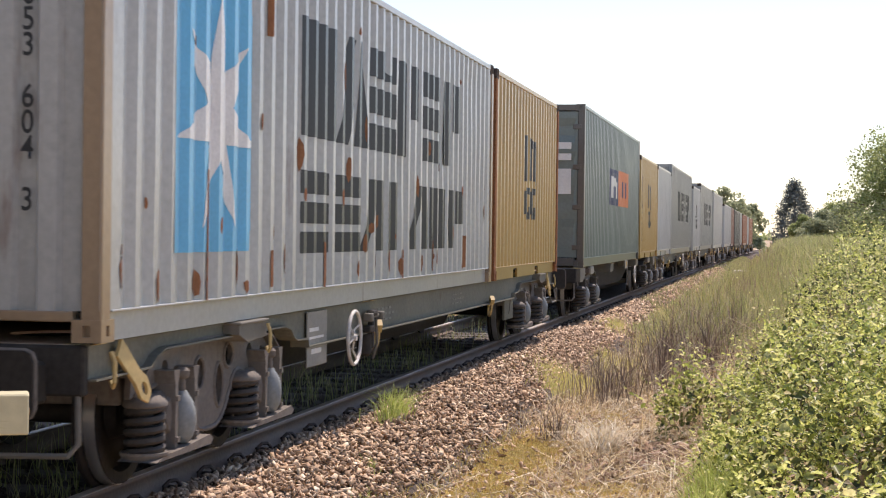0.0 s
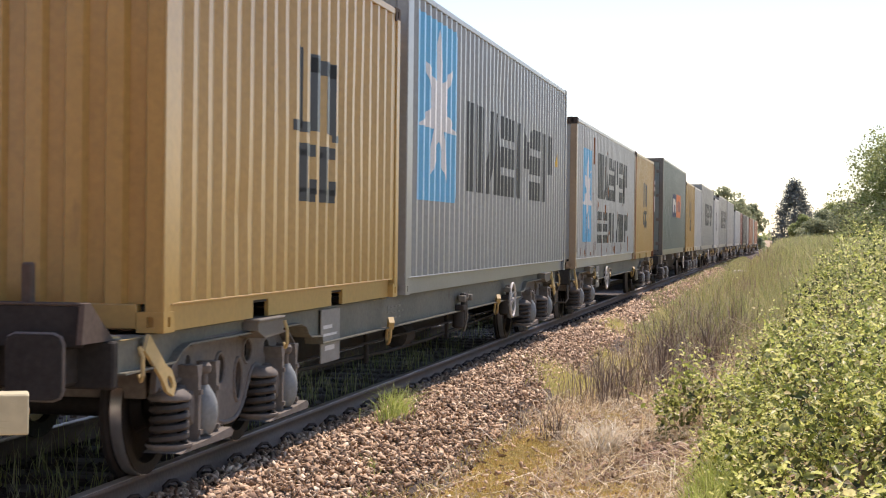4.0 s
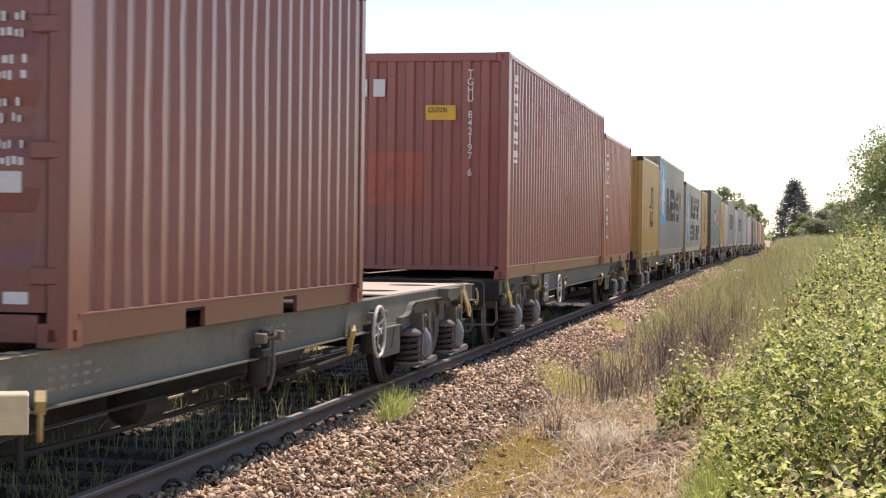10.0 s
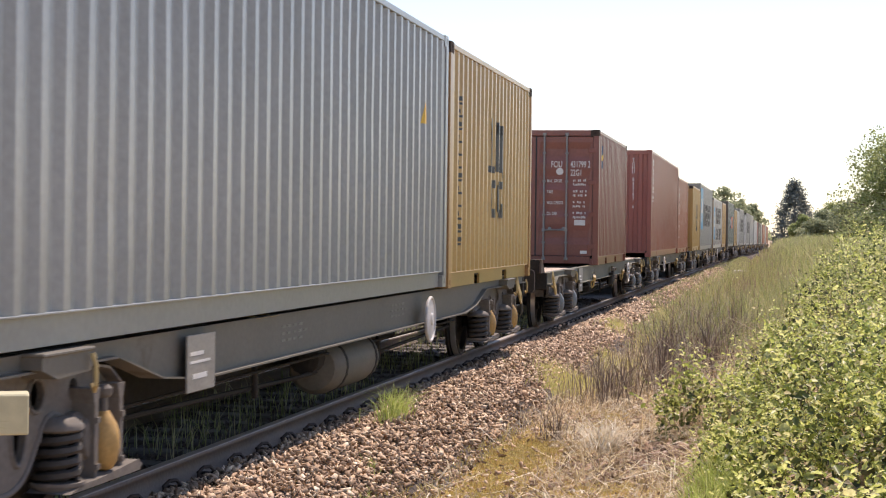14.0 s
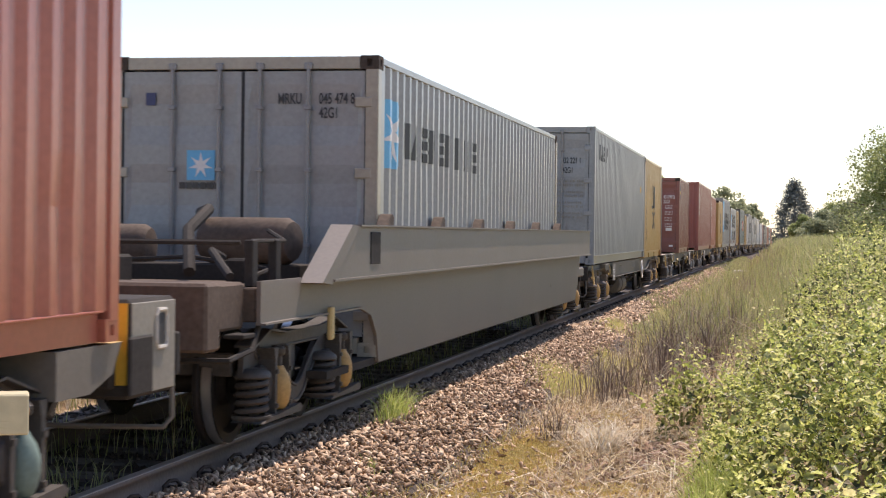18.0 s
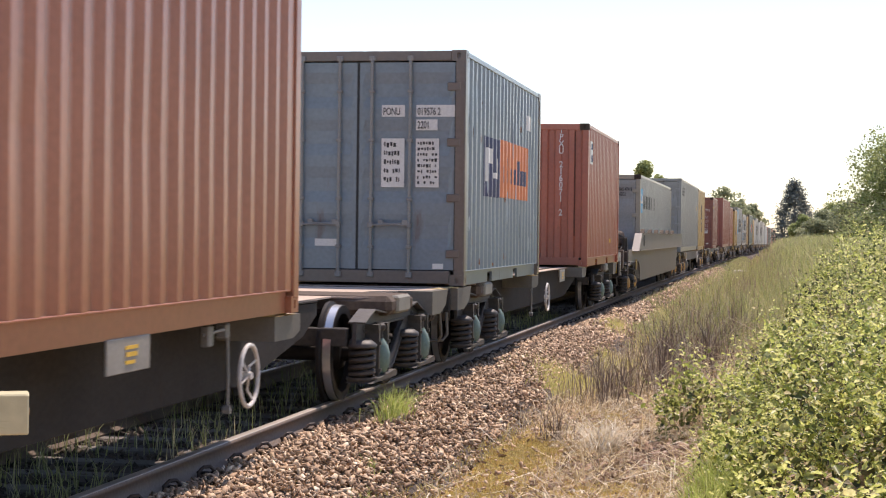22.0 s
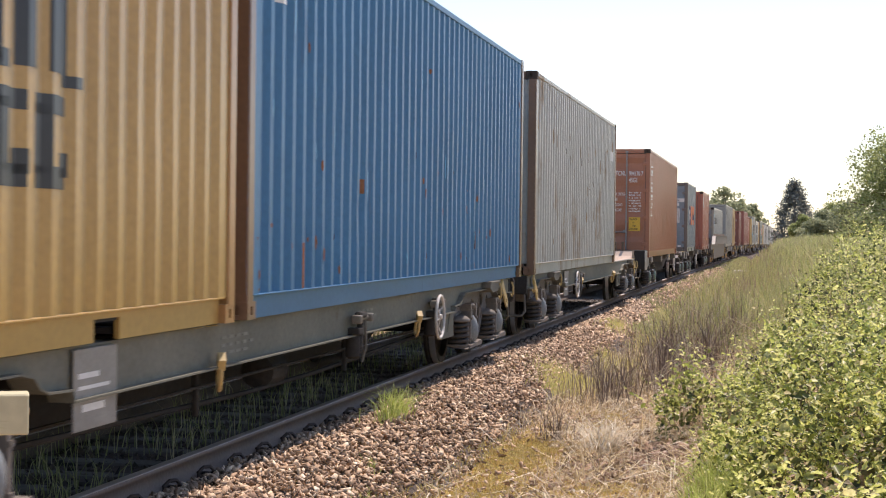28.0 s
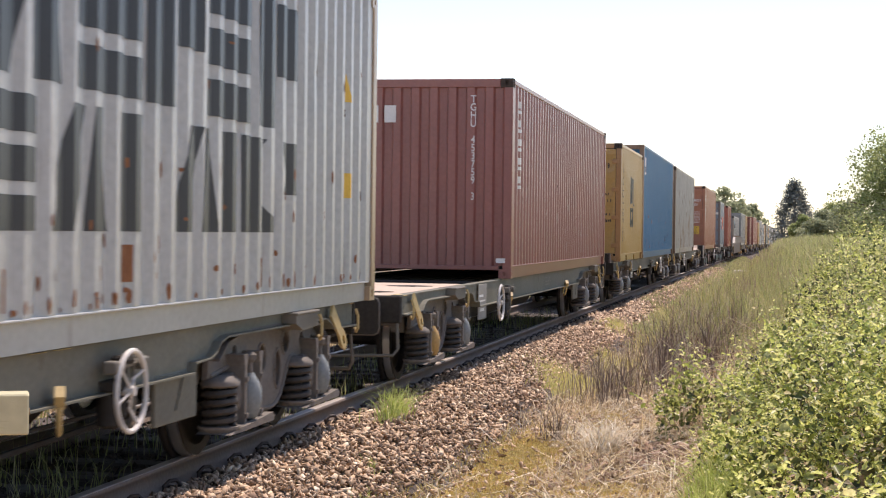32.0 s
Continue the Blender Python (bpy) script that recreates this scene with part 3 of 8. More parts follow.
# slate-blue forty-foot with orange patch
c = stow(container("shipping_container", L40, H96, paint("grey_green_container_paint", (0.15, 0.19, 0.18), 0.3), "doors", paint("dark_brown_grey_paint", (0.11, 0.10, 0.09), 0.3), "grey-green forty-foot container with navy and orange emblem", 21), 124.29, L40)
mark(c, "emblem_panel", [rect(4.8, 6.7, 1.2, 1.95)], L40, NAVY, "navy painted panel")
mark(c, "emblem_panel", [rect(6.7, 9.2, 1.2, 1.97)], L40, ORANGE, "orange painted panel")
mark(c, "emblem", [rect(5.2, 5.6, 1.35, 1.8), rect(5.6, 6.3, 1.6, 1.78), rect(6.1, 6.4, 1.35, 1.7)], L40, WHITE, lift=0.006)
mark(c, "emblem", [rect(7.2 + 0.4 * k, 7.4 + 0.4 * k, 1.4, 1.75) for k in range(4)], L40, NAVY, lift=0.006)
for x0, z0, z1 in ((0.15, 2.1, 2.22), (0.62, 2.1, 2.22), (0.62, 1.9, 2.02), (0.62, 1.3, 1.75), (0.15, 1.3, 1.75)):
    end_plate(c, L40, x0, x0 + 0.36, z0, z1, WHITE)

# ochre twenty-foot and blue-star forty-foot behind it
c = stow(container("shipping_container", L20, H86, P_YELLOW, "front", RUSTY, "ochre yellow twenty-foot container with rusty corner posts", 22), 114.53, L20)
dress_ochre(c, RNG, (2.6, 0.78, 1.1, 1.15), False)
c = stow(container("shipping_container", L40, H86, P_WORN, "front", paint("rusty_corner_paint", (0.34, 0.24, 0.15), 0.55, dirt=(0.24, 0.12, 0.06)), "worn grey forty-foot container with blue star panel and rust", 23), 102.11, L40)
dress_blue_star(c, L40)
mark(c, "rust_streak", [rect(1.66, 1.74, 0.16, 0.95), rect(1.70, 1.78, 1.0, 1.5), rect(2.95, 3.02, 1.9, 2.4), rect(4.4, 4.5, 0.16, 0.5), rect(5.9, 5.98, 0.18, 0.6), rect(8.6, 8.68, 0.2, 0.5), rect(10.4, 10.5, 0.2, 0.55), rect(3.0, 3.06, 0.2, 0.45), rect(7.2, 7.26, 0.16, 0.42)], L40, RUSTY, "brown rust streak", lift=0.007)
wear(c, L40, H86, 61, 60, RUSTY, "rust_bloom", "scattered brown rust spots", spread=0.35)
end_text(c, L40, "MSKU 653 604 3", 0.80, 2.40, 0.17, INK, True, y=0.014)
end_plate(c, L40, 0.55, 0.62, 1.0, 1.12, RUSTY, 0.018, "rust_patch")

# tall blue-star forty-foot and ochre twenty-foot
c = stow(container("shipping_container", L40, H96, P_GREY, "front", None, "tall grey forty-foot container with sky blue star panel", 24), 88.45, L40)
dress_blue_star(c, L40, 0.5, 0.90, 2.72, ((3.25, 10.5, 1.05, 2.05, (0, 1, 2, 3, 2, 3)),), 2.1)
mark(c, "warning_label", [[(11.0, 1.62), (11.16, 1.62), (11.08, 1.85)]], L40, YELLOW, "yellow triangular label")
c = stow(container("shipping_container", L20, H86, P_YELLOW, "front", None, "ochre yellow twenty-foot container with black emblem", 25), 82.03, L20)
dress_ochre(c, RNG, (2.75, 0.8, 1.15, 1.12), False)
end_text(c, L20, "M 802767", -0.72, 2.26, 0.15, INK, True, y=0.015)

# red twenty-foot and maroon forty-foot
c = stow(container("shipping_container", L20, H86, P_RED, "front", P_BROWN, "oxide red twenty-foot container with white upright lettering", 26), 72.40, L20)
mark(c, "side_writing", vertical_bars(0.70, 1.04, 0.48, 2.4, 7, RNG), L20, WHITE, "white upright writing as bars")
c = stow(container("shipping_container", L40, H96, P_PATCHY, "front", None, "tall maroon forty-foot container with repainted patches", 27), 60.0, L40)
mark(c, "side_writing", vertical_bars(0.50, 0.98, 1.48, 2.72, 5, RNG), L40, WHITE, "white upright writing as bars")
mark(c, "warning_label", [rect(10.9, 11.02, 1.35, 1.75)], L40, YELLOW, "yellow label")


def blocks_word(ob, length, x, z, h, n, mat):
    """A leasing firm's short wordmark as plain white blocks."""
    for i in range(n):
        a = x + i * h * 0.95
        w = h * (0.34 if i == 0 else 0.62)
        part("wordmark", Shape().box(a, a + w, 0.0, 0.004, z, z + h * (1.25 if i == 0 else 0.9)), mat, ob, "plain white wordmark block", m=pose(0, -length / 2 + 0.008, 0))


blocks_word(c, L40, -1.03, 2.33, 0.25, 3, WHITE)
end_plate(c, L40, 0.14, 0.53, 2.03, 2.22, YELLOW, 0.016, "caution_plate", "yellow caution plate")
end_patch(c, L40, -0.70, 0.20, 0.95, 1.62, material("fresh_red_repaint", (0.42, 0.118, 0.075), 0.4, 0, 0.2, 20, 1.5, 0.05, (0.33, 0.118, 0.09), 0.62, (2.2, 2.2, 1.6)), "brighter red repainted patch")
end_text(c, L40, "CAUTION", 0.17, 2.125, 0.092, INK, y=0.008)
end_text(c, L40, "TGHU 842197 6", 0.72, 2.58, 0.135, WHITE, True, y=0.012)

# maroon twenty-foot, its doors towards the near end
c = stow(container("shipping_container", L20, H86, P_MAROON, "doors", None, "maroon twenty-foot container with doors and white markings", 28), 46.17, L20)
end_text(c, L20, "FCIU", 0.29, 1.87, 0.17, WHITE, y=0.024)
end_text(c, L20, "431799 2", 0.665, 1.87, 0.17, WHITE, y=0.024)
end_text(c, L20, "22G1", 0.665, 1.71, 0.17, WHITE, y=0.024)
for k, wd in enumerate(("MAX. GROSS", "TARE", "MAX. CARGO", "CU. CAP.")):
    end_text(c, L20, wd, 0.215, 1.58 - 0.21 * k, 0.085, WHITE, y=0.024)
    end_bars(c, L20, 0.72, 0.98, 1.50 - 0.21 * k, 1.66 - 0.21 * k, 2, WHITE, RNG, 0.028)
end_plate(c, L20, -0.99, -0.66, 1.66, 2.05, WHITE, 0.027, "emblem_panel", "navy emblem panel with white rim")
end_plate(c, L20, -0.975, -0.675, 1.72, 2.035, NAVY, 0.0215, "emblem_panel")
part("emblem", Shape().prism([(-0.82, 1.74), (-0.78, 1.74), (-0.70, 1.86), (-0.58, 1.88), (-0.60, 1.92), (-0.72, 1.92)], 0, 0.003, "y").prism([(-0.80, 1.88), (-0.76, 1.95), (-0.70, 2.0), (-0.56, 2.03), (-0.58, 1.97), (-0.70, 1.95), (-0.76, 1.88)], 0, 0.003, "y"), YELLOW, c, m=pose(-0.13, -L20 / 2 + 0.011, -0.01))
end_plate(c, L20, -1.03, -0.84, 0.65, 0.92, PLATE, 0.027, "data_plate", "pale metal data plate")
end_plate(c, L20, 0.75, 0.96, 0.755, 0.86, WHITE, 0.027, "label")
end_plate(c, L20, 0.87, 1.0, 0.21, 0.27, WHITE, 0.026, "label")
part("seal", Shape().prism([(-0.49, 1.13), (-0.26, 1.13), (-0.37, 0.95)], 0, 0.003, "y"), WHITE, c, m=pose(0, -L20 / 2 + 0.02, 0))
part("approval_disc", Shape().lathe([(0, 0.07), (0.004, 0.07)], (0.46, 0, 1.79), "y", 16), WHITE, c, m=pose(0, -L20 / 2 + 0.024, 0))
mark(c, "emblem_panel", [rect(0.64, 0.93, 1.88, 2.32)], L20, NAVY)
mark(c, "emblem", [[(0.68, 2.0), (0.9, 2.1), (0.9, 2.2), (0.68, 2.1)]], L20, YELLOW, lift=0.006)

# ochre twenty-foot and long grey forty-foot
c = stow(container("shipping_container", L20, H86, P_YELLOW, "front", P_OCHRE_EDGE, "ochre yellow twenty-foot container with black emblem and writing", 29), 30.91, L20)
dress_ochre(c, RNG, (2.7, 0.77, 1.0, 1.2))
c = stow(container("shipping_container", L40, H86, P_GREY, "doors", None, "plain blue-grey forty-foot container with doors", 30), 18.58, L40, DECK_Z + 0.02)
end_text(c, L40, "MRKU", 0.16, 1.90, 0.155, INK, y=0.024)
end_text(c, L40, "032 221 1", 0.58, 1.90, 0.155, INK, y=0.024)
end_text(c, L40, "42G1", 0.60, 1.72, 0.155, INK, y=0.024)
for k in range(4):
    end_bars(c, L40, 0.15, 1.0, 0.85 + 0.2 * k, 1.0 + 0.2 * k, 2, PLATE, RNG, 0.03)
mark(c, "warning_label", [[(11.0, 1.62), (11.16, 1.62), (11.08, 1.85)]], L40, YELLOW, "yellow triangular label")
mark(c, "wordmark", wordmark(0.8, 2.6, 2.0, 2.3, (0, 1, 2, 3)), L40, INK)
mark(c, "warning_label", [rect(0.62, 0.72, 2.0, 2.2)], L40, YELLOW)

# grey forty-foot in the well of the pocket wagon
c = stow(container("shipping_container", L40, H86, P_GREY, "doors", paint("weathered_corner_paint", (0.36, 0.32, 0.25), 0.3), "grey forty-foot container set low with blue star panel", 31), 0.75, L40, 0.425)
dress_blue_star(c, L40, 0.35, 1.64, 2.25, ((1.12, 3.5, 1.755, 2.09, (0, 1, 2, 3, 2, 3)), (3.75, 5.02, 1.75, 2.09, (4, 0, 2))), 0.6)
end_text(c, L40, "MRKU", 0.315, 2.178, 0.132, INK, y=0.024)
end_text(c, L40, "045 474 8", 0.684, 2.178, 0.132, INK, y=0.024)
end_text(c, L40, "42G1", 0.686, 2.055, 0.132, INK, y=0.024)
end_plate(c, L40, -0.506, -0.249, 1.509, 1.772, SKYBLUE, 0.026, "emblem_panel", "sky blue square")
s = Shape()
for tri in star(-0.378, 1.64, 0.115, 0.115):
    s.prism(tri, 0.0, 0.003, "y")
part("emblem", s, WHITE, c, "white seven-pointed star", m=pose(0, -L40 / 2 + 0.0175, 0))
for k in range(6):
    part("wordmark", Shape().box(-0.575 + 0.064 * k, -0.525 + 0.064 * k, 0, 0.003, 1.435, 1.49), INK, c, m=pose(0, -L40 / 2 + 0.025, 0))
end_plate(c, L40, -0.89, -0.80, 2.165, 2.277, NAVY, 0.026, "label")

# faded red twenty-foot
c = stow(container("shipping_container", L20, H86, P_BRIGHT, "front", None, "faded red twenty-foot container with upright white number", 32), -11.21, L20)
end_text(c, L20, "TPXU 216071 2", 0.72, 2.42, 0.16, WHITE, True, y=0.012)
mark(c, "label", [rect(0.47, 0.92, 1.88, 2.30)], L20, WHITE, "white emblem label")
mark(c, "label", [rect(0.6, 0.8, 1.92, 2.05), rect(0.65, 0.78, 2.15, 2.26)], L20, NAVY, lift=0.006)
mark(c, "label", [rect(4.2, 4.5, 0.42, 0.5)], L20, YELLOW)
end_patch(c, L20, 0.86, 1.0, 0.55, 2.45, material("dark_scraped_stain", (0.15, 0.055, 0.038), 0.6, 0, 0.35, 20, 2, 0.1, (0.39, 0.122, 0.078), 0.55, (12, 12, 2.0)), "dark scraped upright stain")

# slate-blue twenty-foot, doors towards the near end
c = stow(container("shipping_container", L20, H86, P_SLATE, "doors", paint("rusty_slate_paint", (0.17, 0.14, 0.12), 0.45), "slate blue twenty-foot container with white data panels", 33), -23.69, L20)
for x0, x1, z0, z1 in ((0.27, 0.53, 1.86, 1.99), (0.66, 1.14, 1.86, 1.99), (0.66, 0.90, 1.71, 1.83), (0.27, 0.53, 1.08, 1.62), (0.66, 0.92, 1.08, 1.62), (-0.48, -0.22, 0.42, 0.5), (0.86, 0.98, 0.18, 0.24)):
    end_plate(c, L20, x0, x1, z0, z1, WHITE, 0.026, "data_panel", "white stuck-on data panel")
end_text(c, L20, "PONU", 0.285, 1.88, 0.115, INK, y=0.0185)
end_text(c, L20, "019576 2", 0.675, 1.88, 0.115, INK, y=0.0185)
end_text(c, L20, "2201", 0.675, 1.73, 0.115, INK, y=0.0185)
end_bars(c, L20, 0.30, 0.50, 1.12, 1.6, 5, INK, RNG, 0.021)
end_bars(c, L20, 0.68, 0.90, 1.1, 1.6, 8, INK, RNG, 0.021)
mark(c, "emblem_panel", [rect(1.31, 2.48, 1.02, 1.73)], L20, NAVY, "navy painted panel")
mark(c, "emblem_panel", [rect(2.48, 4.93, 1.03, 1.75)], L20, ORANGE, "orange painted panel")
mark(c, "emblem", [rect(1.45, 1.6, 1.2, 1.6), rect(1.6, 1.9, 1.42, 1.6), rect(2.0, 2.1, 1.25, 1.5), rect(2.1, 2.4, 1.25, 1.32), rect(2.3, 2.4, 1.32, 1.5)], L20, WHITE, lift=0.006)
mark(c, "emblem", [rect(2.75 + 0.3 * k, 2.92 + 0.3 * k, 1.22, 1.42 + 0.12 * (k % 3 == 1)) for k in range(7)], L20, NAVY, lift=0.006)
mark(c, "label", [rect(4.7, 5.2, 2.0, 2.2)], L20, WHITE)
wear(c, L20, H86, 67, 40, material("bleached_paint_streak", (0.42, 0.47, 0.50), 0.6, 0, 0.2, 30, 3, 0.0), "paint_fade", "pale bleached streaks", spread=1.0, size=(0.015, 0.05), tall=(0.15, 0.6))
wear(c, L20, H86, 68, 30, RUSTY, "rust_bloom", "brown rust spots", spread=0.4, size=(0.015, 0.05), tall=(0.03, 0.15))

# orange-brown tall forty-foot, doors towards the near end
c = stow(container("shipping_container", L40, H96, P_BROWN, "doors", None, "tall orange-brown forty-foot container with doors and stencils", 34), -42.54, L40)
end_text(c, L40, "TCNU", 0.30, 2.18, 0.175, WHITE, y=0.024)
end_text(c, L40, "994170 7", 0.655, 2.18, 0.165, WHITE, y=0.024)
end_text(c, L40, "45G1", 0.655, 2.0, 0.175, WHITE, y=0.024)
for k, wd in enumerate(("MAX GROSS", "TARE", "PAYLOAD", "CUB.CAP.")):
    end_text(c, L40, wd, 0.205, 1.65 - 0.143 * k, 0.105, WHITE, y=0.024)
    end_bars(c, L40, 0.66, 0.99, 1.62 - 0.143 * k, 1.76 - 0.143 * k, 2, WHITE, RNG, 0.028)
end_plate(c, L40, 0.665, 0.967, 0.70, 1.065, YELLOW, 0.026, "caution_plate", "yellow caution plate")
for k, wd in enumerate(("CAUTION", "9'6\"", "HIGH", "CONTAINER")):
    end_text(c, L40, wd, 0.685 if k in (0, 3) else 0.765, 0.985 - 0.085 * k, 0.075 if k == 0 else 0.065, INK, y=0.0175)
part("approval_disc", Shape().lathe([(0, 0.09), (0.004, 0.09)], (-0.41, 0, 2.2), "y", 16), WHITE, c, m=pose(0, -L40 / 2 + 0.02, 0))
end_plate(c, L40, -0.935, -0.75, 0.77, 1.05, PLATE, 0.03, "data_plate", "pale metal data plate")
end_bars(c, L40, -1.0, -0.66, 2.21, 2.28, 1, WHITE, RNG, 0.028)
mark(c, "side_writing", vertical_bars(0.68, 1.18, 1.08, 2.62, 7, RNG), L40, WHITE, "white upright writing as bars")
mark(c, "stain", [rect(5.35, 6.2, 0.55, 1.2)], L40, paint("scuffed_brown_paint", (0.33, 0.135, 0.078), 0.2), "darker scuffed patch")

# rusty cream forty-foot, blue forty-foot, ochre twenty-foot
c = stow(container("shipping_container", L40, H96, P_CREAM, "front", RUST_POST, "cream forty-foot container streaked with brown rust", 35), -64.49, L40)
mark(c, "label", [rect(11.2, 11.7, 2.1, 2.3)], L40, WHITE)
wear(c, L40, H96, 63, 110, material("brown_rust_bloom", (0.33, 0.235, 0.15), 0.8, 0, 0.35, 25, 3, 0.2, spec=0.15), "rust_bloom", "brown rust runs", spread=0.8, size=(0.015, 0.05), tall=(0.06, 0.4))
c = stow(container("shipping_container", L40, H96, P_BLUE, "front", RUST_POST, "tall blue forty-foot container with rusty near corner posts", 36), -77.97, L40)
mark(c, "label", [rect(0.5, 0.95, 2.16, 2.6)], L40, WHITE, "white emblem label")
mark(c, "label", [rect(0.6, 0.85, 2.22, 2.36)], L40, NAVY, lift=0.006)
mark(c, "rust_streak", [rect(1.34, 1.39, 0.17, 0.5), rect(3.2, 3.26, 0.9, 1.02), rect(8.6, 8.68, 0.4, 0.6), rect(9.2, 9.27, 0.5, 0.7)], L40, RUSTY, "brown rust streak")
wear(c, L40, H96, 64, 40, RUSTY, "rust_bloom", "small brown rust spots", spread=0.4, size=(0.02, 0.06), tall=(0.03, 0.14))
wear(c, L40, H96, 65, 30, SKYBLUE, "scratch_wear", "pale blue scratches", spread=1.0, size=(0.015, 0.03), tall=(0.1, 0.35))
c = stow(container("shipping_container", L20, H86, P_YELLOW, "doors", P_OCHRE_EDGE, "ochre yellow twenty-foot container with doors and emblem", 37), -84.31, L20)
dress_ochre(c, RNG, (2.55, 0.77, 1.0, 1.18))
end_text(c, L20, "MEDU", 0.22, 2.05, 0.15, INK, y=0.024)
end_text(c, L20, "299467 8", 0.62, 2.05, 0.15, INK, y=0.024)
end_text(c, L20, "22G1", 0.62, 1.87, 0.15, INK, y=0.024)
for k, wd in enumerate(("M G W", "TARE", "NET", "CU.CAP.")):
    end_text(c, L20, wd, 0.2, (1.42, 1.28, 0.98, 0.84)[k], 0.12, INK, y=0.024)
    end_bars(c, L20, 0.60, 1.0, (1.42, 1.28, 0.98, 0.84)[k], (1.53, 1.39, 1.09, 0.95)[k], 1, INK, RNG, 0.03)
end_plate(c, L20, 0.72, 0.86, 0.19, 0.25, WHITE, 0.008, "label")

# maroon forty-foot and the last worn grey one
SCUFF = material("pale_scuffed_paint", (0.50, 0.36, 0.32), 0.6, 0, 0.3, 40, 4, 0.0)
c = stow(container("shipping_container", L40, H86, P_PLUM, "front", None, "maroon forty-foot container with white upright number", 38), -100.0, L40)
wear(c, L40, H86, 66, 40, SCUFF, "scuff_wear", "pale pink scuffs", spread=1.0, size=(0.015, 0.035), tall=(0.08, 0.3))
blocks_word(c, L40, -0.96, 2.02, 0.25, 3, WHITE)
end_text(c, L40, "TGHU 453759 3", 0.70, 2.28, 0.135, WHITE, True, y=0.012)
mark(c, "side_writing", vertical_bars(0.55, 1.0, 1.15, 2.4, 5, RNG), L40, WHITE, "white upright writing as bars")
end_plate(c, L40, 1.02, 1.14, 0.2, 0.26, WHITE, 0.0, "label")
c = stow(container("shipping_container", L40, H86, P_WORN, "front", paint("rusty_edge_paint", (0.42, 0.30, 0.19), 0.4), "worn pale grey forty-foot container with dark wordmark", 39), -119.88, L40)
dress_blue_star(c, L40, 1.1, 0.45, 2.13, ((3.8, 9.75, 1.28, 2.15, (0, 1, 2, 3, 2, 3)), (3.8, 9.75, 0.57, 1.2, (2, 2, 1, 4, 1, 0, 3))))
mark(c, "warning_label", [[(11.2, 1.62), (11.36, 1.62), (11.28, 1.85)], rect(11.25, 11.37, 0.85, 1.05)], L40, YELLOW)
mark(c, "rust_streak", [rect(3.6, 3.75, 0.3, 0.5), rect(5.0, 5.06, 0.2, 0.4), rect(6.5, 6.6, 0.3, 0.5), rect(9.0, 9.05, 0.2, 0.4)], L40, RUSTY)
wear(c, L40, H86, 62, 130, RUSTY, "rust_bloom", "brown rust spots and runs", spread=0.2, size=(0.015, 0.06), tall=(0.02, 0.14))
stow(container("shipping_container", L20, H86, P_YELLOW, "front", None, "ochre yellow twenty-foot steel shipping container", 40), -126.2, L20)
# ---------- wagons ----------
POCKET = material("dull_brown_grey_pocket_steel", (0.175, 0.15, 0.125), 0.5, 0, 0.12, 30, 0.8, 0.08, (0.10, 0.075, 0.055), 0.25, (2, 0.6, 1.2), spec=0.4)
def holed_plate(outline, holes, x0, x1, name, mat):
    """A plate of some thickness in the upright plane along the track, with holes through it."""
    bm = bmesh.new()
    edges = []
    for loop in [outline] + holes:
        vs = [bm.verts.new((x0, y, z)) for y, z in loop]
        edges += [bm.edges.new((vs[i], vs[(i + 1) % len(vs)])) for i in range(len(vs))]
    bmesh.ops.triangle_fill(bm, edges=edges, use_beauty=True)
    ret = bmesh.ops.extrude_face_region(bm, geom=list(bm.faces))
    bmesh.ops.translate(bm, vec=(x1 - x0, 0, 0), verts=[g for g in ret["geom"] if isinstance(g, bmesh.types.BMVert)])
    bmesh.ops.recalc_face_normals(bm, faces=bm.faces)
    me = bpy.data.meshes.new(name)
    bm.to_mesh(me)
    bm.free()
    me.materials.append(mat)
    return me


def flat_plate(outline, holes, z0, z1, name, mat):
    """A level plate with holes through it."""
    bm = bmesh.new()
    edges = []
    for loop in [outline] + holes:
        vs = [bm.verts.new((x, y, z0)) for x, y in loop]
        edges += [bm.edges.new((vs[i], vs[(i + 1) % len(vs)])) for i in range(len(vs))]
    bmesh.ops.triangle_fill(bm, edges=edges, use_beauty=True)
    ret = bmesh.ops.extrude_face_region(bm, geom=list(bm.faces))
    bmesh.ops.translate(bm, vec=(0, 0, z1 - z0), verts=[g for g in ret["geom"] if isinstance(g, bmesh.types.BMVert)])
    bmesh.ops.recalc_face_normals(bm, faces=bm.faces)
    me = bpy.data.meshes.new(name)
    bm.to_mesh(me)
    bm.free()
    me.materials.append(mat)
    return me


def ring(cy, cz, ry, rz, n=14):
    return [(cy + ry * math.cos(2 * math.pi * k / n), cz + rz * math.sin(2 * math.pi * k / n)) for k in range(n)]


def coil(r, wire, h, turns):
    s = Shape()
    n = int(turns * 10)
    pts = [(r * math.cos(2 * math.pi * k / 10), r * math.sin(2 * math.pi * k / 10), h * k / n) for k in range(n + 1)]
    s.tube(pts, wire, 6)
    s.lathe([(0, 0.05), (h, 0.05)], (0, 0, 0), "z", 10)
    return s.mesh("spring", SPRING, True)


AXLE_Y = 0.9
SIDE_X = 1.0
ARCH = [(0.60 + 0.17 * math.cos(math.pi * (1 - k / 6)), 0.44 + 0.13 * math.sin(math.pi * (1 - k / 6))) for k in range(7)]
BELLY = [(-0.42 + 0.07 * k, 0.235 + 0.22 * (abs(-0.42 + 0.07 * k) / 0.42) ** 3) for k in range(13)]
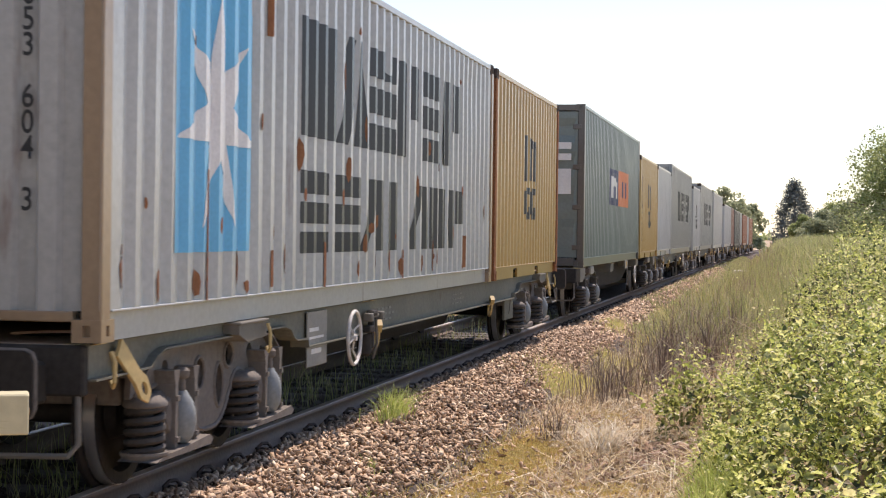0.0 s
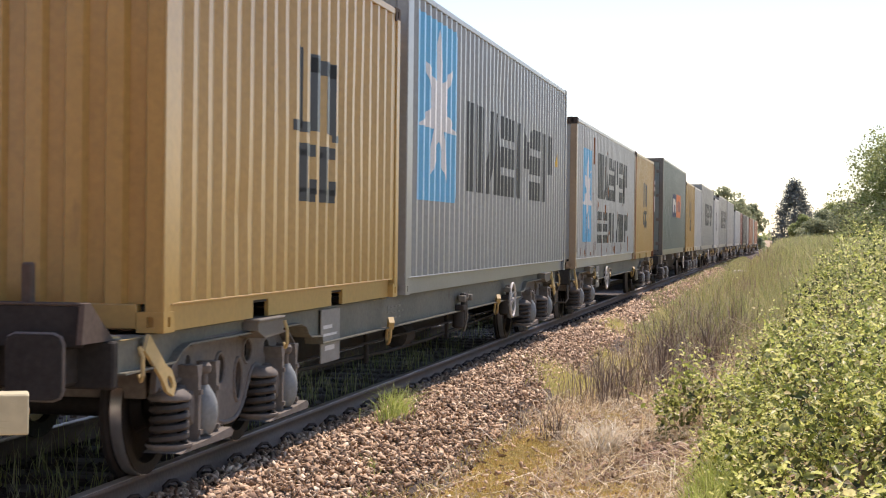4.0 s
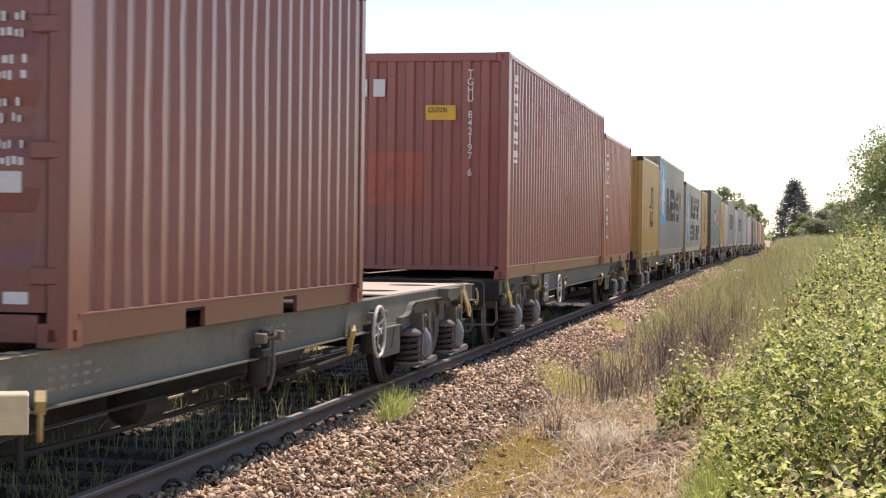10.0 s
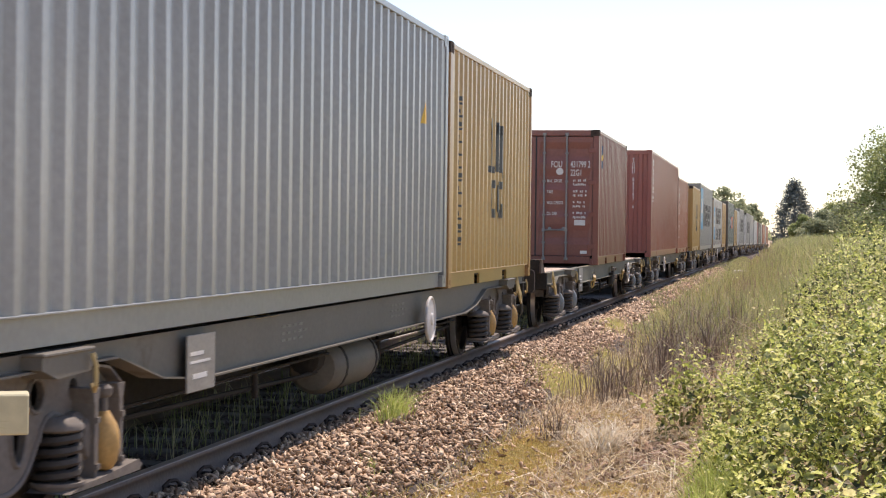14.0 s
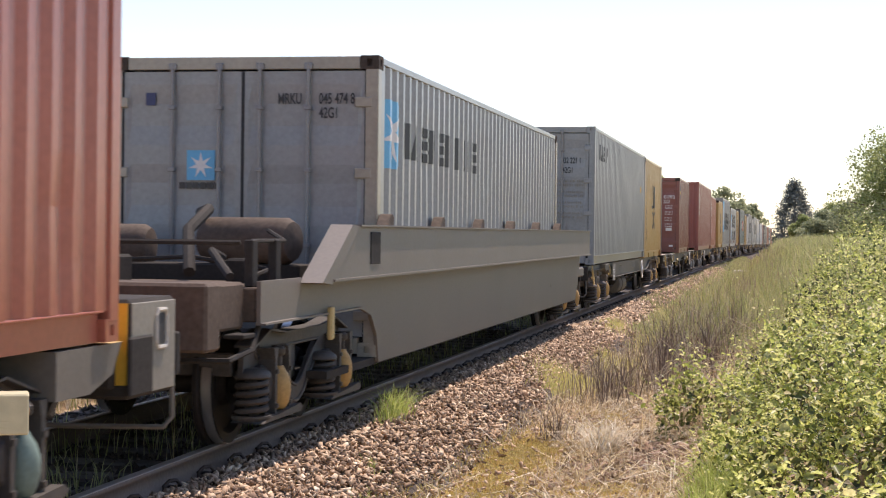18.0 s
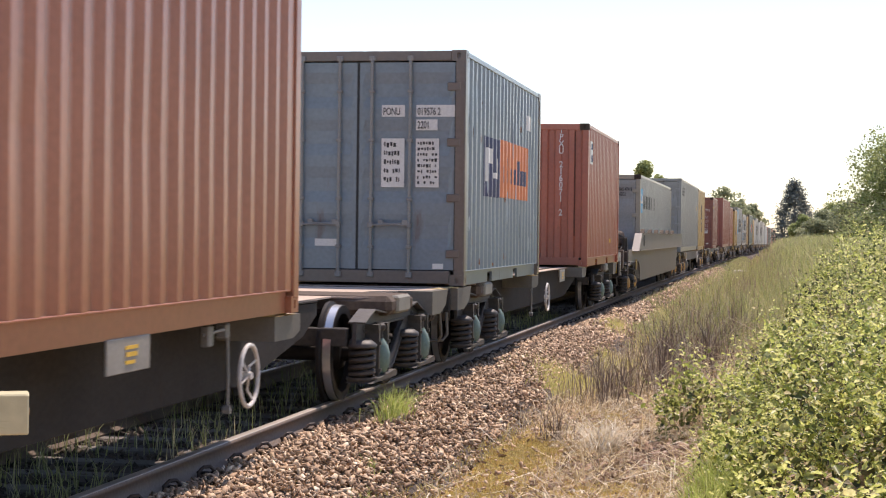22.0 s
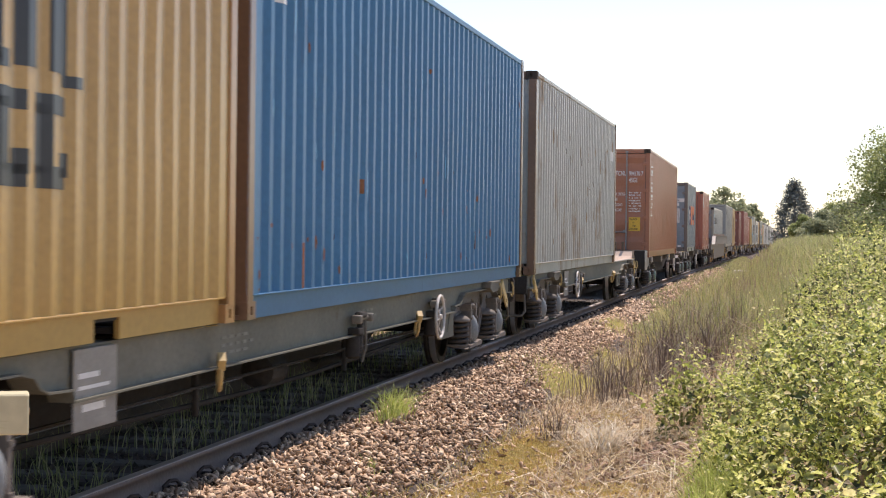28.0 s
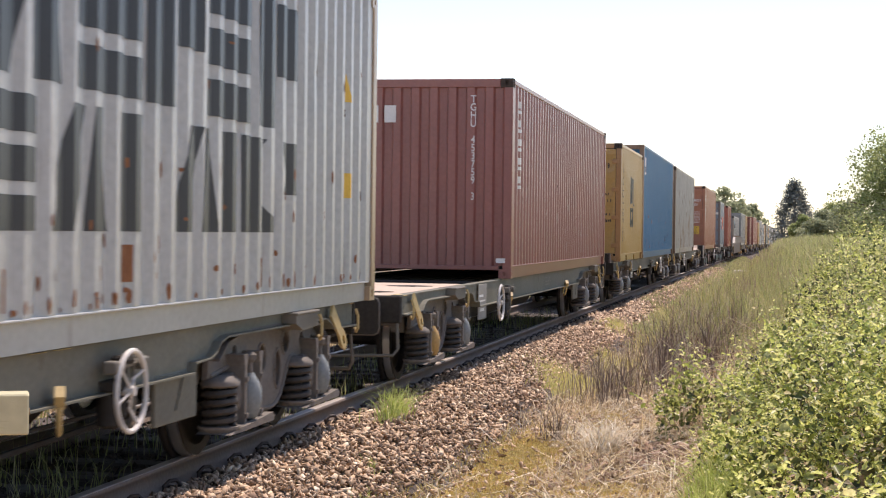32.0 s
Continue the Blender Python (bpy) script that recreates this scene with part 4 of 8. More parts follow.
# pressed frame: a deep belly between the axles, an arch over each spring and a leg down to each axle box
FRAME_OUT = [(-1.36, 0.54), (-1.34, 0.66), (-1.16, 0.76), (-0.62, 0.825), (0.62, 0.825), (1.16, 0.76), (1.34, 0.66), (1.36, 0.40), (1.22, 0.40), (1.20, 0.56), (0.98, 0.56), (0.96, 0.42), (0.80, 0.42)] + ARCH[::-1] + BELLY[::-1] + [(-0.50, 0.56), (-0.86, 0.56), (-0.88, 0.60), (-1.30, 0.56)]
FRAME_HOLES = [ring(-0.19, 0.60, 0.10, 0.105), ring(0.20, 0.50, 0.085, 0.145), ring(0.40, 0.68, 0.10, 0.085), ring(-0.80, 0.68, 0.05, 0.05), ring(0.86, 0.67, 0.06, 0.06), ring(1.14, 0.64, 0.045, 0.055)]
SAG = [(0.66 - 0.12 * k, 0.53 - 0.155 * (1 + math.cos(math.pi * (0.66 - 0.12 * k) / 0.66))) for k in range(12)]
FRAME2_OUT = [(-1.32, 0.52), (-1.28, 0.70), (-0.9, 0.80), (-0.5, 0.76), (0.5, 0.76), (0.9, 0.80), (1.28, 0.70), (1.32, 0.52)] + SAG
FRAME2_HOLES = [[(-0.60, 0.66)] + [(-0.48 + 0.12 * k, 0.63 - 0.145 * (1 + math.cos(math.pi * (-0.48 + 0.12 * k) / 0.62))) for k in range(9)] + [(0.60, 0.66)], ring(-1.0, 0.66, 0.05, 0.05), ring(1.0, 0.66, 0.05, 0.05)]
axles = []      # (axle object, middle of its wagon along the train, its place on the wagon, turned about)


def strip(line, x0, x1, thick):
    """A bent plate that follows a line in the upright plane along the track."""
    s = Shape()
    for (a, b), (c, d) in zip(line, line[1:]):
        s.add([(x, y, z + h) for x in (x0, x1) for y, z in ((a, b), (c, d)) for h in (0, thick)], [(0, 1, 3, 2), (4, 6, 7, 5), (0, 4, 5, 1), (2, 3, 7, 6), (0, 2, 6, 4), (1, 5, 7, 3)])
    return s


def bogie(ob, y, where, turned, style=0, damper=DAMPER, odd=None):
    """Two-axle bogie under a wagon, with pressed side frames, coil springs, guide plates and dampers."""
    steel = BOGIE if style == 0 else BOGIE_DARK
    bf = part("bogie_frame", cached(("bogie_bolster", steel.name), lambda: Shape().box(-0.95, 0.95, -0.30, 0.30, 0.36, 0.74, 0.03).box(-0.3, 0.3, -0.16, 0.16, 0.74, 0.80, 0.02).mesh("bogie_frame", steel)), steel, ob, m=pose(0, y, 0))
    eb = cached(("bogie_end", steel.name), lambda: Shape().box(-0.95, 0.95, -0.05, 0.05, 0.5, 0.66, 0.01).mesh("bogie_end_beam", steel))
    for a in (-1.25, 1.25):
        part("bogie_end_beam", eb, steel, bf, m=pose(0, a, 0))
    tq = -1 if turned else 1
    o, hs = (FRAME_OUT, FRAME_HOLES) if style == 0 else (FRAME2_OUT, FRAME2_HOLES)
    sf = cached(("side_frame", style, steel.name), lambda: holed_plate(o, hs, 0.0, 0.035, "side_frame", steel))
    lip = cached(("lip", style, steel.name), lambda: strip(o[1:7], -0.04, 0.115, 0.014).mesh("top_flange", steel))
    rim = cached(("rim", style, steel.name), lambda: Shape().tube([(0.035, a, b) for a, b in o[8:]], 0.016, 6).mesh("lower_rim", steel, True))
    boss = cached(("hole_rim", style, steel.name), lambda: [Shape().tube([(0.036, a, b) for a, b in h], 0.013, 6, True).mesh("hole_rim", steel, True) for h in hs[:3]])
    sp = cached(("coil", steel.name), lambda: coil(0.103, 0.024, 0.27, 4.6))
    cap = cached(("spring_cap", steel.name), lambda: Shape().lathe([(0, 0.115), (0.012, 0.132), (0.03, 0.132), (0.045, 0.12), (0.07, 0.085)], (0, 0, 0), "z", 16).mesh("spring_cap", steel, True))
    seat = cached(("spring_seat", steel.name), lambda: Shape().lathe([(-0.03, 0.12), (0.0, 0.14), (0.015, 0.14)], (0, 0, 0), "z", 16).prism([(-0.14, -0.03), (0.80, -0.03), (0.84, 0.0), (0.78, 0.03), (0.22, 0.0), (0.0, 0.0)], -0.11, 0.13, "x").mesh("spring_seat", steel))
    bx = cached(("axle_box", steel.name), lambda: Shape().box(-0.13, 0.075, -0.16, 0.16, 0.24, 0.56, 0.03).lathe([(0.075, 0.125), (0.10, 0.115), (0.11, 0.05)], (0, 0, 0.42), "x", 16).box(0.07, 0.085, -0.145, -0.115, 0.29, 0.32).box(0.07, 0.085, 0.115, 0.145, 0.52, 0.55).mesh("axle_box", steel))
    guide = cached(("guide_plate", steel.name), lambda: Shape().prism([(-0.022, 0.20), (0.022, 0.20), (0.026, 0.60), (0.05, 0.68), (-0.05, 0.68), (-0.026, 0.60)], -0.06, 0.12, "x").box(0.115, 0.135, -0.02, 0.02, 0.26, 0.29).box(0.115, 0.135, -0.02, 0.02, 0.50, 0.53).mesh("guide_plate", steel))
    dps = [cached(("damper", dm.name), lambda dm=dm: Shape().lathe([(0.0, 0.03), (0.01, 0.05), (0.05, 0.072), (0.12, 0.086), (0.19, 0.084), (0.25, 0.066), (0.29, 0.04), (0.31, 0.03)], (0, 0, 0), "z", 16).mesh("damper", dm, True)) for dm in (damper, odd or damper)]
    hd_ = cached(("damper_head", steel.name), lambda: Shape().lathe([(0.29, 0.022), (0.38, 0.022), (0.385, 0.036), (0.40, 0.045), (0.43, 0.045), (0.45, 0.025)], (0, 0, 0), "z", 12).box(-0.16, 0.0, -0.02, 0.02, 0.39, 0.43, 0.006).mesh("damper_head", steel, True))
    for sx in (1, -1):
        mt = pose(sx * SIDE_X, y, 0) @ Matrix.Diagonal((sx, tq, 1, 1))
        f = part("side_frame", sf, steel, ob, m=mt)
        part("top_flange", lip, steel, f)
        part("lower_rim", rim, steel, f)
        for h in boss:
            part("hole_rim", h, steel, f)
        for a in (-AXLE_Y, AXLE_Y):
            x = sx * 1.03
            part("axle_box", bx, steel, bf, m=pose(x, a, 0, 0, 0, 0 if sx > 0 else 180))
            part("spring", sp, SPRING, bf, m=pose(x + sx * 0.035, a - tq * 0.30, 0.225))
            part("spring_cap", cap, steel, bf, m=pose(x + sx * 0.035, a - tq * 0.30, 0.485))
            part("spring_seat", seat, steel, bf, m=pose(x + sx * 0.035, a - tq * 0.30, 0.22, 0, 0, 0 if tq > 0 else 180))
            for q in (-0.03, 0.31):
                part("guide_plate", guide, steel, bf, m=pose(x + sx * 0.01, a + tq * q, 0, 0, 0, 0 if sx > 0 else 180))
            d = part("damper", dps[sx < 0 and a > 0], damper, bf, m=pose(x + sx * 0.10, a + tq * 0.14, 0.235, 0, 0, 0 if sx > 0 else 180))
            part("damper_head", hd_, steel, bf, m=d.matrix_basis)
    ax = cached(("axle", steel.name), lambda: Shape().lathe([(-1.08, 0.06), (-0.8, 0.075), (0.8, 0.075), (1.08, 0.06)], (0, 0, 0), "x", 12).mesh("axle", WHEEL, True))
    wh = cached(("wheel", steel.name), lambda: Shape().lathe([(-0.10, 0.10), (-0.10, 0.13), (-0.03, 0.16), (-0.02, 0.33), (-0.075, 0.35), (-0.075, 0.455), (-0.045, 0.455), (-0.035, 0.428), (0.0, 0.424)], (0, 0, 0), "x", 36).lathe([(0.0, 0.424), (0.058, 0.42), (0.058, 0.35), (0.0, 0.33), (0.0, 0.16), (0.06, 0.13), (0.06, 0.1)], (0, 0, 0), "x", 36).mesh("wheel", WHEEL, True))
    td = cached(("tread", steel.name), lambda: Shape().lathe([(-0.03, 0.4265), (0.05, 0.4245), (0.05, 0.42), (-0.03, 0.42)], (0, 0, 0), "x", 36).mesh("tread", TREAD, True))
    for a in (-AXLE_Y, AXLE_Y):
        e = part("axle", ax, WHEEL, ob, m=pose(0, y + a, 0.42))
        for sx in (1, -1):
            part("wheel", wh, WHEEL, e, m=pose(sx * 0.76, 0, 0, 0, 0, 0 if sx > 0 else 180))
            part("tread", td, TREAD, e, "worn shiny running surface", m=pose(sx * 0.76, 0, 0, 0, 0, 0 if sx > 0 else 180))
        axles.append((e, where, y + a, turned))


def handwheel_mesh(r, solid):
    s = Shape()
    s.tube([(0, r * math.cos(2 * math.pi * k / 28), r * math.sin(2 * math.pi * k / 28)) for k in range(28)], 0.015, 8, True)
    if solid:
        s.lathe([(-0.02, r * 0.97), (0.0, r * 0.97), (0.012, r * 0.3), (0.03, 0.05), (0.03, 0.03)], (0, 0, 0), "x", 28)
    else:
        for k in range(4):
            q = 2 * math.pi * k / 4 + 0.5
            s.tube([(0, 0, 0), (-0.03, r * 0.55 * math.cos(q), r * 0.55 * math.sin(q)), (0, r * math.cos(q), r * math.sin(q))], 0.009, 6)
        s.lathe([(-0.05, 0.025), (0.02, 0.025)], (0, 0, 0), "x", 12)
    return s.mesh("brake_handwheel", HANDWHEEL, True)


def lever_mesh():
    """Flat bar with an eye at its foot."""
    return holed_plate([(-0.05, 0.02), (-0.045, -0.24), (-0.065, -0.33), (-0.035, -0.42), (0.035, -0.42), (0.065, -0.33), (0.045, -0.24), (0.05, 0.02)], [ring(0, -0.34, 0.028, 0.045, 12)], 0, 0.02, "securing_lever", LEVER)


STENCIL = material("faded_stencil_paint", (0.25, 0.24, 0.20), 0.8, 0, 0.4, 60, 6, 0.0, spec=0.1)


def stencil_bars():
    """Unreadable stencilled writing as small pale bars."""
    s = Shape()
    for k in range(3):
        for i in range(4 + k % 2):
            s.box(0, 0.003, -0.35 + 0.15 * i, -0.25 + 0.15 * i - 0.02 * (k == 1), 0.05 * k, 0.05 * k + 0.02)
    return s.mesh("solebar_writing", STENCIL)


PLATE_O = [(0.66, 0.60), (0.675, 0.565), (0.71, 0.55), (0.92, 0.55), (0.955, 0.565), (0.97, 0.60), (0.97, 0.84), (0.955, 0.875), (0.92, 0.89), (0.71, 0.89), (0.675, 0.875), (0.66, 0.84)]


def wagon_label(kind):
    return {"flat": "grey-green steel container flat wagon with dusty brown deck", "tank": "grey container flat wagon with slung air tank", "spine": "dark low-slung container wagon with fish-bellied frame", "pocket": "tan-grey steel pocket wagon with deep side beams"}[kind]


def wagon(kind, near, far, outer, turned=False, damper=DAMPER, odd=None):
    """One container wagon from near to far along the train. outer: which ends carry buffers, as seen on the unturned wagon."""
    ob = thing("container_wagon", wagon_label(kind), "rail wagon", "wagons of the train")
    half, mid = (far - near) / 2, (far + near) / 2
    by = half - 2.15
    fm = FRAME if kind == "flat" else FRAME_TAN if kind in ("tank", "pocket") else FRAME_DARK
    key = (kind, round(half, 2))
    in0, in1 = by - 1.95, by - 1.52
    if kind == "flat":
        side = [(in0, 0.64), (in0 + 0.02, 0.70), (in1 - 0.12, 0.71), (in1 - 0.02, 0.74), (in1 + 0.06, 0.80), (in1 + 0.2, 0.825), (by + 1.12, 0.825), (by + 1.26, 0.79), (by + 1.36, 0.735), (half, 0.725)]
        prof = [(-in0, 0.64)] + side + [(half, 0.90), (-half, 0.90)] + [(-p, q) for p, q in side[:0:-1]]
    elif kind == "tank":
        prof = [(-in0 + 0.6, 0.60), (in0 - 0.6, 0.60), (in0 + 0.1, 0.66), (in1 + 0.35, 0.825), (half, 0.825), (half, 0.90), (-half, 0.90), (-half, 0.825), (-in1 - 0.35, 0.825), (-in0 - 0.1, 0.66)]
    elif kind == "spine":
        prof = [(-in0 + 1.6, 0.36), (in0 - 1.6, 0.36), (in0, 0.62), (in1, 0.78), (in1, 0.885), (-in1, 0.885), (-in1, 0.78), (-in0, 0.62)]
    if kind != "pocket":
        x1 = 1.11 if kind != "spine" else 0.74
        cap_y = in1 if kind == "spine" else half
        sb = cached(("solebar",) + key, lambda: Shape().prism(prof, x1 - 0.05, x1, "x").box(x1 - 0.10, x1 + 0.012, -cap_y, cap_y, 0.895, 0.906).mesh("solebar", fm))
        part("solebar", sb, fm, ob)
        part("solebar", sb, fm, ob, m=pose(0, 0, 0, 0, 0, 180))
        if kind != "spine":
            low = [p for p in prof if p[1] < 0.85]
            low = sorted(low)
            fl = cached(("sole_flange",) + key, lambda: strip([(a, b - 0.012) for a, b in low], x1 - 0.09, x1 + 0.055, 0.012).mesh("solebar_flange", fm))
            part("solebar_flange", fl, fm, ob)
            part("solebar_flange", fl, fm, ob, m=pose(0, 0, 0, 0, 0, 180))
        part("centre_sill", cached(("sill_c",) + key, lambda: Shape().prism([(-half, 0.60), (-by + 1.6, 0.60), (-by + 2.6, 0.30), (by - 2.6, 0.30), (by - 1.6, 0.60), (half, 0.60), (half, 0.86), (-half, 0.86)], -0.32, 0.32, "x").mesh("centre_sill", FRAME_DARK)), fm, ob)
        cb = cached(("crossbar", x1), lambda: Shape().box(-x1 + 0.06, x1 - 0.06, -0.07, 0.07, 0.68, 0.885, 0.01).mesh("crossbar", FRAME_DARK))
        for k in range(9):
            part("crossbar", cb, FRAME_DARK, ob, m=pose(0, (k - 4) * (half - 3.6) / 4.5, 0))
        a0, a1 = in1 - 0.2, half
        w = x1 - 0.05
        o0 = a0 + 0.75

        def slot(x_0, x_1, y_0, y_1):
            return ring((x_0 + x_1) / 2, (y_0 + y_1) / 2, (x_1 - x_0) / 2, (y_1 - y_0) / 2, 20)
        slots = [slot(sx * 0.575 - 0.27, sx * 0.575 + 0.27, yy, yy + 0.55) for sx in (-1, 1) for yy in (o0, a1 - 1.15)]
        outline = [(-w, a0), (w, a0), (w, a1), (-w, a1)]
        if kind == "spine":
            edge = [(0.60, a0), (0.60, by - 0.50), (1.10, by - 0.45), (1.10, by + 0.50), (0.60, by + 0.55), (0.60, by + 1.0), (1.10, a1 - 0.55), (1.10, a1)]
            outline, slots = edge + [(-p, q) for p, q in edge[::-1]], []
        dm = cached(("deck_plate",) + key, lambda: flat_plate(outline, slots, 0.886, 0.902, "deck_plate", DECK))
        part("deck_plate", dm, DECK, ob, "dusty pinkish-brown deck plate")
        part("deck_plate", dm, DECK, ob, "dusty pinkish-brown deck plate", m=pose(0, 0, 0, 0, 0, 180))
        sp = cached(("spigot",), lambda: Shape().box(-0.09, 0.09, -0.09, 0.09, 0, 0.012).lathe([(0.0, 0.05), (0.04, 0.045), (0.075, 0.02)], (0, 0, 0), "z", 10).mesh("spigot", LEVER))
        for sx in (1, -1):
            for yy in (-half + 0.1, -half + 6.0, -half + 6.3, half - 6.3, half - 6.0, half - 0.1):
                part("spigot", sp, LEVER, ob, m=pose(sx * (x1 - 0.06), yy, 0.900) @ Matrix.Diagonal((1, 1, 0.2, 1)) if kind != "spine" else pose(sx * 1.1, yy, 0.900) @ Matrix.Diagonal((1, 1, 0.2, 1)))
    if kind in ("flat", "tank"):
        hw = cached(("handwheel", kind), lambda: handwheel_mesh(0.215, kind == "tank"))
        gp = cached(("gusset",), lambda: Shape().box(0, 0.03, -0.36, 0.36, 0.36, 0.66, 0.006).add([(0.032, 0.10, 0.63), (0.032, 0.14, 0.63), (0.032, 0.02, 0.43), (0.032, -0.03, 0.43), (0.04, 0.10, 0.63), (0.04, 0.14, 0.63), (0.04, 0.02, 0.43), (0.04, -0.03, 0.43)], [(4, 5, 6, 7), (0, 1, 5, 4), (2, 3, 7, 6), (1, 2, 6, 5), (3, 0, 4, 7)]).mesh("gusset_panel", FRAME))
        pl = cached(("plate",), lambda: Shape().box(0, 0.012, -0.16, 0.16, -0.22, 0.22, 0.003).mesh("notice_plate", PLATE))
        pb = cached(("plate_bars",), lambda: Shape().box(0.012, 0.014, -0.13, 0.02, 0.06, 0.09).box(0.012, 0.014, -0.13, 0.1, 0.0, 0.02).box(0.012, 0.014, -0.1, 0.06, -0.12, -0.08).mesh("plate_writing", WHITE))
        lv = cached(("lever",), lever_mesh)
        bk = cached(("bracket",), lambda: Shape().prism([(-0.30, 0.046), (0.30, 0.046), (0.30, -0.07), (-0.12, -0.085), (-0.30, -0.03)], -0.08, 0.10, "x").box(-0.085, 0.115, -0.31, 0.31, 0.03, 0.05, 0.006).mesh("bogie_stop", FRAME_TAN))
        hk = cached(("hook",), lambda: Shape().tube([(0.03, 0, 0.02), (0.05, 0, -0.04), (0.05, 0, -0.14), (0.03, 0.03, -0.17), (0.01, 0.05, -0.14)], 0.013, 6).mesh("tie_hook", LEVER))
        rod = cached(("brake_rod",) + key, lambda: Shape().tube([(0.75, -by + 1.5, 0.38), (0.75, -1.0, 0.30), (0.75, 1.0, 0.30), (0.75, by - 1.5, 0.38)], 0.018, 6).tube([(0.85, -by + 1.6, 0.46), (0.85, by - 1.6, 0.46)], 0.012, 6).lathe([(-0.22, 0.06), (-0.2, 0.13), (0.2, 0.13), (0.22, 0.06)], (0.7, -0.4, 0.42), "y", 14).box(0.80, 0.84, 1.6, 1.66, 0.26, 0.64, 0.01).box(0.80, 0.84, -2.4, -2.34, 0.26, 0.64, 0.01).mesh("brake_rigging", FRAME_DARK))
        ringm = cached(("lash",), lambda: Shape().tube([(0, 0.05 * math.cos(2 * math.pi * k / 12), -0.09 + 0.085 * math.sin(2 * math.pi * k / 12)) for k in range(12)], 0.012, 6, True).box(-0.02, 0.02, -0.03, 0.03, -0.02, 0.05).mesh("lashing_ring", LEVER))
        valve = cached(("valve",), lambda: Shape().box(0, 0.05, -0.03, 0.03, -0.2, 0.12, 0.01).lathe([(0, 0.03), (0.14, 0.03)], (0.04, -0.07, 0.10), "y", 8).box(0.0, 0.06, -0.10, 0.10, 0.08, 0.13, 0.012).mesh("brake_lever_box", FRAME_DARK))
        for sx, turn in ((1, 0), (-1, 180)):
            m0 = pose(0, 0, 0, 0, 0, turn)
            hy = 2.1 * sx if kind == "tank" else half - 5.35 if sx > 0 else -half + 5.2
            part("brake_handwheel", hw, HANDWHEEL, ob, "round white brake handwheel", m=m0 @ pose(1.24, hy, 0.64))
            for gy in (half - 4.3,):
                if kind == "flat":
                    part("gusset_panel", gp, FRAME, ob, m=m0 @ pose(1.085, gy, 0))
            plate = part("notice_plate", pl, PLATE, ob, "pale notice plate", m=m0 @ pose(1.125, -half + 4.43, 0.68) @ Matrix.Diagonal((1, 1.8, 0.95, 1)) if kind == "flat" else m0 @ pose(1.165, -4.62, 0.70) @ Matrix.Diagonal((1, 1.6, 0.78, 1)))
            part("plate_writing", pb, WHITE, plate)
            for yy in (-half + 0.32, half - 0.85):
                part("securing_lever", lv, LEVER, ob, "ochre painted securing lever", m=m0 @ pose(1.15, yy, 0.86, 56) @ Matrix.Diagonal((1, 1.1, 1.25, 1)))
            for yy in (-by, by):
                part("bogie_stop", bk, FRAME_TAN, ob, m=m0 @ pose(1.12, yy + 0.36, 0.862))
                part("tie_hook", hk, LEVER, ob, m=m0 @ pose(1.215, yy + 0.60, 0.86))
            for yy in (-half + 0.15, half - 0.15):
                part("tie_hook", hk, LEVER, ob, m=m0 @ pose(1.15, yy, 0.84))
            for yy in (-2.9, 3.2) if kind == "flat" else ():
                part("lashing_ring", ringm, LEVER, ob, m=m0 @ pose(1.17, yy, 0.66, 40, 0, 25) @ Matrix.Scale(1.25, 4))
            tagged(part("solebar_writing", cached(("solebar_writing",), stencil_bars), None, ob, m=m0 @ pose(1.1105, -half + 6.9, 0.70)), kind="stuff")
            tagged(part("solebar_writing", cached(("solebar_writing",), stencil_bars), None, ob, m=m0 @ pose(1.1105, half - 8.0, 0.71)), kind="stuff")
            for yy in () if kind != "flat" else (0.75, 4.0) if sx > 0 else (-3.2,):
                part("brake_lever_box", valve, FRAME, ob, m=m0 @ pose(1.15, yy, 0.70))
                gear = part("brake_gear", cached(("brake_gear",), lambda: Shape().tube([(0, -0.22, 0.02), (0, 0.22, 0.02)], 0.022, 8).box(-0.03, 0.05, -0.24, -0.16, -0.02, 0.05, 0.01).box(-0.03, 0.05, 0.16, 0.24, -0.02, 0.05, 0.01).mesh("brake_gear", FRAME_TAN, True)), FRAME_TAN, ob, "pale changeover lever shaft", m=m0 @ pose(1.19, yy, 0.76))
                part("hanger", cached(("gear_hanger",), lambda: Shape().tube([(0, 0.12, 0.0), (0.01, 0.12, -0.22), (-0.02, 0.10, -0.36)], 0.014, 6).mesh("hanger", FRAME_TAN)), FRAME_TAN, gear)
                part("valve_body", cached(("valve_body",), lambda: Shape().lathe([(-0.12, 0.04), (-0.10, 0.065), (0.06, 0.065), (0.10, 0.03)], (-0.06, -0.06, -0.20), "z", 12).box(-0.12, 0.02, -0.16, 0.02, -0.12, -0.06, 0.01).mesh("valve_body", FRAME_DARK, True)), FRAME_DARK, gear)
        part("brake_rigging", rod, FRAME_DARK, ob)
        if kind == "tank":
            tk = cached(("air_tank",), lambda: Shape().lathe([(-0.80, 0.08), (-0.77, 0.19), (-0.69, 0.235), (0.69, 0.235), (0.77, 0.19), (0.80, 0.08)], (0.72, 0.4, 0.33), "y", 20).mesh("air_tank", FRAME_TAN, True))
            t_ = part("air_tank", tk, FRAME_TAN, ob, "grey cylindrical air tank")
            for yy in (-0.1, 1.0):
                part("tank_strap", cached(("strap", yy), lambda: Shape().lathe([(-0.03, 0.24), (0.03, 0.24)], (0.72, yy, 0.33), "y", 20).mesh("tank_strap", FRAME_DARK)), FRAME_DARK, t_)
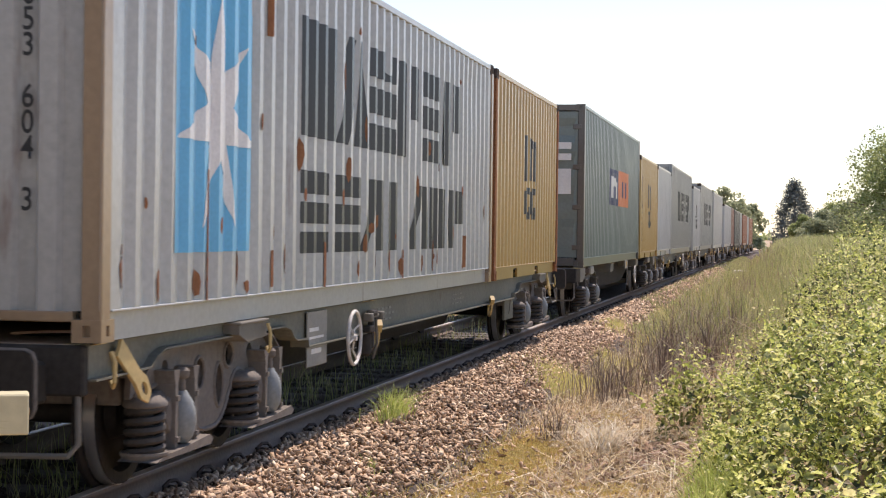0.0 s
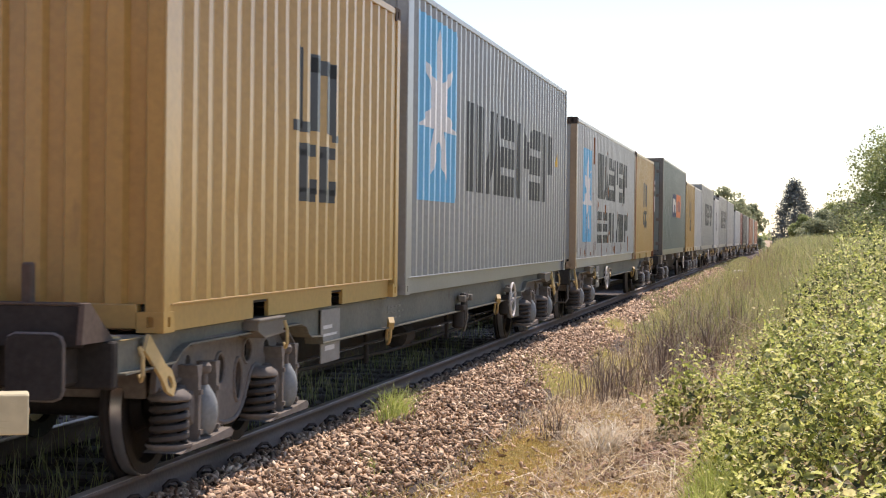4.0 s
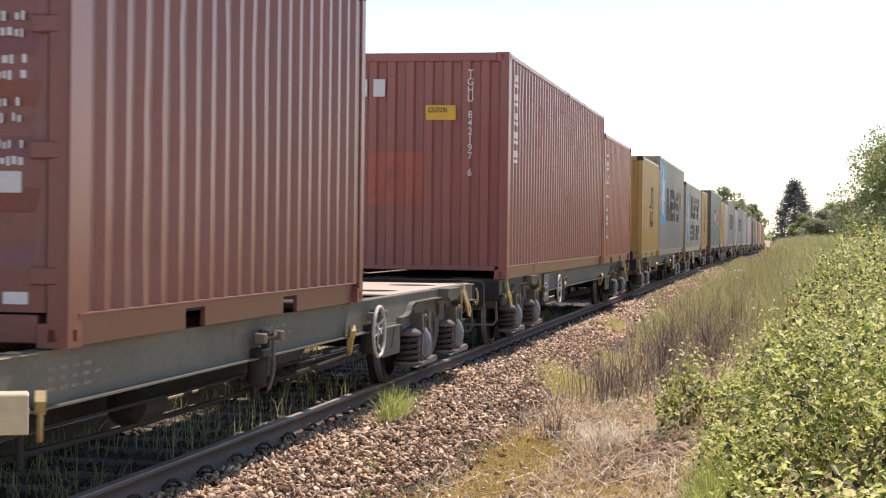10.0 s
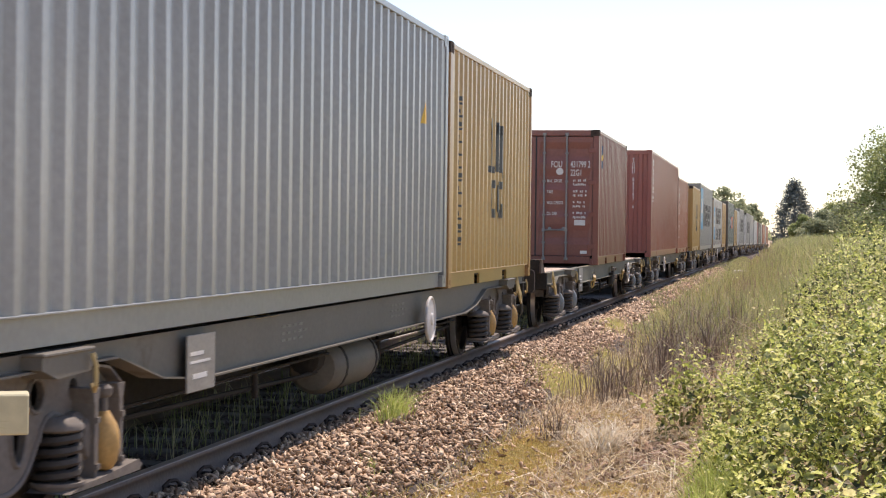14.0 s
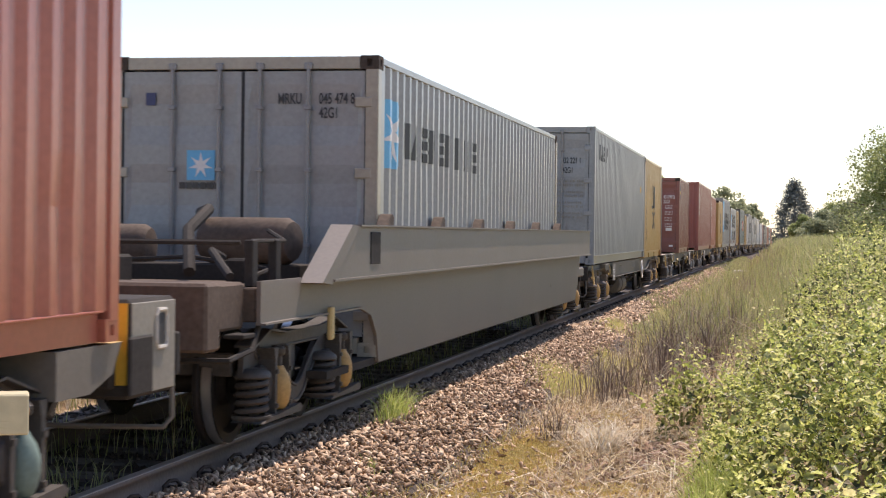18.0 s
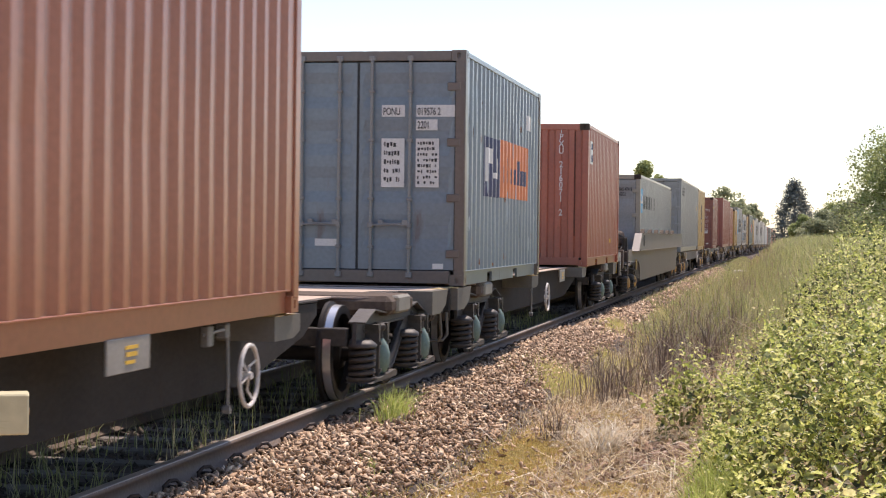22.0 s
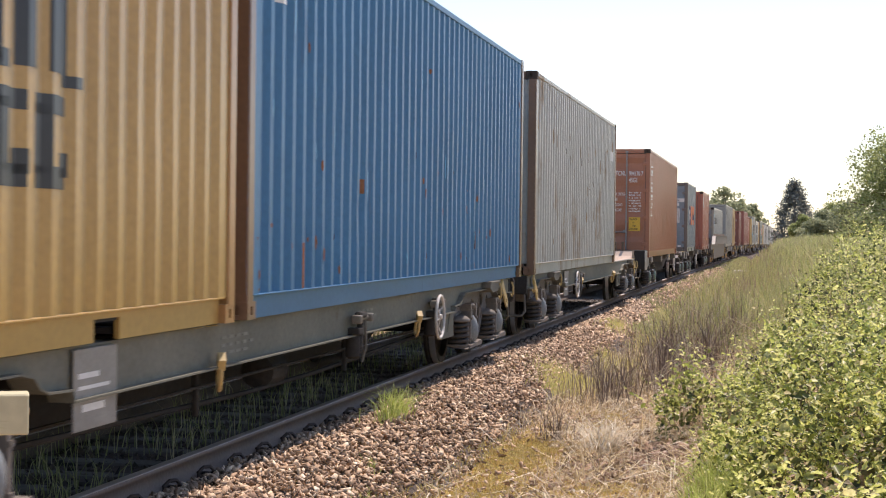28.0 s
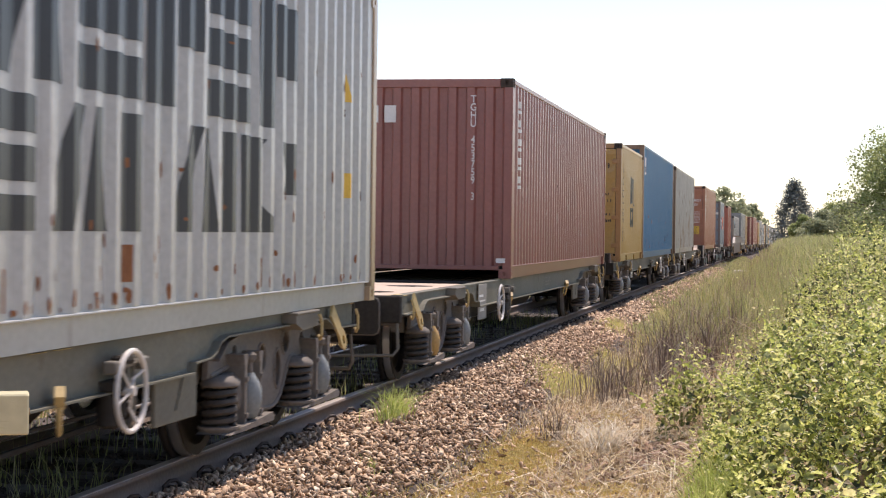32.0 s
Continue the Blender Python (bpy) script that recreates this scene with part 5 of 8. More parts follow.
    if kind == "spine":
        bo = cached(("bolster",), lambda: Shape().prism([(-0.42, 0.90), (0.42, 0.90), (0.30, 0.74), (0.0, 0.66), (-0.42, 0.66)], 0.6, 1.19, "x").mesh("load_bolster", FRAME_TAN))
        bo2 = cached(("bolster2",), lambda: Shape().prism([(-0.32, 0.895), (0.33, 0.895), (0.33, 0.77), (0.15, 0.725), (-0.32, 0.725)], 0.3, 1.17, "x").mesh("load_bolster", FRAME_TAN))
        nb = cached(("number_bars",), lambda: Shape().box(0, 0.004, -0.09, 0.09, 0.06, 0.08).box(0, 0.004, -0.08, 0.08, 0.02, 0.045).box(0, 0.004, -0.09, 0.05, -0.02, 0.0).mesh("wagon_markings", YELLOW))
        side_plate = cached(("side_plate",), lambda: Shape().box(0, 0.014, -0.315, 0.315, -0.095, 0.095, 0.004).mesh("notice_plate", PLATE))
        blk_c = cached(("bogie_block",), lambda: Shape().box(-1.16, 1.16, -0.5, 0.5, 0.735, 0.912, 0.05).mesh("bogie_block", PLATFORM))
        for yy in (-by, by):
            part("bogie_block", blk_c, PLATFORM, ob, m=pose(0, yy, 0))
        hw = cached(("handwheel", "spine"), lambda: handwheel_mesh(0.20, False))
        ck = cached(("cock",), lambda: Shape().tube([(0.02, -0.3, 0.30), (0.06, 0.0, 0.32), (0.06, 0.1, 0.3), (0.06, 0.12, 0.0), (0.06, 0.12, -0.2)], 0.012, 6).box(0, 0.06, -0.28, -0.18, 0.22, 0.36, 0.01).lathe([(0, 0.03), (0.05, 0.03)], (0.03, 0.12, -0.22), "x", 10).box(0, 0.08, 0.02, 0.1, 0.26, 0.36, 0.01).mesh("brake_cock", BAR))
        stop = cached(("stop",), lambda: Shape().box(-0.10, 0.08, -0.26, 0.26, -0.01, 0.150, 0.02).mesh("bogie_stop", CHEEK))
        for sx, turn in ((1, 0), (-1, 180)):
            m0 = pose(0, 0, 0, 0, 0, turn)
            for yy in (-half + 0.45, half - 0.45):
                part("load_bolster", bo, FRAME_TAN, ob, m=m0 @ pose(0, yy, 0))
            for yy in (-3.2, 3.2):
                part("load_bolster", bo2, FRAME_DARK, ob, m=m0 @ pose(0, yy, 0))
            note = part("notice_plate", side_plate, PLATE, ob, "grey plate with yellow writing", m=m0 @ pose(1.17, 0.1 * sx, 0.825))
            part("wagon_markings", nb, YELLOW, note, m=pose(0.015, 0.03, -0.03))
            part("brake_handwheel", hw, HANDWHEEL, ob, "round white brake handwheel", m=m0 @ pose(1.215, (2.15 if sx > 0 else -2.15), 0.55))
            part("brake_cock", ck, BAR, ob, m=m0 @ pose(0.94, (half - 7.0) * sx, 0.52))
            for yy in (-by, by):
                part("bogie_stop", stop, FRAME_TAN, ob, m=m0 @ pose(1.10, yy, 0.76))
        part("deck_plate", cached(("mid_deck",), lambda: Shape().box(-0.9, 0.9, -3.0, 3.0, 0.888, 0.90).mesh("deck_plate", DECK)), DECK, ob, "dusty brown middle deck plate")
    if kind == "pocket":
        # side beams: a deep skirt in the well, a flanged box beam above, tapering down over the bogies
        a, b = -half + 3.1, half - 1.5
        prof = [(a + 1.6, 0.38), (b - 0.3, 0.38), (b, 0.62), (b + 0.4, 1.128), (a - 0.3, 1.128), (a - 0.85, 1.165), (a - 1.87, 1.165), (a - 1.87, 0.885), (a + 0.85, 0.885), (a + 1.3, 0.80), (a + 1.52, 0.62)]
        sk = cached(("skirt",), lambda: Shape().prism(prof, 1.205, 1.235, "x").mesh("side_skirt", POCKET))
        bmn = cached(("beam",), lambda: Shape().prism([(a - 0.6, 1.15), (b + 0.5, 1.15), (b + 0.5, 1.54), (a + 0.2, 1.54)], 1.225, 1.385, "x").mesh("side_beam", POCKET))
        fl = cached(("beam_flange",), lambda: Shape().box(1.2, 1.415, a + 0.2, b + 0.5, 1.541, 1.556).mesh("beam_flange", POCKET))
        fl2 = cached(("beam_flange2",), lambda: Shape().box(1.2, 1.415, a - 0.6, b + 0.5, 1.13, 1.149).mesh("beam_flange", POCKET))
        ramp = cached(("ramp",), lambda: Shape().prism([(a - 0.90, 1.13), (a - 0.62, 1.11), (a + 0.22, 1.545), (a - 0.02, 1.555)], 1.225, 1.40, "x").mesh("end_ramp", POCKET))
        # no opening is cut: a thin dark plate stands for the hole's shade
        gap = cached(("pocket_hole",), lambda: Shape().box(1.386, 1.394, a + 0.62, a + 0.95, 1.24, 1.50, 0.003).mesh("beam_pocket_shade", FRAME_DARK))
        cp = cached(("guide",), lambda: Shape().prism([(-0.14, 0), (0.12, 0), (0.12, 0.09), (0.06, 0.115), (0.0, 0.105), (-0.07, 0.06)], -0.05, 0.05, "x").mesh("container_guide", PLATFORM))
        for sx, turn in ((1, 0), (-1, 0)):
            mm = Matrix.Diagonal((sx, 1, 1, 1))
            part("side_skirt", sk, FRAME_TAN, ob, m=mm)
            beam = part("side_beam", bmn, FRAME_TAN, ob, m=mm)
            part("beam_flange", fl, POCKET, beam)
            part("beam_flange", fl2, POCKET, beam)
            part("beam_pocket_shade", gap, FRAME_DARK, beam)
            part("end_ramp", ramp, POCKET, ob, m=mm)
            for k in range(6):
                part("container_guide", cp, FRAME_DARK, ob, m=mm @ pose(1.28, a + 1.6 + k * 2.35, 1.54))
        part("well_floor", cached(("well",), lambda: Shape().box(-1.2, 1.2, a, b, 0.36, 0.42).mesh("well_floor", FRAME_DARK)), FRAME_DARK, ob)
        part("end_frame", cached(("end_near",), lambda: Shape().box(-1.2, 1.2, -half + 0.23, -half + 0.50, 0.75, 1.175, 0.02).box(-1.12, 1.12, -half + 0.5, a - 1.87, 0.85, 1.16, 0.02).box(-1.2, 1.2, a - 1.86, a - 0.4, 0.89, 1.12, 0.01).mesh("end_frame", PLATFORM)), PLATFORM, ob)
        part("lower_flange", cached(("pk_flange",), lambda: Shape().box(1.2, 1.275, a - 1.87, a + 0.85, 0.872, 0.886).mesh("lower_flange", POCKET)), POCKET, ob)
        part("end_frame", cached(("end_far",), lambda: Shape().box(-1.18, 1.18, b + 0.3, half, 0.74, 0.90, 0.02).mesh("end_frame", FRAME_TAN)), FRAME_TAN, ob)
        tankm = cached(("cross_tank",), lambda: Shape().lathe([(-0.42, 0.06), (-0.40, 0.15), (-0.34, 0.185), (0.34, 0.185), (0.40, 0.15), (0.42, 0.06)], (0, 0, 0), "y", 18).mesh("air_tank", PLATFORM, True))
        part("air_tank", tankm, PLATFORM, ob, "brown cylindrical air tank", m=pose(0.55, a + 0.05, 1.42, 0, 0, 75))
        part("air_tank", tankm, FRAME_DARK, ob, m=pose(-0.75, a + 0.3, 1.36, 0, 0, 90))
        part("tank_cradle", cached(("cradle",), lambda: Shape().box(-1.0, 1.0, a - 0.1, a + 0.4, 1.1, 1.24, 0.01).box(-0.9, -0.8, a - 0.3, a + 0.1, 1.1, 1.6, 0.01).mesh("tank_cradle", FRAME_DARK)), FRAME_DARK, ob)
        for yy in (a - 1.75, a - 1.2):
            part("post", cached(("pk_post", yy), lambda: Shape().box(1.08, 1.14, yy, yy + 0.12, 1.12, 1.44, 0.008).mesh("post", FRAME_DARK)), FRAME_DARK, ob)
        part("hand_rail", cached(("pk_rail",), lambda: Shape().tube([(1.11, a - 1.7, 1.43), (1.11, a - 0.9, 1.43), (0.9, a - 0.6, 1.5)], 0.016, 6).tube([(1.1, a - 1.9, 1.42), (0.2, a - 2.0, 1.42), (-0.9, a - 2.0, 1.42)], 0.018, 6).tube([(0.5, a - 1.2, 1.2), (0.35, a - 0.8, 1.5), (0.3, a - 0.2, 1.66), (0.1, a + 0.2, 1.64)], 0.045, 8).tube([(0.9, a - 1.5, 1.18), (0.6, a - 1.0, 1.35), (0.55, a - 0.6, 1.3)], 0.03, 8).tube([(-0.2, a - 1.5, 1.2), (-0.25, a - 0.9, 1.5), (-0.6, a - 0.4, 1.55)], 0.03, 8).mesh("hand_rail", FRAME_DARK, True)), FRAME_DARK, ob)
        part("brake_pipe", cached(("pipes",), lambda: Shape().tube([(1.0, a - 1.4, 1.17), (1.0, a - 0.9, 1.22), (0.3, a - 0.6, 1.3), (-0.6, a - 0.5, 1.25)], 0.018, 6).box(0.7, 0.85, a - 1.0, a - 0.85, 1.1, 1.3, 0.02).box(-0.3, 0.0, a - 1.3, a - 1.0, 1.1, 1.32, 0.02).mesh("brake_pipe", FRAME_DARK)), FRAME_DARK, ob)
        part("step_bar", cached(("stepbar",), lambda: Shape().tube([(1.2, a - 1.8, 0.86), (1.22, a - 2.0, 0.72), (1.22, a - 2.5, 0.68), (0.8, a - 2.6, 0.68)], 0.02, 6).box(1.1, 1.24, a - 2.25, a - 2.0, 0.80, 0.83, 0.006).mesh("step_bar", FRAME_DARK)), FRAME_DARK, ob)
        part("tie_hook", cached(("pk_hook",), lambda: Shape().box(1.26, 1.30, a - 0.25, a - 0.15, 0.68, 0.93, 0.012).mesh("tie_hook", LEVER)), LEVER, ob)
        by0, by1 = -half + 2.8, half - 2.0
    # ends
    for sy in (-1, 1):
        m0 = pose(0, 0, 0, 0, 0, 0 if sy > 0 else 180)
        part("headstock", cached(("headstock", round(half, 2)), lambda: Shape().box(-1.12, 1.12, half, half + 0.08, 0.64, 0.90, 0.012).mesh("headstock", FRAME_DARK)), FRAME_DARK, ob, m=m0)
        if sy in outer and kind == "spine":
            b0 = half + 0.07 if turned else half - 0.08
            # body colour is darkened for the shaded near face
            ebx = part("end_box", cached(("end_box", turned), lambda: Shape().box(-1.194, 1.194, b0, half + 0.78, 0.58, 1.12, 0.02).mesh("end_box", FRAME_DARK)), FRAME_DARK, ob, "steel end box, shade-dark body with pale lit sides", m=m0)
            for side in (1, -1):
                # thin pale sheet added so the side looks sunlit against the body
                part("lit_side_sheet", cached(("cheek", side, turned), lambda: Shape().box(side * 1.198 - 0.005, side * 1.198 + 0.005, b0 + 0.02, half + 0.765, 0.60, 1.10, 0.004).mesh("lit_side_sheet", CHEEK)), CHEEK, ebx, "pale weathered sheet for the sunlit side")
                # black plate laid on the side for the dark inside of the slot
                part("slot", cached(("slot", side), lambda: Shape().box(side * 1.205 - 0.004, side * 1.205 + 0.004, half + 0.48, half + 0.58, 0.86, 1.03, 0.02).mesh("slot", GASKET)), GASKET, ebx)
                part("slot_rim", cached(("slot_rim", side), lambda: Shape().tube([(side * 1.207, half + 0.47, 0.84), (side * 1.207, half + 0.59, 0.84), (side * 1.207, half + 0.61, 0.87), (side * 1.207, half + 0.61, 1.02), (side * 1.207, half + 0.59, 1.05), (side * 1.207, half + 0.47, 1.05), (side * 1.207, half + 0.45, 1.02), (side * 1.207, half + 0.45, 0.87)], 0.013, 6, True).mesh("slot_rim", PALE_RIM)), PALE_RIM, ebx)
            part("yellow_edge", cached(("yellow_edge", turned), lambda: Shape().box(-1.185, 1.185, b0 - 0.006, b0, 0.66, 1.10).mesh("yellow_edge", YELLOW)), YELLOW, ebx, "yellow painted end face")
            if turned:
                part("cover", cached(("dark_cover",), lambda: Shape().box(1.2, 1.225, half + 0.02, half + 0.36, 0.60, 0.92, 0.012).mesh("cover", FRAME_DARK)), FRAME_DARK, ebx, "dark square cover plate")
            for side in (1, -1):
                cp_ = part("coupling_plate", cached(("spine_plate", side), lambda: Shape().prism([(side * p, q + 0.10) for p, q in PLATE_O], half + 1.06, half + 1.12, "y").box(side * 0.80 - 0.12, side * 0.80 + 0.12, half + 0.78, half + 1.06, 0.70, 0.92, 0.02).mesh("coupling_plate", FRAME_DARK)), FRAME_DARK, ob, "dark rounded buffer plate", m=m0)
                part("plate_rim", cached(("spine_rim", side), lambda: Shape().tube([(side * p, half + 1.09, q + 0.10) for p, q in PLATE_O], 0.015, 6, True).mesh("plate_rim", BOGIE, True)), BOGIE, cp_)
            part("shunter_rail", cached(("grab_s",), lambda: Shape().tube([(-1.1, half + 0.78, 0.62), (-1.1, half + 0.95, 0.42), (-0.9, half + 1.0, 0.38), (-0.4, half + 1.0, 0.38), (-0.3, half + 0.95, 0.6)], 0.015, 6).mesh("shunter_rail", FRAME_TAN)), FRAME_TAN, ob, m=m0)
        elif sy in outer:
            # raised end: plates that sweep up on either side of a block with an ochre top
            e0 = half + 0.26
            blk = part("end_block", cached(("end_block", round(half, 2)), lambda: Shape().prism([(-0.40, 0.903), (-0.31, 0.92), (-0.265, 0.97), (-0.25, 1.06), (-0.25, 1.15), (0.25, 1.15), (0.25, 1.06), (0.265, 0.97), (0.31, 0.92), (0.40, 0.903)], e0 - 0.45, e0 + 0.06, "y").mesh("end_block", PLATFORM, True)), PLATFORM, ob, m=m0)
            part("block_top", cached(("block_top", round(half, 2)), lambda: Shape().box(-0.26, 0.26, e0 - 0.46, e0 + 0.07, 1.15, 1.185, 0.006).mesh("block_top", LEVER)), LEVER, blk, "ochre painted rubbing plate")
            rp = cached(("end_ramp_plate", round(half, 2)), lambda: Shape().prism([(e0 - 0.50, 0.904), (e0 - 0.34, 0.925), (e0 - 0.20, 0.975), (e0 - 0.08, 1.06), (e0 - 0.03, 1.10), (e0 + 0.05, 1.10), (e0 + 0.05, 0.904)], 0.30, 1.04, "x").mesh("end_ramp", DECK))
            lp = cached(("ramp_lip", round(half, 2)), lambda: Shape().box(0.30, 1.05, e0 - 0.04, e0 + 0.07, 1.098, 1.112, 0.004).mesh("ramp_lip", PLATFORM))
            gs = cached(("ramp_gusset", round(half, 2)), lambda: Shape().prism([(e0 - 0.30, 0.90), (e0 + 0.02, 1.11), (e0 + 0.10, 1.11), (e0 + 0.14, 0.90)], 1.045, 1.075, "x").mesh("ramp_gusset", PLATFORM))
            for side in (1, -1):
                r_ = part("end_ramp", rp, DECK, ob, m=m0 @ Matrix.Diagonal((side, 1, 1, 1)))
                part("ramp_lip", lp, PLATFORM, r_)
                part("ramp_back", cached(("ramp_back", round(half, 2)), lambda: Shape().box(0.29, 1.05, e0 + 0.052, e0 + 0.066, 0.88, 1.096, 0.003).mesh("ramp_back", FRAME_DARK)), FRAME_DARK, r_, "dark end plate")
                part("ramp_gusset", gs, PLATFORM, r_)
                cp_ = part("coupling_plate", cached(("outer_plate", round(half, 2), side), lambda: Shape().prism([(side * p, q + 0.06) for p, q in PLATE_O], half + 0.36, half + 0.42, "y").box(side * 0.80 - 0.12, side * 0.80 + 0.12, half + 0.05, half + 0.36, 0.66, 0.88, 0.02).mesh("coupling_plate", FRAME_DARK)), FRAME_DARK, ob, "dark rounded buffer plate", m=m0)
                part("plate_rim", cached(("outer_rim", round(half, 2), side), lambda: Shape().tube([(side * p, half + 0.39, q + 0.06) for p, q in PLATE_O], 0.013, 6, True).mesh("plate_rim", BOGIE, True)), BOGIE, cp_)
            sn = cached(("stanchion", round(half, 2)), lambda: Shape().box(-0.03, 0.03, half + 0.22, half + 0.28, 0.95, 1.32, 0.01).mesh("stanchion", PLATFORM))
            for x in (-0.71, 0.62, 0.80):
                part("stanchion", sn, FRAME_DARK, ob, m=m0 @ pose(x, 0, 0))
            part("draw_hook", cached(("draw_hook", round(half, 2)), lambda: Shape().box(-0.07, 0.07, half + 0.06, half + 0.5, 0.72, 0.84, 0.02).tube([(0, half + 0.46, 0.78), (0, half + 0.56, 0.70), (0, half + 0.5, 0.52), (0, half + 0.40, 0.50)], 0.03, 8).mesh("draw_hook", FRAME_DARK)), FRAME_DARK, ob, m=m0)
            part("brake_hose", cached(("hose", round(half, 2)), lambda: Shape().tube([(0.42, half + 0.06, 0.72), (0.43, half + 0.30, 0.60), (0.43, half + 0.42, 0.42), (0.42, half + 0.36, 0.30), (0.40, half + 0.22, 0.27)], 0.024, 8).mesh("brake_hose", GASKET, True)), GASKET, ob, "black rubber brake hose", m=m0)
            part("shunter_rail", cached(("grab", round(half, 2)), lambda: Shape().tube([(1.1, half + 0.80, 0.62), (1.1, half + 0.86, 0.42), (0.9, half + 0.9, 0.38), (0.4, half + 0.9, 0.38)], 0.016, 6).tube([(1.05, half + 0.05, 0.6), (1.12, half + 0.1, 0.42), (1.12, half + 0.6, 0.42), (1.08, half + 0.7, 0.6)], 0.013, 6).mesh("shunter_rail", FRAME_TAN)), FRAME_TAN, ob, m=m0)
        else:
            plate_o = PLATE_O
            for side in (1, -1):
                cp_ = part("coupling_plate", cached(("coupling_plate", round(half, 2), side), lambda: Shape().prism([(side * p, q) for p, q in plate_o], half + 0.30, half + 0.36, "y").box(side * 0.80 - 0.12, side * 0.80 + 0.12, half + 0.05, half + 0.30, 0.60, 0.82, 0.02).mesh("coupling_plate", FRAME_DARK)), FRAME_DARK, ob, "dark rounded rubbing plate", m=m0)
                part("plate_rim", cached(("plate_rim", round(half, 2), side), lambda: Shape().tube([(side * p, half + 0.33, q) for p, q in plate_o], 0.015, 6, True).mesh("plate_rim", BOGIE, True)), BOGIE, cp_)
            part("shunter_rail", cached(("inner_grab", round(half, 2)), lambda: Shape().tube([(1.08, half + 0.05, 0.74), (1.10, half + 0.08, 0.40), (1.06, half + 0.12, 0.34), (0.5, half + 0.14, 0.33), (-0.5, half + 0.14, 0.33), (-1.06, half + 0.12, 0.34), (-1.10, half + 0.08, 0.40), (-1.08, half + 0.05, 0.74)], 0.017, 6).mesh("shunter_rail", FRAME_TAN, True)), FRAME_TAN, ob, m=m0)
            part("draw_bar", cached(("drawbar", round(half, 2)), lambda: Shape().box(-0.12, 0.12, half + 0.08, half + 0.75, 0.62, 0.80, 0.02).tube([(0.45, half + 0.05, 0.72), (0.47, half + 0.4, 0.40), (0.45, half + 0.8, 0.62)], 0.02, 6).tube([(-0.45, half + 0.05, 0.72), (-0.47, half + 0.4, 0.40), (-0.45, half + 0.8, 0.62)], 0.02, 6).mesh("draw_bar", FRAME_DARK)), FRAME_DARK, ob, m=m0)
    ys = (by0, by1) if kind == "pocket" else (-by, by)
    st = 1 if kind in ("spine", "pocket") else 0
    for y in ys:
        bogie(ob, y, mid, turned, st, damper, odd if y > 0 else None)
    load.append((ob, mid, 0.0, 180.0 if turned else 0.0))
    return ob


GREEN_D = material("dusty_green_damper", (0.17, 0.24, 0.20), 0.6, 0, 0.25, 40, 3, 0.1)
# inner ends (handwheels) face the coupled twin
for near, far_, turn in ((260.4, 278.9, 0), (239.9, 258.5, 1), (218.5, 237.1, 0), (198.5, 217.1, 1), (182.9, 195.3, 0), (162.8, 181.4, 1), (143.0, 161.6, 0)):
    wagon("flat", near + (0.1 if turn else -0.38), far_ + (0.1 if turn else -0.38), (-1,), bool(turn))
wagon("spine", 124.1, 142.7, (), False)
wagon("flat", 102.20, 120.70, (-1,), True)
wagon("flat", 81.62, 100.27, (-1,), False)
wagon("flat", 60.07, 78.53, (-1,), True)
wagon("flat", 39.62, 58.12, (-1,), False)
wagon("tank", 18.55, 37.02, (), False, DAMPER_Y)
wagon("pocket", -3.9, 17.3, (), False, DAMPER_Y)
wagon("spine", -23.9, -5.0, (-1,), True, GREEN_D)
wagon("spine", -42.9, -24.4, (-1,), False, GREEN_D)
wagon("flat", -64.45, -45.95, (-1,), True)
wagon("flat", -84.73, -66.180, (-1,), False)
wagon("flat", -106.10, -87.55, (-1,), True, DAMPER, DAMPER_Y)
wagon("flat", -126.68, -108.03, (-1,), False)
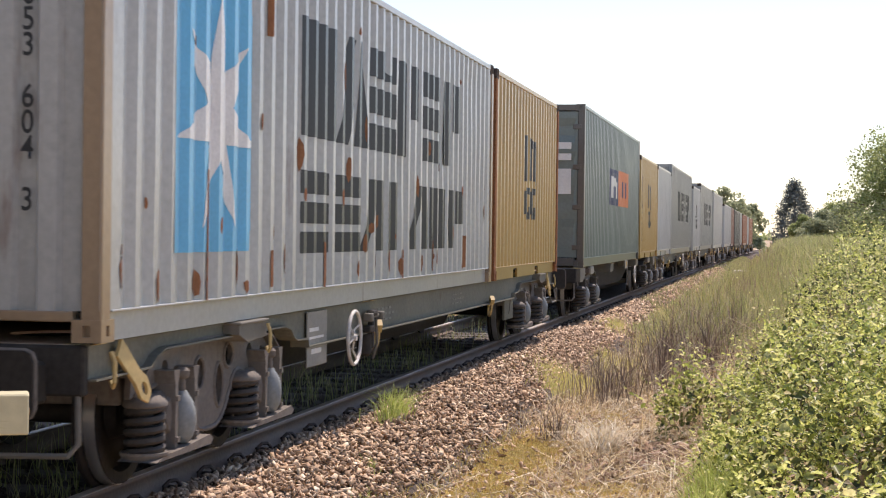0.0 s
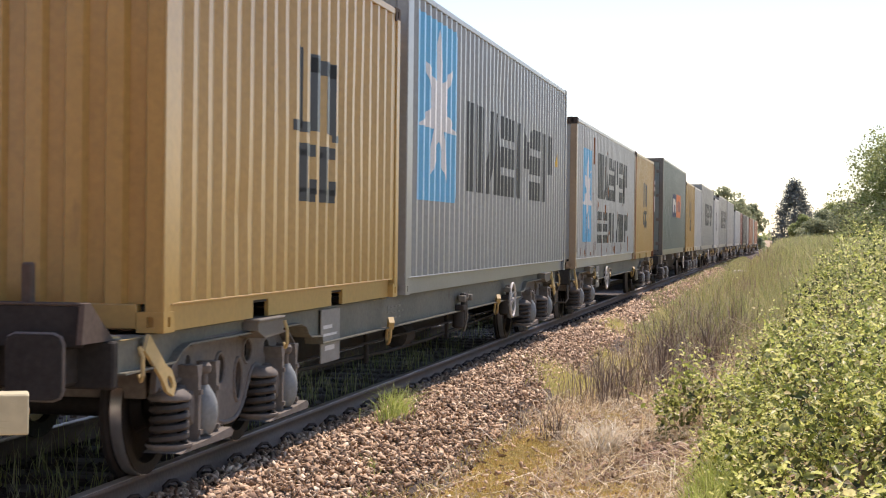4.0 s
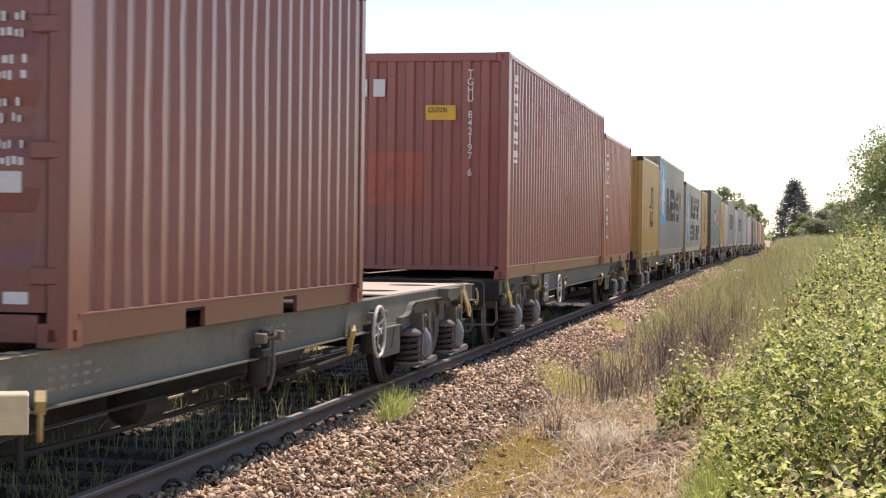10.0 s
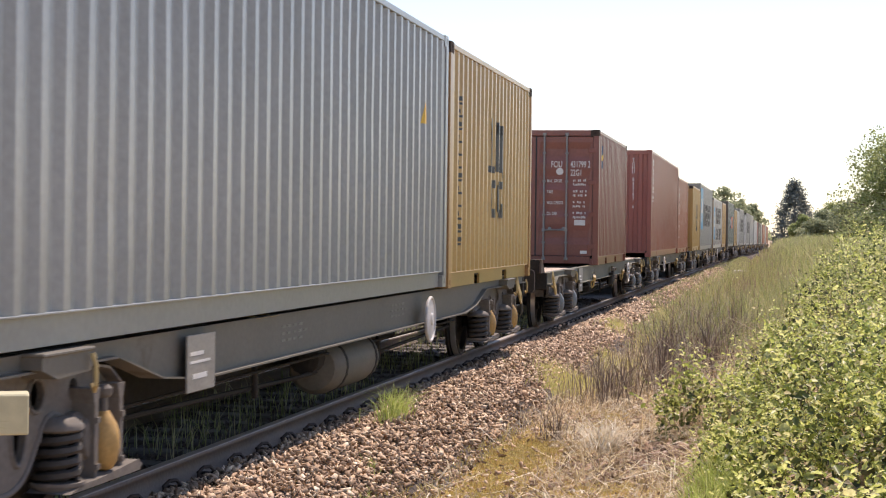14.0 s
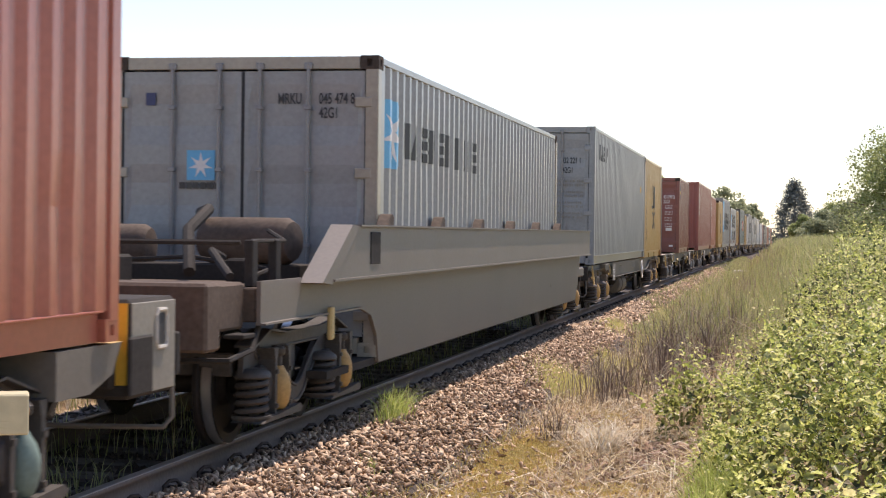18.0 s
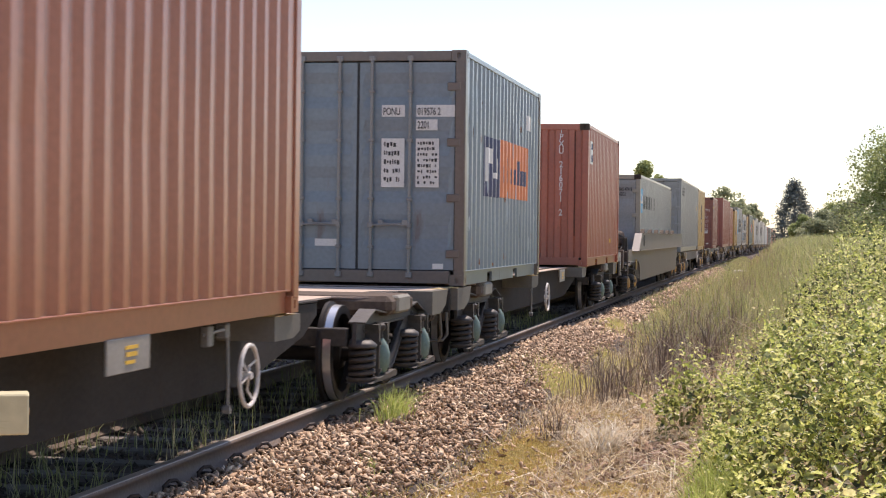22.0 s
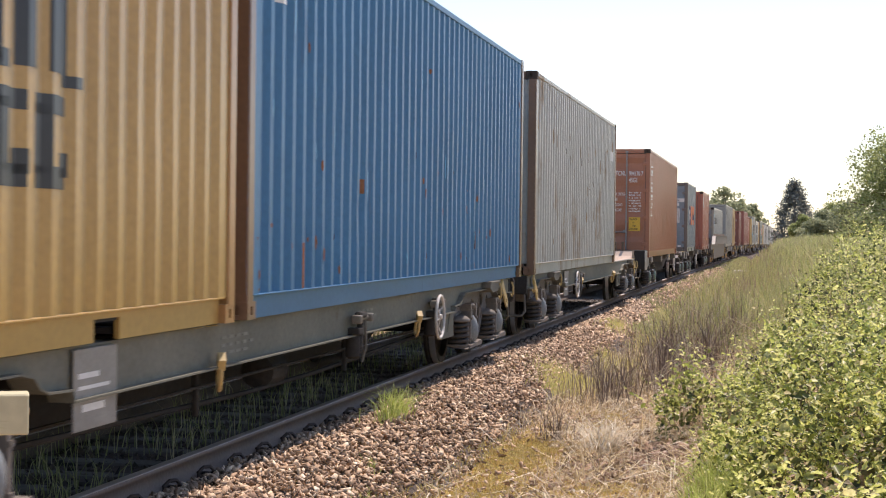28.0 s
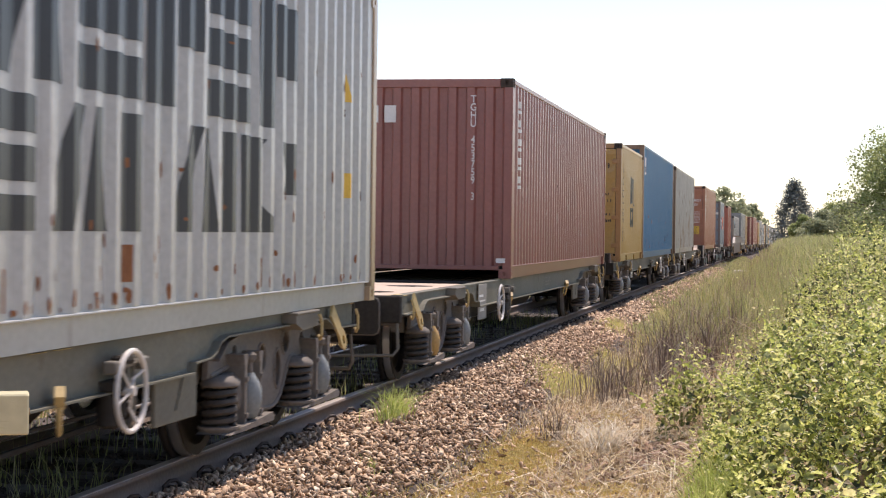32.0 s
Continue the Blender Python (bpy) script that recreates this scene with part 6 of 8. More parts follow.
# ---------- the ground and the line ----------
def tinted(name, colours, rough=0.85, translucent=0.0, bump=0.0, grain=60.0, spec=0.25, by_object=False):
    """A stuff whose pieces differ in colour from one to the next."""
    m = bpy.data.materials.new(name)
    m.use_nodes = True
    n, l = m.node_tree.nodes, m.node_tree.links
    b = n["Principled BSDF"]
    b.inputs["Roughness"].default_value, b.inputs["Specular IOR Level"].default_value = rough, spec
    src = n.new("ShaderNodeObjectInfo").outputs["Random"] if by_object else n.new("ShaderNodeNewGeometry").outputs["Random Per Island"]
    ramp = n.new("ShaderNodeValToRGB")
    el = ramp.color_ramp.elements
    for i, c in enumerate(colours):
        e = el[i] if i < 2 else el.new(0.5)
        e.color = (*c, 1)
    for i, e in enumerate(sorted(range(len(colours)))):
        el[i].position = i / max(len(colours) - 1, 1)
    for i, c in enumerate(colours):
        el[i].color = (*c, 1)
    l.new(src, ramp.inputs[0])
    tc = n.new("ShaderNodeTexCoord")
    nz = n.new("ShaderNodeTexNoise")
    nz.inputs["Scale"].default_value, nz.inputs["Detail"].default_value = grain, 4
    l.new(tc.outputs["Object"], nz.inputs["Vector"])
    mr = n.new("ShaderNodeMapRange")
    mr.inputs["From Min"].default_value, mr.inputs["From Max"].default_value = 0.3, 0.7
    mr.inputs["To Min"].default_value, mr.inputs["To Max"].default_value = 0.78, 1.22
    l.new(nz.outputs["Fac"], mr.inputs["Value"])
    sc = n.new("ShaderNodeVectorMath")
    sc.operation = "SCALE"
    l.new(ramp.outputs[0], sc.inputs[0]), l.new(mr.outputs[0], sc.inputs["Scale"])
    l.new(sc.outputs[0], b.inputs["Base Color"])
    if bump:
        bp = n.new("ShaderNodeBump")
        bp.inputs["Strength"].default_value, bp.inputs["Distance"].default_value = bump, 0.01
        l.new(nz.outputs["Fac"], bp.inputs["Height"])
        l.new(bp.outputs[0], b.inputs["Normal"])
    if translucent:
        tr = n.new("ShaderNodeBsdfTranslucent")
        l.new(sc.outputs[0], tr.inputs["Color"])
        ms = n.new("ShaderNodeMixShader")
        ms.inputs[0].default_value = translucent
        l.new(b.outputs[0], ms.inputs[1]), l.new(tr.outputs[0], ms.inputs[2])
        l.new(ms.outputs[0], n["Material Output"].inputs["Surface"])
    return m


EARTH = material("earth_and_litter", (0.40, 0.29, 0.18), 0.95, 0, 0.55, 34, 2.5, 1.0, (0.20, 0.14, 0.07), 0.5, (5, 5, 5), dirt_edge=0.2)
# near-black bed: shade between the stones and under the train is in its colour
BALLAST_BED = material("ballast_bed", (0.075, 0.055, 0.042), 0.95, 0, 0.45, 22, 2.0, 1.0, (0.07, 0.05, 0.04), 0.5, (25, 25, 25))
STONE_COL = [(0.105, 0.070, 0.048), (0.58, 0.405, 0.27), (0.26, 0.172, 0.118), (0.86, 0.65, 0.455), (0.16, 0.107, 0.074), (0.70, 0.495, 0.33), (0.37, 0.245, 0.167), (0.94, 0.77, 0.57)]
STONE = tinted("broken_ballast_stone", STONE_COL, 0.9, 0, 0.4, 45)
# oily stone, darkened further for the shade under the train
OILY_SHADED = tinted("oily_shaded_ballast", [(0.035, 0.030, 0.025), (0.10, 0.078, 0.06), (0.06, 0.05, 0.04), (0.16, 0.12, 0.09)], 0.85, 0, 0.4, 45)
STONE_ONE = tinted("broken_ballast_stone_single", STONE_COL, 0.9, 0, 0.4, 45, by_object=True)
RAIL = material("rusty_rail_side", (0.17, 0.125, 0.095), 0.8, 0, 0.25, 40, 2, 0.2)
RAIL_TOP = material("worn_rail_head", (0.42, 0.37, 0.32), 0.45, 0.6, 0.2, 60, 2, 0.05)
CLIP = material("dark_rail_clip", (0.07, 0.05, 0.04), 0.6, 0.3, 0.3, 60, 4, 0.1)
SLEEPER = material("grey_concrete_sleeper", (0.14, 0.122, 0.105), 0.9, 0, 0.3, 30, 2, 0.4)


def ground_z(u, y):
    """Height of the ground; u is measured across from the track's centre."""
    if u < -2.6:
        k = min((-2.6 - u) / 4.0, 1.0)
        return -0.55 + 0.5 * k
    if u < -1.75:
        return -0.25 - 0.30 * (-1.75 - u) / 0.85
    if u < 0.82:
        return -0.18
    if u < 1.40:
        return -0.18 + 0.01 * min((u - 0.82) / 0.1, 1.0)
    if u < 2.05:
        return -0.17 - 0.365 * (u - 1.40) / 0.65
    if u < 3.2:
        return -0.535 + 0.03 * (u - 2.05)
    # the bank is broad near the camera and steeper, close to the line, farther on
    far = min(max((y - 45) / 70, 0.0), 1.0)
    k = min((u - 3.2 + 0.5 * far) / (4.5 - 2.9 * far), 1.0)
    return -0.50 + 1.35 * (k * k * (3 - 2 * k))


def gz(x, y):
    """Height of the ground at a place."""
    u = x - rail_x(min(y, 400))
    return ground_z(u, y) + rail_z(min(y, 400))


def ground():
    xs = [-800, -300, -120, -60, -30, -15, -8, -5, -3.5, -2.6, -2.2, -1.75, -1.4, -0.7, 0, 0.7, 0.82, 0.92, 1.2, 1.40, 1.6, 1.75, 1.9, 2.05, 2.4, 2.8, 3.2, 3.7, 4.2, 4.7, 5.2, 5.8, 6.4, 7.0, 7.7, 9, 12, 20, 40, 90, 250, 800]
    ys = [-600, -200, -60, -20, -5] + [k * 1.0 for k in range(0, 60)] + [60 + 5 * k for k in range(30)] + [220, 260, 320, 450, 700, 1200, 2500]
    v = [(rail_x(min(y, 400)) + x, y, ground_z(x, y) + rail_z(min(y, 400)) + (0.04 * noise.noise(Vector((x * 0.7, y * 0.5, 0))) if abs(x) > 2.1 else 0)) for y in ys for x in xs]
    n = len(xs)
    f = [(j * n + i, j * n + i + 1, (j + 1) * n + i + 1, (j + 1) * n + i) for j in range(len(ys) - 1) for i in range(n - 1)]
    me = big_mesh("ground", v, f, EARTH, True)
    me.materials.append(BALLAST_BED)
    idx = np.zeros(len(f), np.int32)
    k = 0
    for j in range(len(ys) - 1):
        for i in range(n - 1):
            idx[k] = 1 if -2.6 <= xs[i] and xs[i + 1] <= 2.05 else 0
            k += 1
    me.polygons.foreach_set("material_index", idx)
    return tagged(new("ground", me), "brown earth and stone beside the railway line", "ground", kind="structure")


ground()
TRACK = tagged(new("track"), "railway track with worn steel rails on ballast", "railway track", kind="structure")


def sweep(profile, off, ys, name, mat):
    v = [(rail_x(y) + off + a, y, rail_z(y) + b) for y in ys for a, b in profile]
    n = len(profile)
    f = [(j * n + i, j * n + (i + 1) % n, (j + 1) * n + (i + 1) % n, (j + 1) * n + i) for j in range(len(ys) - 1) for i in range(n)]
    return big_mesh(name, v, f, mat)


RAIL_YS = [-20, -5] + [k * 2.5 for k in range(0, 40)] + [100 + 10 * k for k in range(31)]
RAIL_PROF = [(-0.07, -0.159), (0.07, -0.159), (0.07, -0.148), (0.012, -0.125), (0.010, -0.045), (0.035, -0.036), (0.036, -0.006), (-0.036, -0.006), (-0.035, -0.036), (-0.010, -0.045), (-0.012, -0.125), (-0.07, -0.148)]
HEAD_PROF = [(-0.036, -0.008), (0.036, -0.008), (0.034, -0.002), (0.024, 0.0), (-0.024, 0.0), (-0.034, -0.002)]
for off in (0.7535, -0.7535):
    r = part("rail", sweep(RAIL_PROF, off, RAIL_YS, "rail", RAIL), None, TRACK, "rusty steel rail")
    part("rail_head", sweep(HEAD_PROF, off, RAIL_YS, "rail_head", RAIL_TOP), None, r, "worn running surface")
sleeper_me = Shape().box(-1.25, 1.25, -0.125, 0.125, -0.36, -0.165, 0.02).mesh("sleeper", SLEEPER)
clip_me = Shape().tube([(0.075, -0.05, 0.0), (0.075, -0.05, 0.045), (0.10, -0.02, 0.075), (0.13, 0.02, 0.075), (0.15, 0.05, 0.045), (0.12, 0.065, 0.02), (0.06, 0.06, 0.028), (0.045, 0.02, 0.03)], 0.013, 6).box(0.07, 0.16, -0.07, 0.07, -0.02, 0.012, 0.006).mesh("rail_clip", CLIP)
for k in range(150):
    y = 6.36 + 0.661 * k
    part("sleeper", sleeper_me, SLEEPER, TRACK, m=pose(rail_x(y), y, rail_z(y)))
    if y < 45:
        for off, turn in ((0.7535, 0), (-0.7535, 180)):
            part("rail_clip", clip_me, CLIP, TRACK, m=pose(rail_x(y) + off, y, -0.159 + rail_z(y), 0, 0, turn))

# ballast stones
rs = np.random.RandomState(3)
t_ = (1 + 5 ** 0.5) / 2
ICO_V = np.array([(-1, t_, 0), (1, t_, 0), (-1, -t_, 0), (1, -t_, 0), (0, -1, t_), (0, 1, t_), (0, -1, -t_), (0, 1, -t_), (t_, 0, -1), (t_, 0, 1), (-t_, 0, -1), (-t_, 0, 1)], np.float32) / 1.9
ICO_F = np.array([(0, 11, 5), (0, 5, 1), (0, 1, 7), (0, 7, 10), (0, 10, 11), (1, 5, 9), (5, 11, 4), (11, 10, 2), (10, 7, 6), (7, 1, 8), (3, 9, 4), (3, 4, 2), (3, 2, 6), (3, 6, 8), (3, 8, 9), (4, 9, 5), (2, 4, 11), (6, 2, 10), (8, 6, 7), (9, 8, 1)])
CUBE_V = np.array([(a, b, c) for a in (-1, 1) for b in (-1, 1) for c in (-1, 1)], np.float32) * 0.62
CUBE_F = np.array([(0, 1, 3, 2), (4, 6, 7, 5), (0, 4, 5, 1), (2, 3, 7, 6), (0, 2, 6, 4), (1, 5, 7, 3)])
OCT_V = np.array([(1, 0, 0), (-1, 0, 0), (0, 1, 0), (0, -1, 0), (0, 0, 1), (0, 0, -1)], np.float32)
OCT_F = np.array([(0, 2, 4), (2, 1, 4), (1, 3, 4), (3, 0, 4), (2, 0, 5), (1, 2, 5), (3, 1, 5), (0, 3, 5)])


def rotations(n, tilt):
    """Random turns about the upright, each tipped over somewhat."""
    a = rs.uniform(0, np.pi, n)
    q = np.stack([np.cos(a), rs.normal(size=n) * tilt * 0.6, rs.normal(size=n) * tilt * 0.6, np.sin(a)], 1)
    q /= np.linalg.norm(q, axis=1)[:, None]
    w, x, y, z = q.T
    return np.stack([1 - 2 * (y * y + z * z), 2 * (x * y - z * w), 2 * (x * z + y * w), 2 * (x * y + z * w), 1 - 2 * (x * x + z * z), 2 * (y * z - x * w), 2 * (x * z - y * w), 2 * (y * z + x * w), 1 - 2 * (x * x + y * y)], 1).reshape(n, 3, 3)


def stones(places, sizes, base_v, base_f):
    n = len(places)
    v = base_v[None] * rs.uniform(0.25, 1.5, (n, len(base_v), 3))
    v = v * (sizes[:, None, None] * np.stack([rs.uniform(0.9, 1.7, n), rs.uniform(0.6, 1.2, n), rs.uniform(0.25, 0.6, n)], 1)[:, None, :])
    v = np.einsum("nij,nkj->nki", rotations(n, 0.55), v)
    v += places[:, None, :]
    f = base_f[None] + (np.arange(n) * len(base_v))[:, None, None]
    return v.reshape(-1, 3), f.reshape(-1, base_f.shape[1])


def scatter(n, u0, u1, y0, y1, bias=1.0):
    y = y0 + (y1 - y0) * rs.uniform(size=n) ** bias
    u = rs.uniform(u0, u1, n)
    x = np.array([rail_x(a) for a in y]) + u
    return np.stack([x, y, np.array([gz(a, b) for a, b in zip(x, y)])], 1)


def edge_keep(p, u_soft):
    """Thin the stones out towards the toe of the slope."""
    u = p[:, 0] - np.array([rail_x(a) for a in p[:, 1]])
    wob = np.array([0.25 * noise.noise(Vector((0.0, a * 0.45, 3.0))) for a in p[:, 1]])
    return p[rs.uniform(size=len(p)) < np.clip((u_soft + wob - u) / 0.35, 0.04, 1)]


BALLAST = tagged(new("ballast"), "bed of pinkish-brown broken ballast stones", "ballast", kind="structure")
near_p = edge_keep(scatter(52000, 0.86, 2.75, 8.5, 30, 1.25), 2.02)
near_p[:, 2] += rs.uniform(-0.01, 0.05, len(near_p))
singles = near_p[(near_p[:, 1] > 10.2) & (near_p[:, 1] < 14.5) & (near_p[:, 0] > -3.55)][:300]
rest = near_p[300:]
v, f = stones(rest, 0.012 + 0.026 * rs.uniform(size=len(rest)) ** 1.4, CUBE_V, CUBE_F)
tagged(part("stones", big_mesh("stones", v, f, STONE), None, BALLAST), kind="stuff")
far_p = edge_keep(scatter(15000, 0.86, 2.6, 30, 95, 1.5), 2.0)
v, f = stones(far_p, rs.uniform(0.03, 0.065, len(far_p)), CUBE_V, CUBE_F)
tagged(part("stones", big_mesh("stones", v, f, STONE), None, BALLAST), kind="stuff")
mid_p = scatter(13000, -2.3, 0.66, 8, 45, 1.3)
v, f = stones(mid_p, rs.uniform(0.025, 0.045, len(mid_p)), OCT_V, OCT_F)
tagged(part("stones", big_mesh("stones", v, f, OILY_SHADED), None, BALLAST), kind="stuff")
stone_me = []
for k in range(8):
    v, f = stones(np.zeros((1, 3)), np.array([0.027]), CUBE_V, CUBE_F)
    stone_me.append(big_mesh("stone", v, f, STONE_ONE))
for k, p in enumerate(singles):
    part("stone", stone_me[k % 8], None, BALLAST, m=pose(p[0], p[1], p[2] + 0.015, 0, 0, float(rs.uniform(0, 360))))

# ---------- plants ----------
def leaf_mesh(name, centres, sizes, mat, up=0.5, width=0.36, fold=0.12, droop=0.0):
    """Many small folded leaves; up: how far they face the sky."""
    n = len(centres)
    nrm = rs.normal(size=(n, 3))
    nrm[:, 2] = np.abs(nrm[:, 2]) + up * 2
    nrm /= np.linalg.norm(nrm, axis=1)[:, None]
    d = rs.normal(size=(n, 3))
    d[:, 2] -= droop
    d -= nrm * np.sum(d * nrm, 1)[:, None]
    d /= np.linalg.norm(d, axis=1)[:, None]
    s = np.cross(nrm, d)
    z = sizes[:, None]
    c = centres
    pts = [c - d * z * 0.5, c - d * z * 0.22 + s * z * width + nrm * z * fold, c + d * z * 0.18 + s * z * width * 0.8 + nrm * z * fold, c + d * z * 0.5, c + d * z * 0.18 - s * z * width * 0.8 + nrm * z * fold, c - d * z * 0.22 - s * z * width + nrm * z * fold]
    v = np.stack(pts, 1).reshape(-1, 3)
    b = (np.arange(n) * 6)[:, None]
    f = np.concatenate([b + np.array([[0, 1, 2, 3]]), b + np.array([[0, 3, 4, 5]])], 1).reshape(-1, 4)
    return big_mesh(name, v, f, mat)


def blade_mesh(name, feet, heights, widths, mat, lean=0.25, bend=0.3):
    """Many blades or stalks, each a bent strip."""
    n = len(feet)
    a = rs.uniform(0, 2 * np.pi, n)
    side = np.stack([np.cos(a), np.sin(a), np.zeros(n)], 1)
    b = rs.uniform(0, 2 * np.pi, n)
    way = np.stack([np.cos(b), np.sin(b), np.zeros(n)], 1) * (rs.uniform(0, 1, n) * lean)[:, None]
    h = heights[:, None]
    upv = np.array([[0, 0, 1.0]])
    w = widths[:, None] * 0.5
    p0, p1, p2 = feet, feet + (upv * 0.55 + way * 0.4) * h, feet + (upv * (1 - 0.3 * np.linalg.norm(way, axis=1)[:, None]) + way * (1 + bend)) * h
    v = np.stack([p0 - side * w, p0 + side * w, p1 - side * w * 0.8, p1 + side * w * 0.8, p2 - side * w * 0.15, p2 + side * w * 0.15], 1).reshape(-1, 3)
    k = (np.arange(n) * 6)[:, None]
    f = np.concatenate([k + np.array([[0, 1, 3, 2]]), k + np.array([[2, 3, 5, 4]])], 1).reshape(-1, 4)
    return big_mesh(name, v, f, mat)


def stand(n, x0, x1, y0, y1, bias=1.0, keep=None):
    """Places on the ground in a stretch, with clumps if keep is given."""
    y = y0 + (y1 - y0) * rs.uniform(size=n) ** bias
    x = rs.uniform(x0, x1, n)
    if keep is not None:
        m = np.array([keep(a, b) for a, b in zip(x, y)])
        x, y = x[m], y[m]
    return np.stack([x, y, np.array([gz(a, b) for a, b in zip(x, y)])], 1)


def clump(scale, cut, seed):
    return lambda a, b: noise.noise(Vector((a * scale, b * scale, seed))) > cut


def stuff(name, me, label, category):
    return tagged(new(name, me), label, category, kind="stuff")


GREEN_BLADE = tinted("green_grass", [(0.16, 0.19, 0.06), (0.32, 0.35, 0.12), (0.46, 0.45, 0.20), (0.60, 0.53, 0.32), (0.48, 0.40, 0.25), (0.40, 0.42, 0.16)], 0.7, 0.4)
BRIGHT_BLADE = tinted("bright_grass", [(0.32, 0.40, 0.09), (0.48, 0.55, 0.16), (0.66, 0.67, 0.30)], 0.7, 0.5)
PALE_BLADE = tinted("pale_field_grass", [(0.26, 0.31, 0.09), (0.44, 0.50, 0.17), (0.62, 0.58, 0.30), (0.50, 0.55, 0.20), (0.70, 0.64, 0.40), (0.20, 0.25, 0.08)], 0.75, 0.45)
TALL_GREEN = tinted("grey_green_stems", [(0.18, 0.21, 0.08), (0.34, 0.38, 0.14), (0.50, 0.51, 0.23), (0.26, 0.28, 0.13), (0.66, 0.60, 0.38)], 0.7, 0.45)
DARK_STALK = tinted("dark_dry_stalks", [(0.09, 0.065, 0.055), (0.16, 0.12, 0.10), (0.26, 0.20, 0.155), (0.66, 0.57, 0.46)], 0.8, 0.2)
DRY_BLADE = tinted("dry_stalks", [(0.17, 0.12, 0.095), (0.27, 0.20, 0.155), (0.38, 0.30, 0.22), (0.50, 0.42, 0.29)], 0.85, 0.3)
STRAW = tinted("pale_straw", [(0.52, 0.43, 0.30), (0.76, 0.67, 0.50), (0.34, 0.26, 0.17), (0.88, 0.80, 0.64)], 0.8, 0.35)
PALE_STRAW = tinted("bleached_straw", [(0.72, 0.64, 0.50), (0.90, 0.84, 0.70), (0.58, 0.48, 0.34), (0.95, 0.92, 0.82)], 0.8, 0.35)
LITTER = tinted("dead_grass_and_leaf_litter", [(0.16, 0.11, 0.07), (0.56, 0.44, 0.28), (0.82, 0.73, 0.54), (0.26, 0.18, 0.10), (0.94, 0.88, 0.74), (0.58, 0.44, 0.22), (0.40, 0.30, 0.18), (0.74, 0.62, 0.36)], 0.9, 0.3)
DRY_STRAW = tinted("weathered_straw", [(0.22, 0.16, 0.11), (0.50, 0.42, 0.32), (0.74, 0.66, 0.54), (0.32, 0.27, 0.16)], 0.85, 0.3)
MOSS = tinted("yellow_brown_moss", [(0.50, 0.35, 0.13), (0.70, 0.52, 0.20), (0.62, 0.53, 0.17), (0.34, 0.23, 0.10), (0.78, 0.68, 0.27), (0.82, 0.68, 0.40)], 0.9, 0.3)
YELLOW_MOSS = tinted("yellow_green_moss", [(0.72, 0.64, 0.22), (0.90, 0.82, 0.42), (0.56, 0.55, 0.17), (0.84, 0.75, 0.34)], 0.9, 0.35)
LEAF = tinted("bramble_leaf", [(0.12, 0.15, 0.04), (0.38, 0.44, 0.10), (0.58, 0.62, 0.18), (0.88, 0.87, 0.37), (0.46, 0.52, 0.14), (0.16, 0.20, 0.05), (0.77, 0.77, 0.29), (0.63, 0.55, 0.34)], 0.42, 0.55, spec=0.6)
# inner leaves hold the thicket's depth shadow in their darker greens
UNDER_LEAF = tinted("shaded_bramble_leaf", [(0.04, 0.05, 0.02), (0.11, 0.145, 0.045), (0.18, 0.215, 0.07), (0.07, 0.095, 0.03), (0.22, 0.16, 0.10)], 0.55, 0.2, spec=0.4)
LEAF_ONE = tinted("bramble_leaf_single", [(0.34, 0.42, 0.12), (0.52, 0.58, 0.20), (0.74, 0.74, 0.34)], 0.5, 0.5, spec=0.5, by_object=True)
TREE_LEAF = tinted("tree_leaf", [(0.19, 0.23, 0.09), (0.30, 0.35, 0.14), (0.44, 0.48, 0.22), (0.26, 0.30, 0.13)], 0.6, 0.55)
HEDGE_LEAF = tinted("weed_leaf", [(0.28, 0.34, 0.08), (0.50, 0.56, 0.16), (0.72, 0.74, 0.30), (0.14, 0.18, 0.05)], 0.65, 0.5)
# distant foliage: lightened and greyed so the haze is in the leaf colours
HAZY_LEAF = tinted("hazy_tree_leaf", [(0.26, 0.29, 0.18), (0.36, 0.39, 0.24), (0.46, 0.49, 0.31)], 0.7, 0.55)
FIR = tinted("hazy_conifer_spray", [(0.18, 0.20, 0.18), (0.25, 0.27, 0.24), (0.32, 0.34, 0.30)], 0.8, 0.45)
BLOSSOM = tinted("pink_white_blossom", [(0.55, 0.25, 0.22), (0.7, 0.55, 0.48), (0.35, 0.28, 0.12), (0.45, 0.15, 0.12)], 0.7, 0.2)
BARK = material("grey_brown_bark", (0.14, 0.10, 0.07), 0.9, 0, 0.3, 25, 2, 0.6)
CANE = tinted("bramble_cane", [(0.30, 0.20, 0.13), (0.42, 0.32, 0.20), (0.30, 0.30, 0.12)], 0.7)

# moss and litter on the strip below the ballast
def patch(n, cx, cy, rx, ry):
    a, r = rs.uniform(0, 2 * np.pi, n), np.minimum(np.abs(rs.normal(0, 0.5, n)), 1.6)
    x, y = cx + rx * r * np.cos(a), cy + ry * r * np.sin(a)
    return np.stack([x, y, np.array([gz(p, q) for p, q in zip(x, y)])], 1)


def low_mat(name, spots, mat, label, h=(0.015, 0.05), lean=0.9):
    pts = np.concatenate([patch(*s) for s in spots])
    n = len(pts)
    return stuff(name, blade_mesh(name, pts, rs.uniform(*h, n), rs.uniform(0.006, 0.014, n), mat, lean), label, "moss")


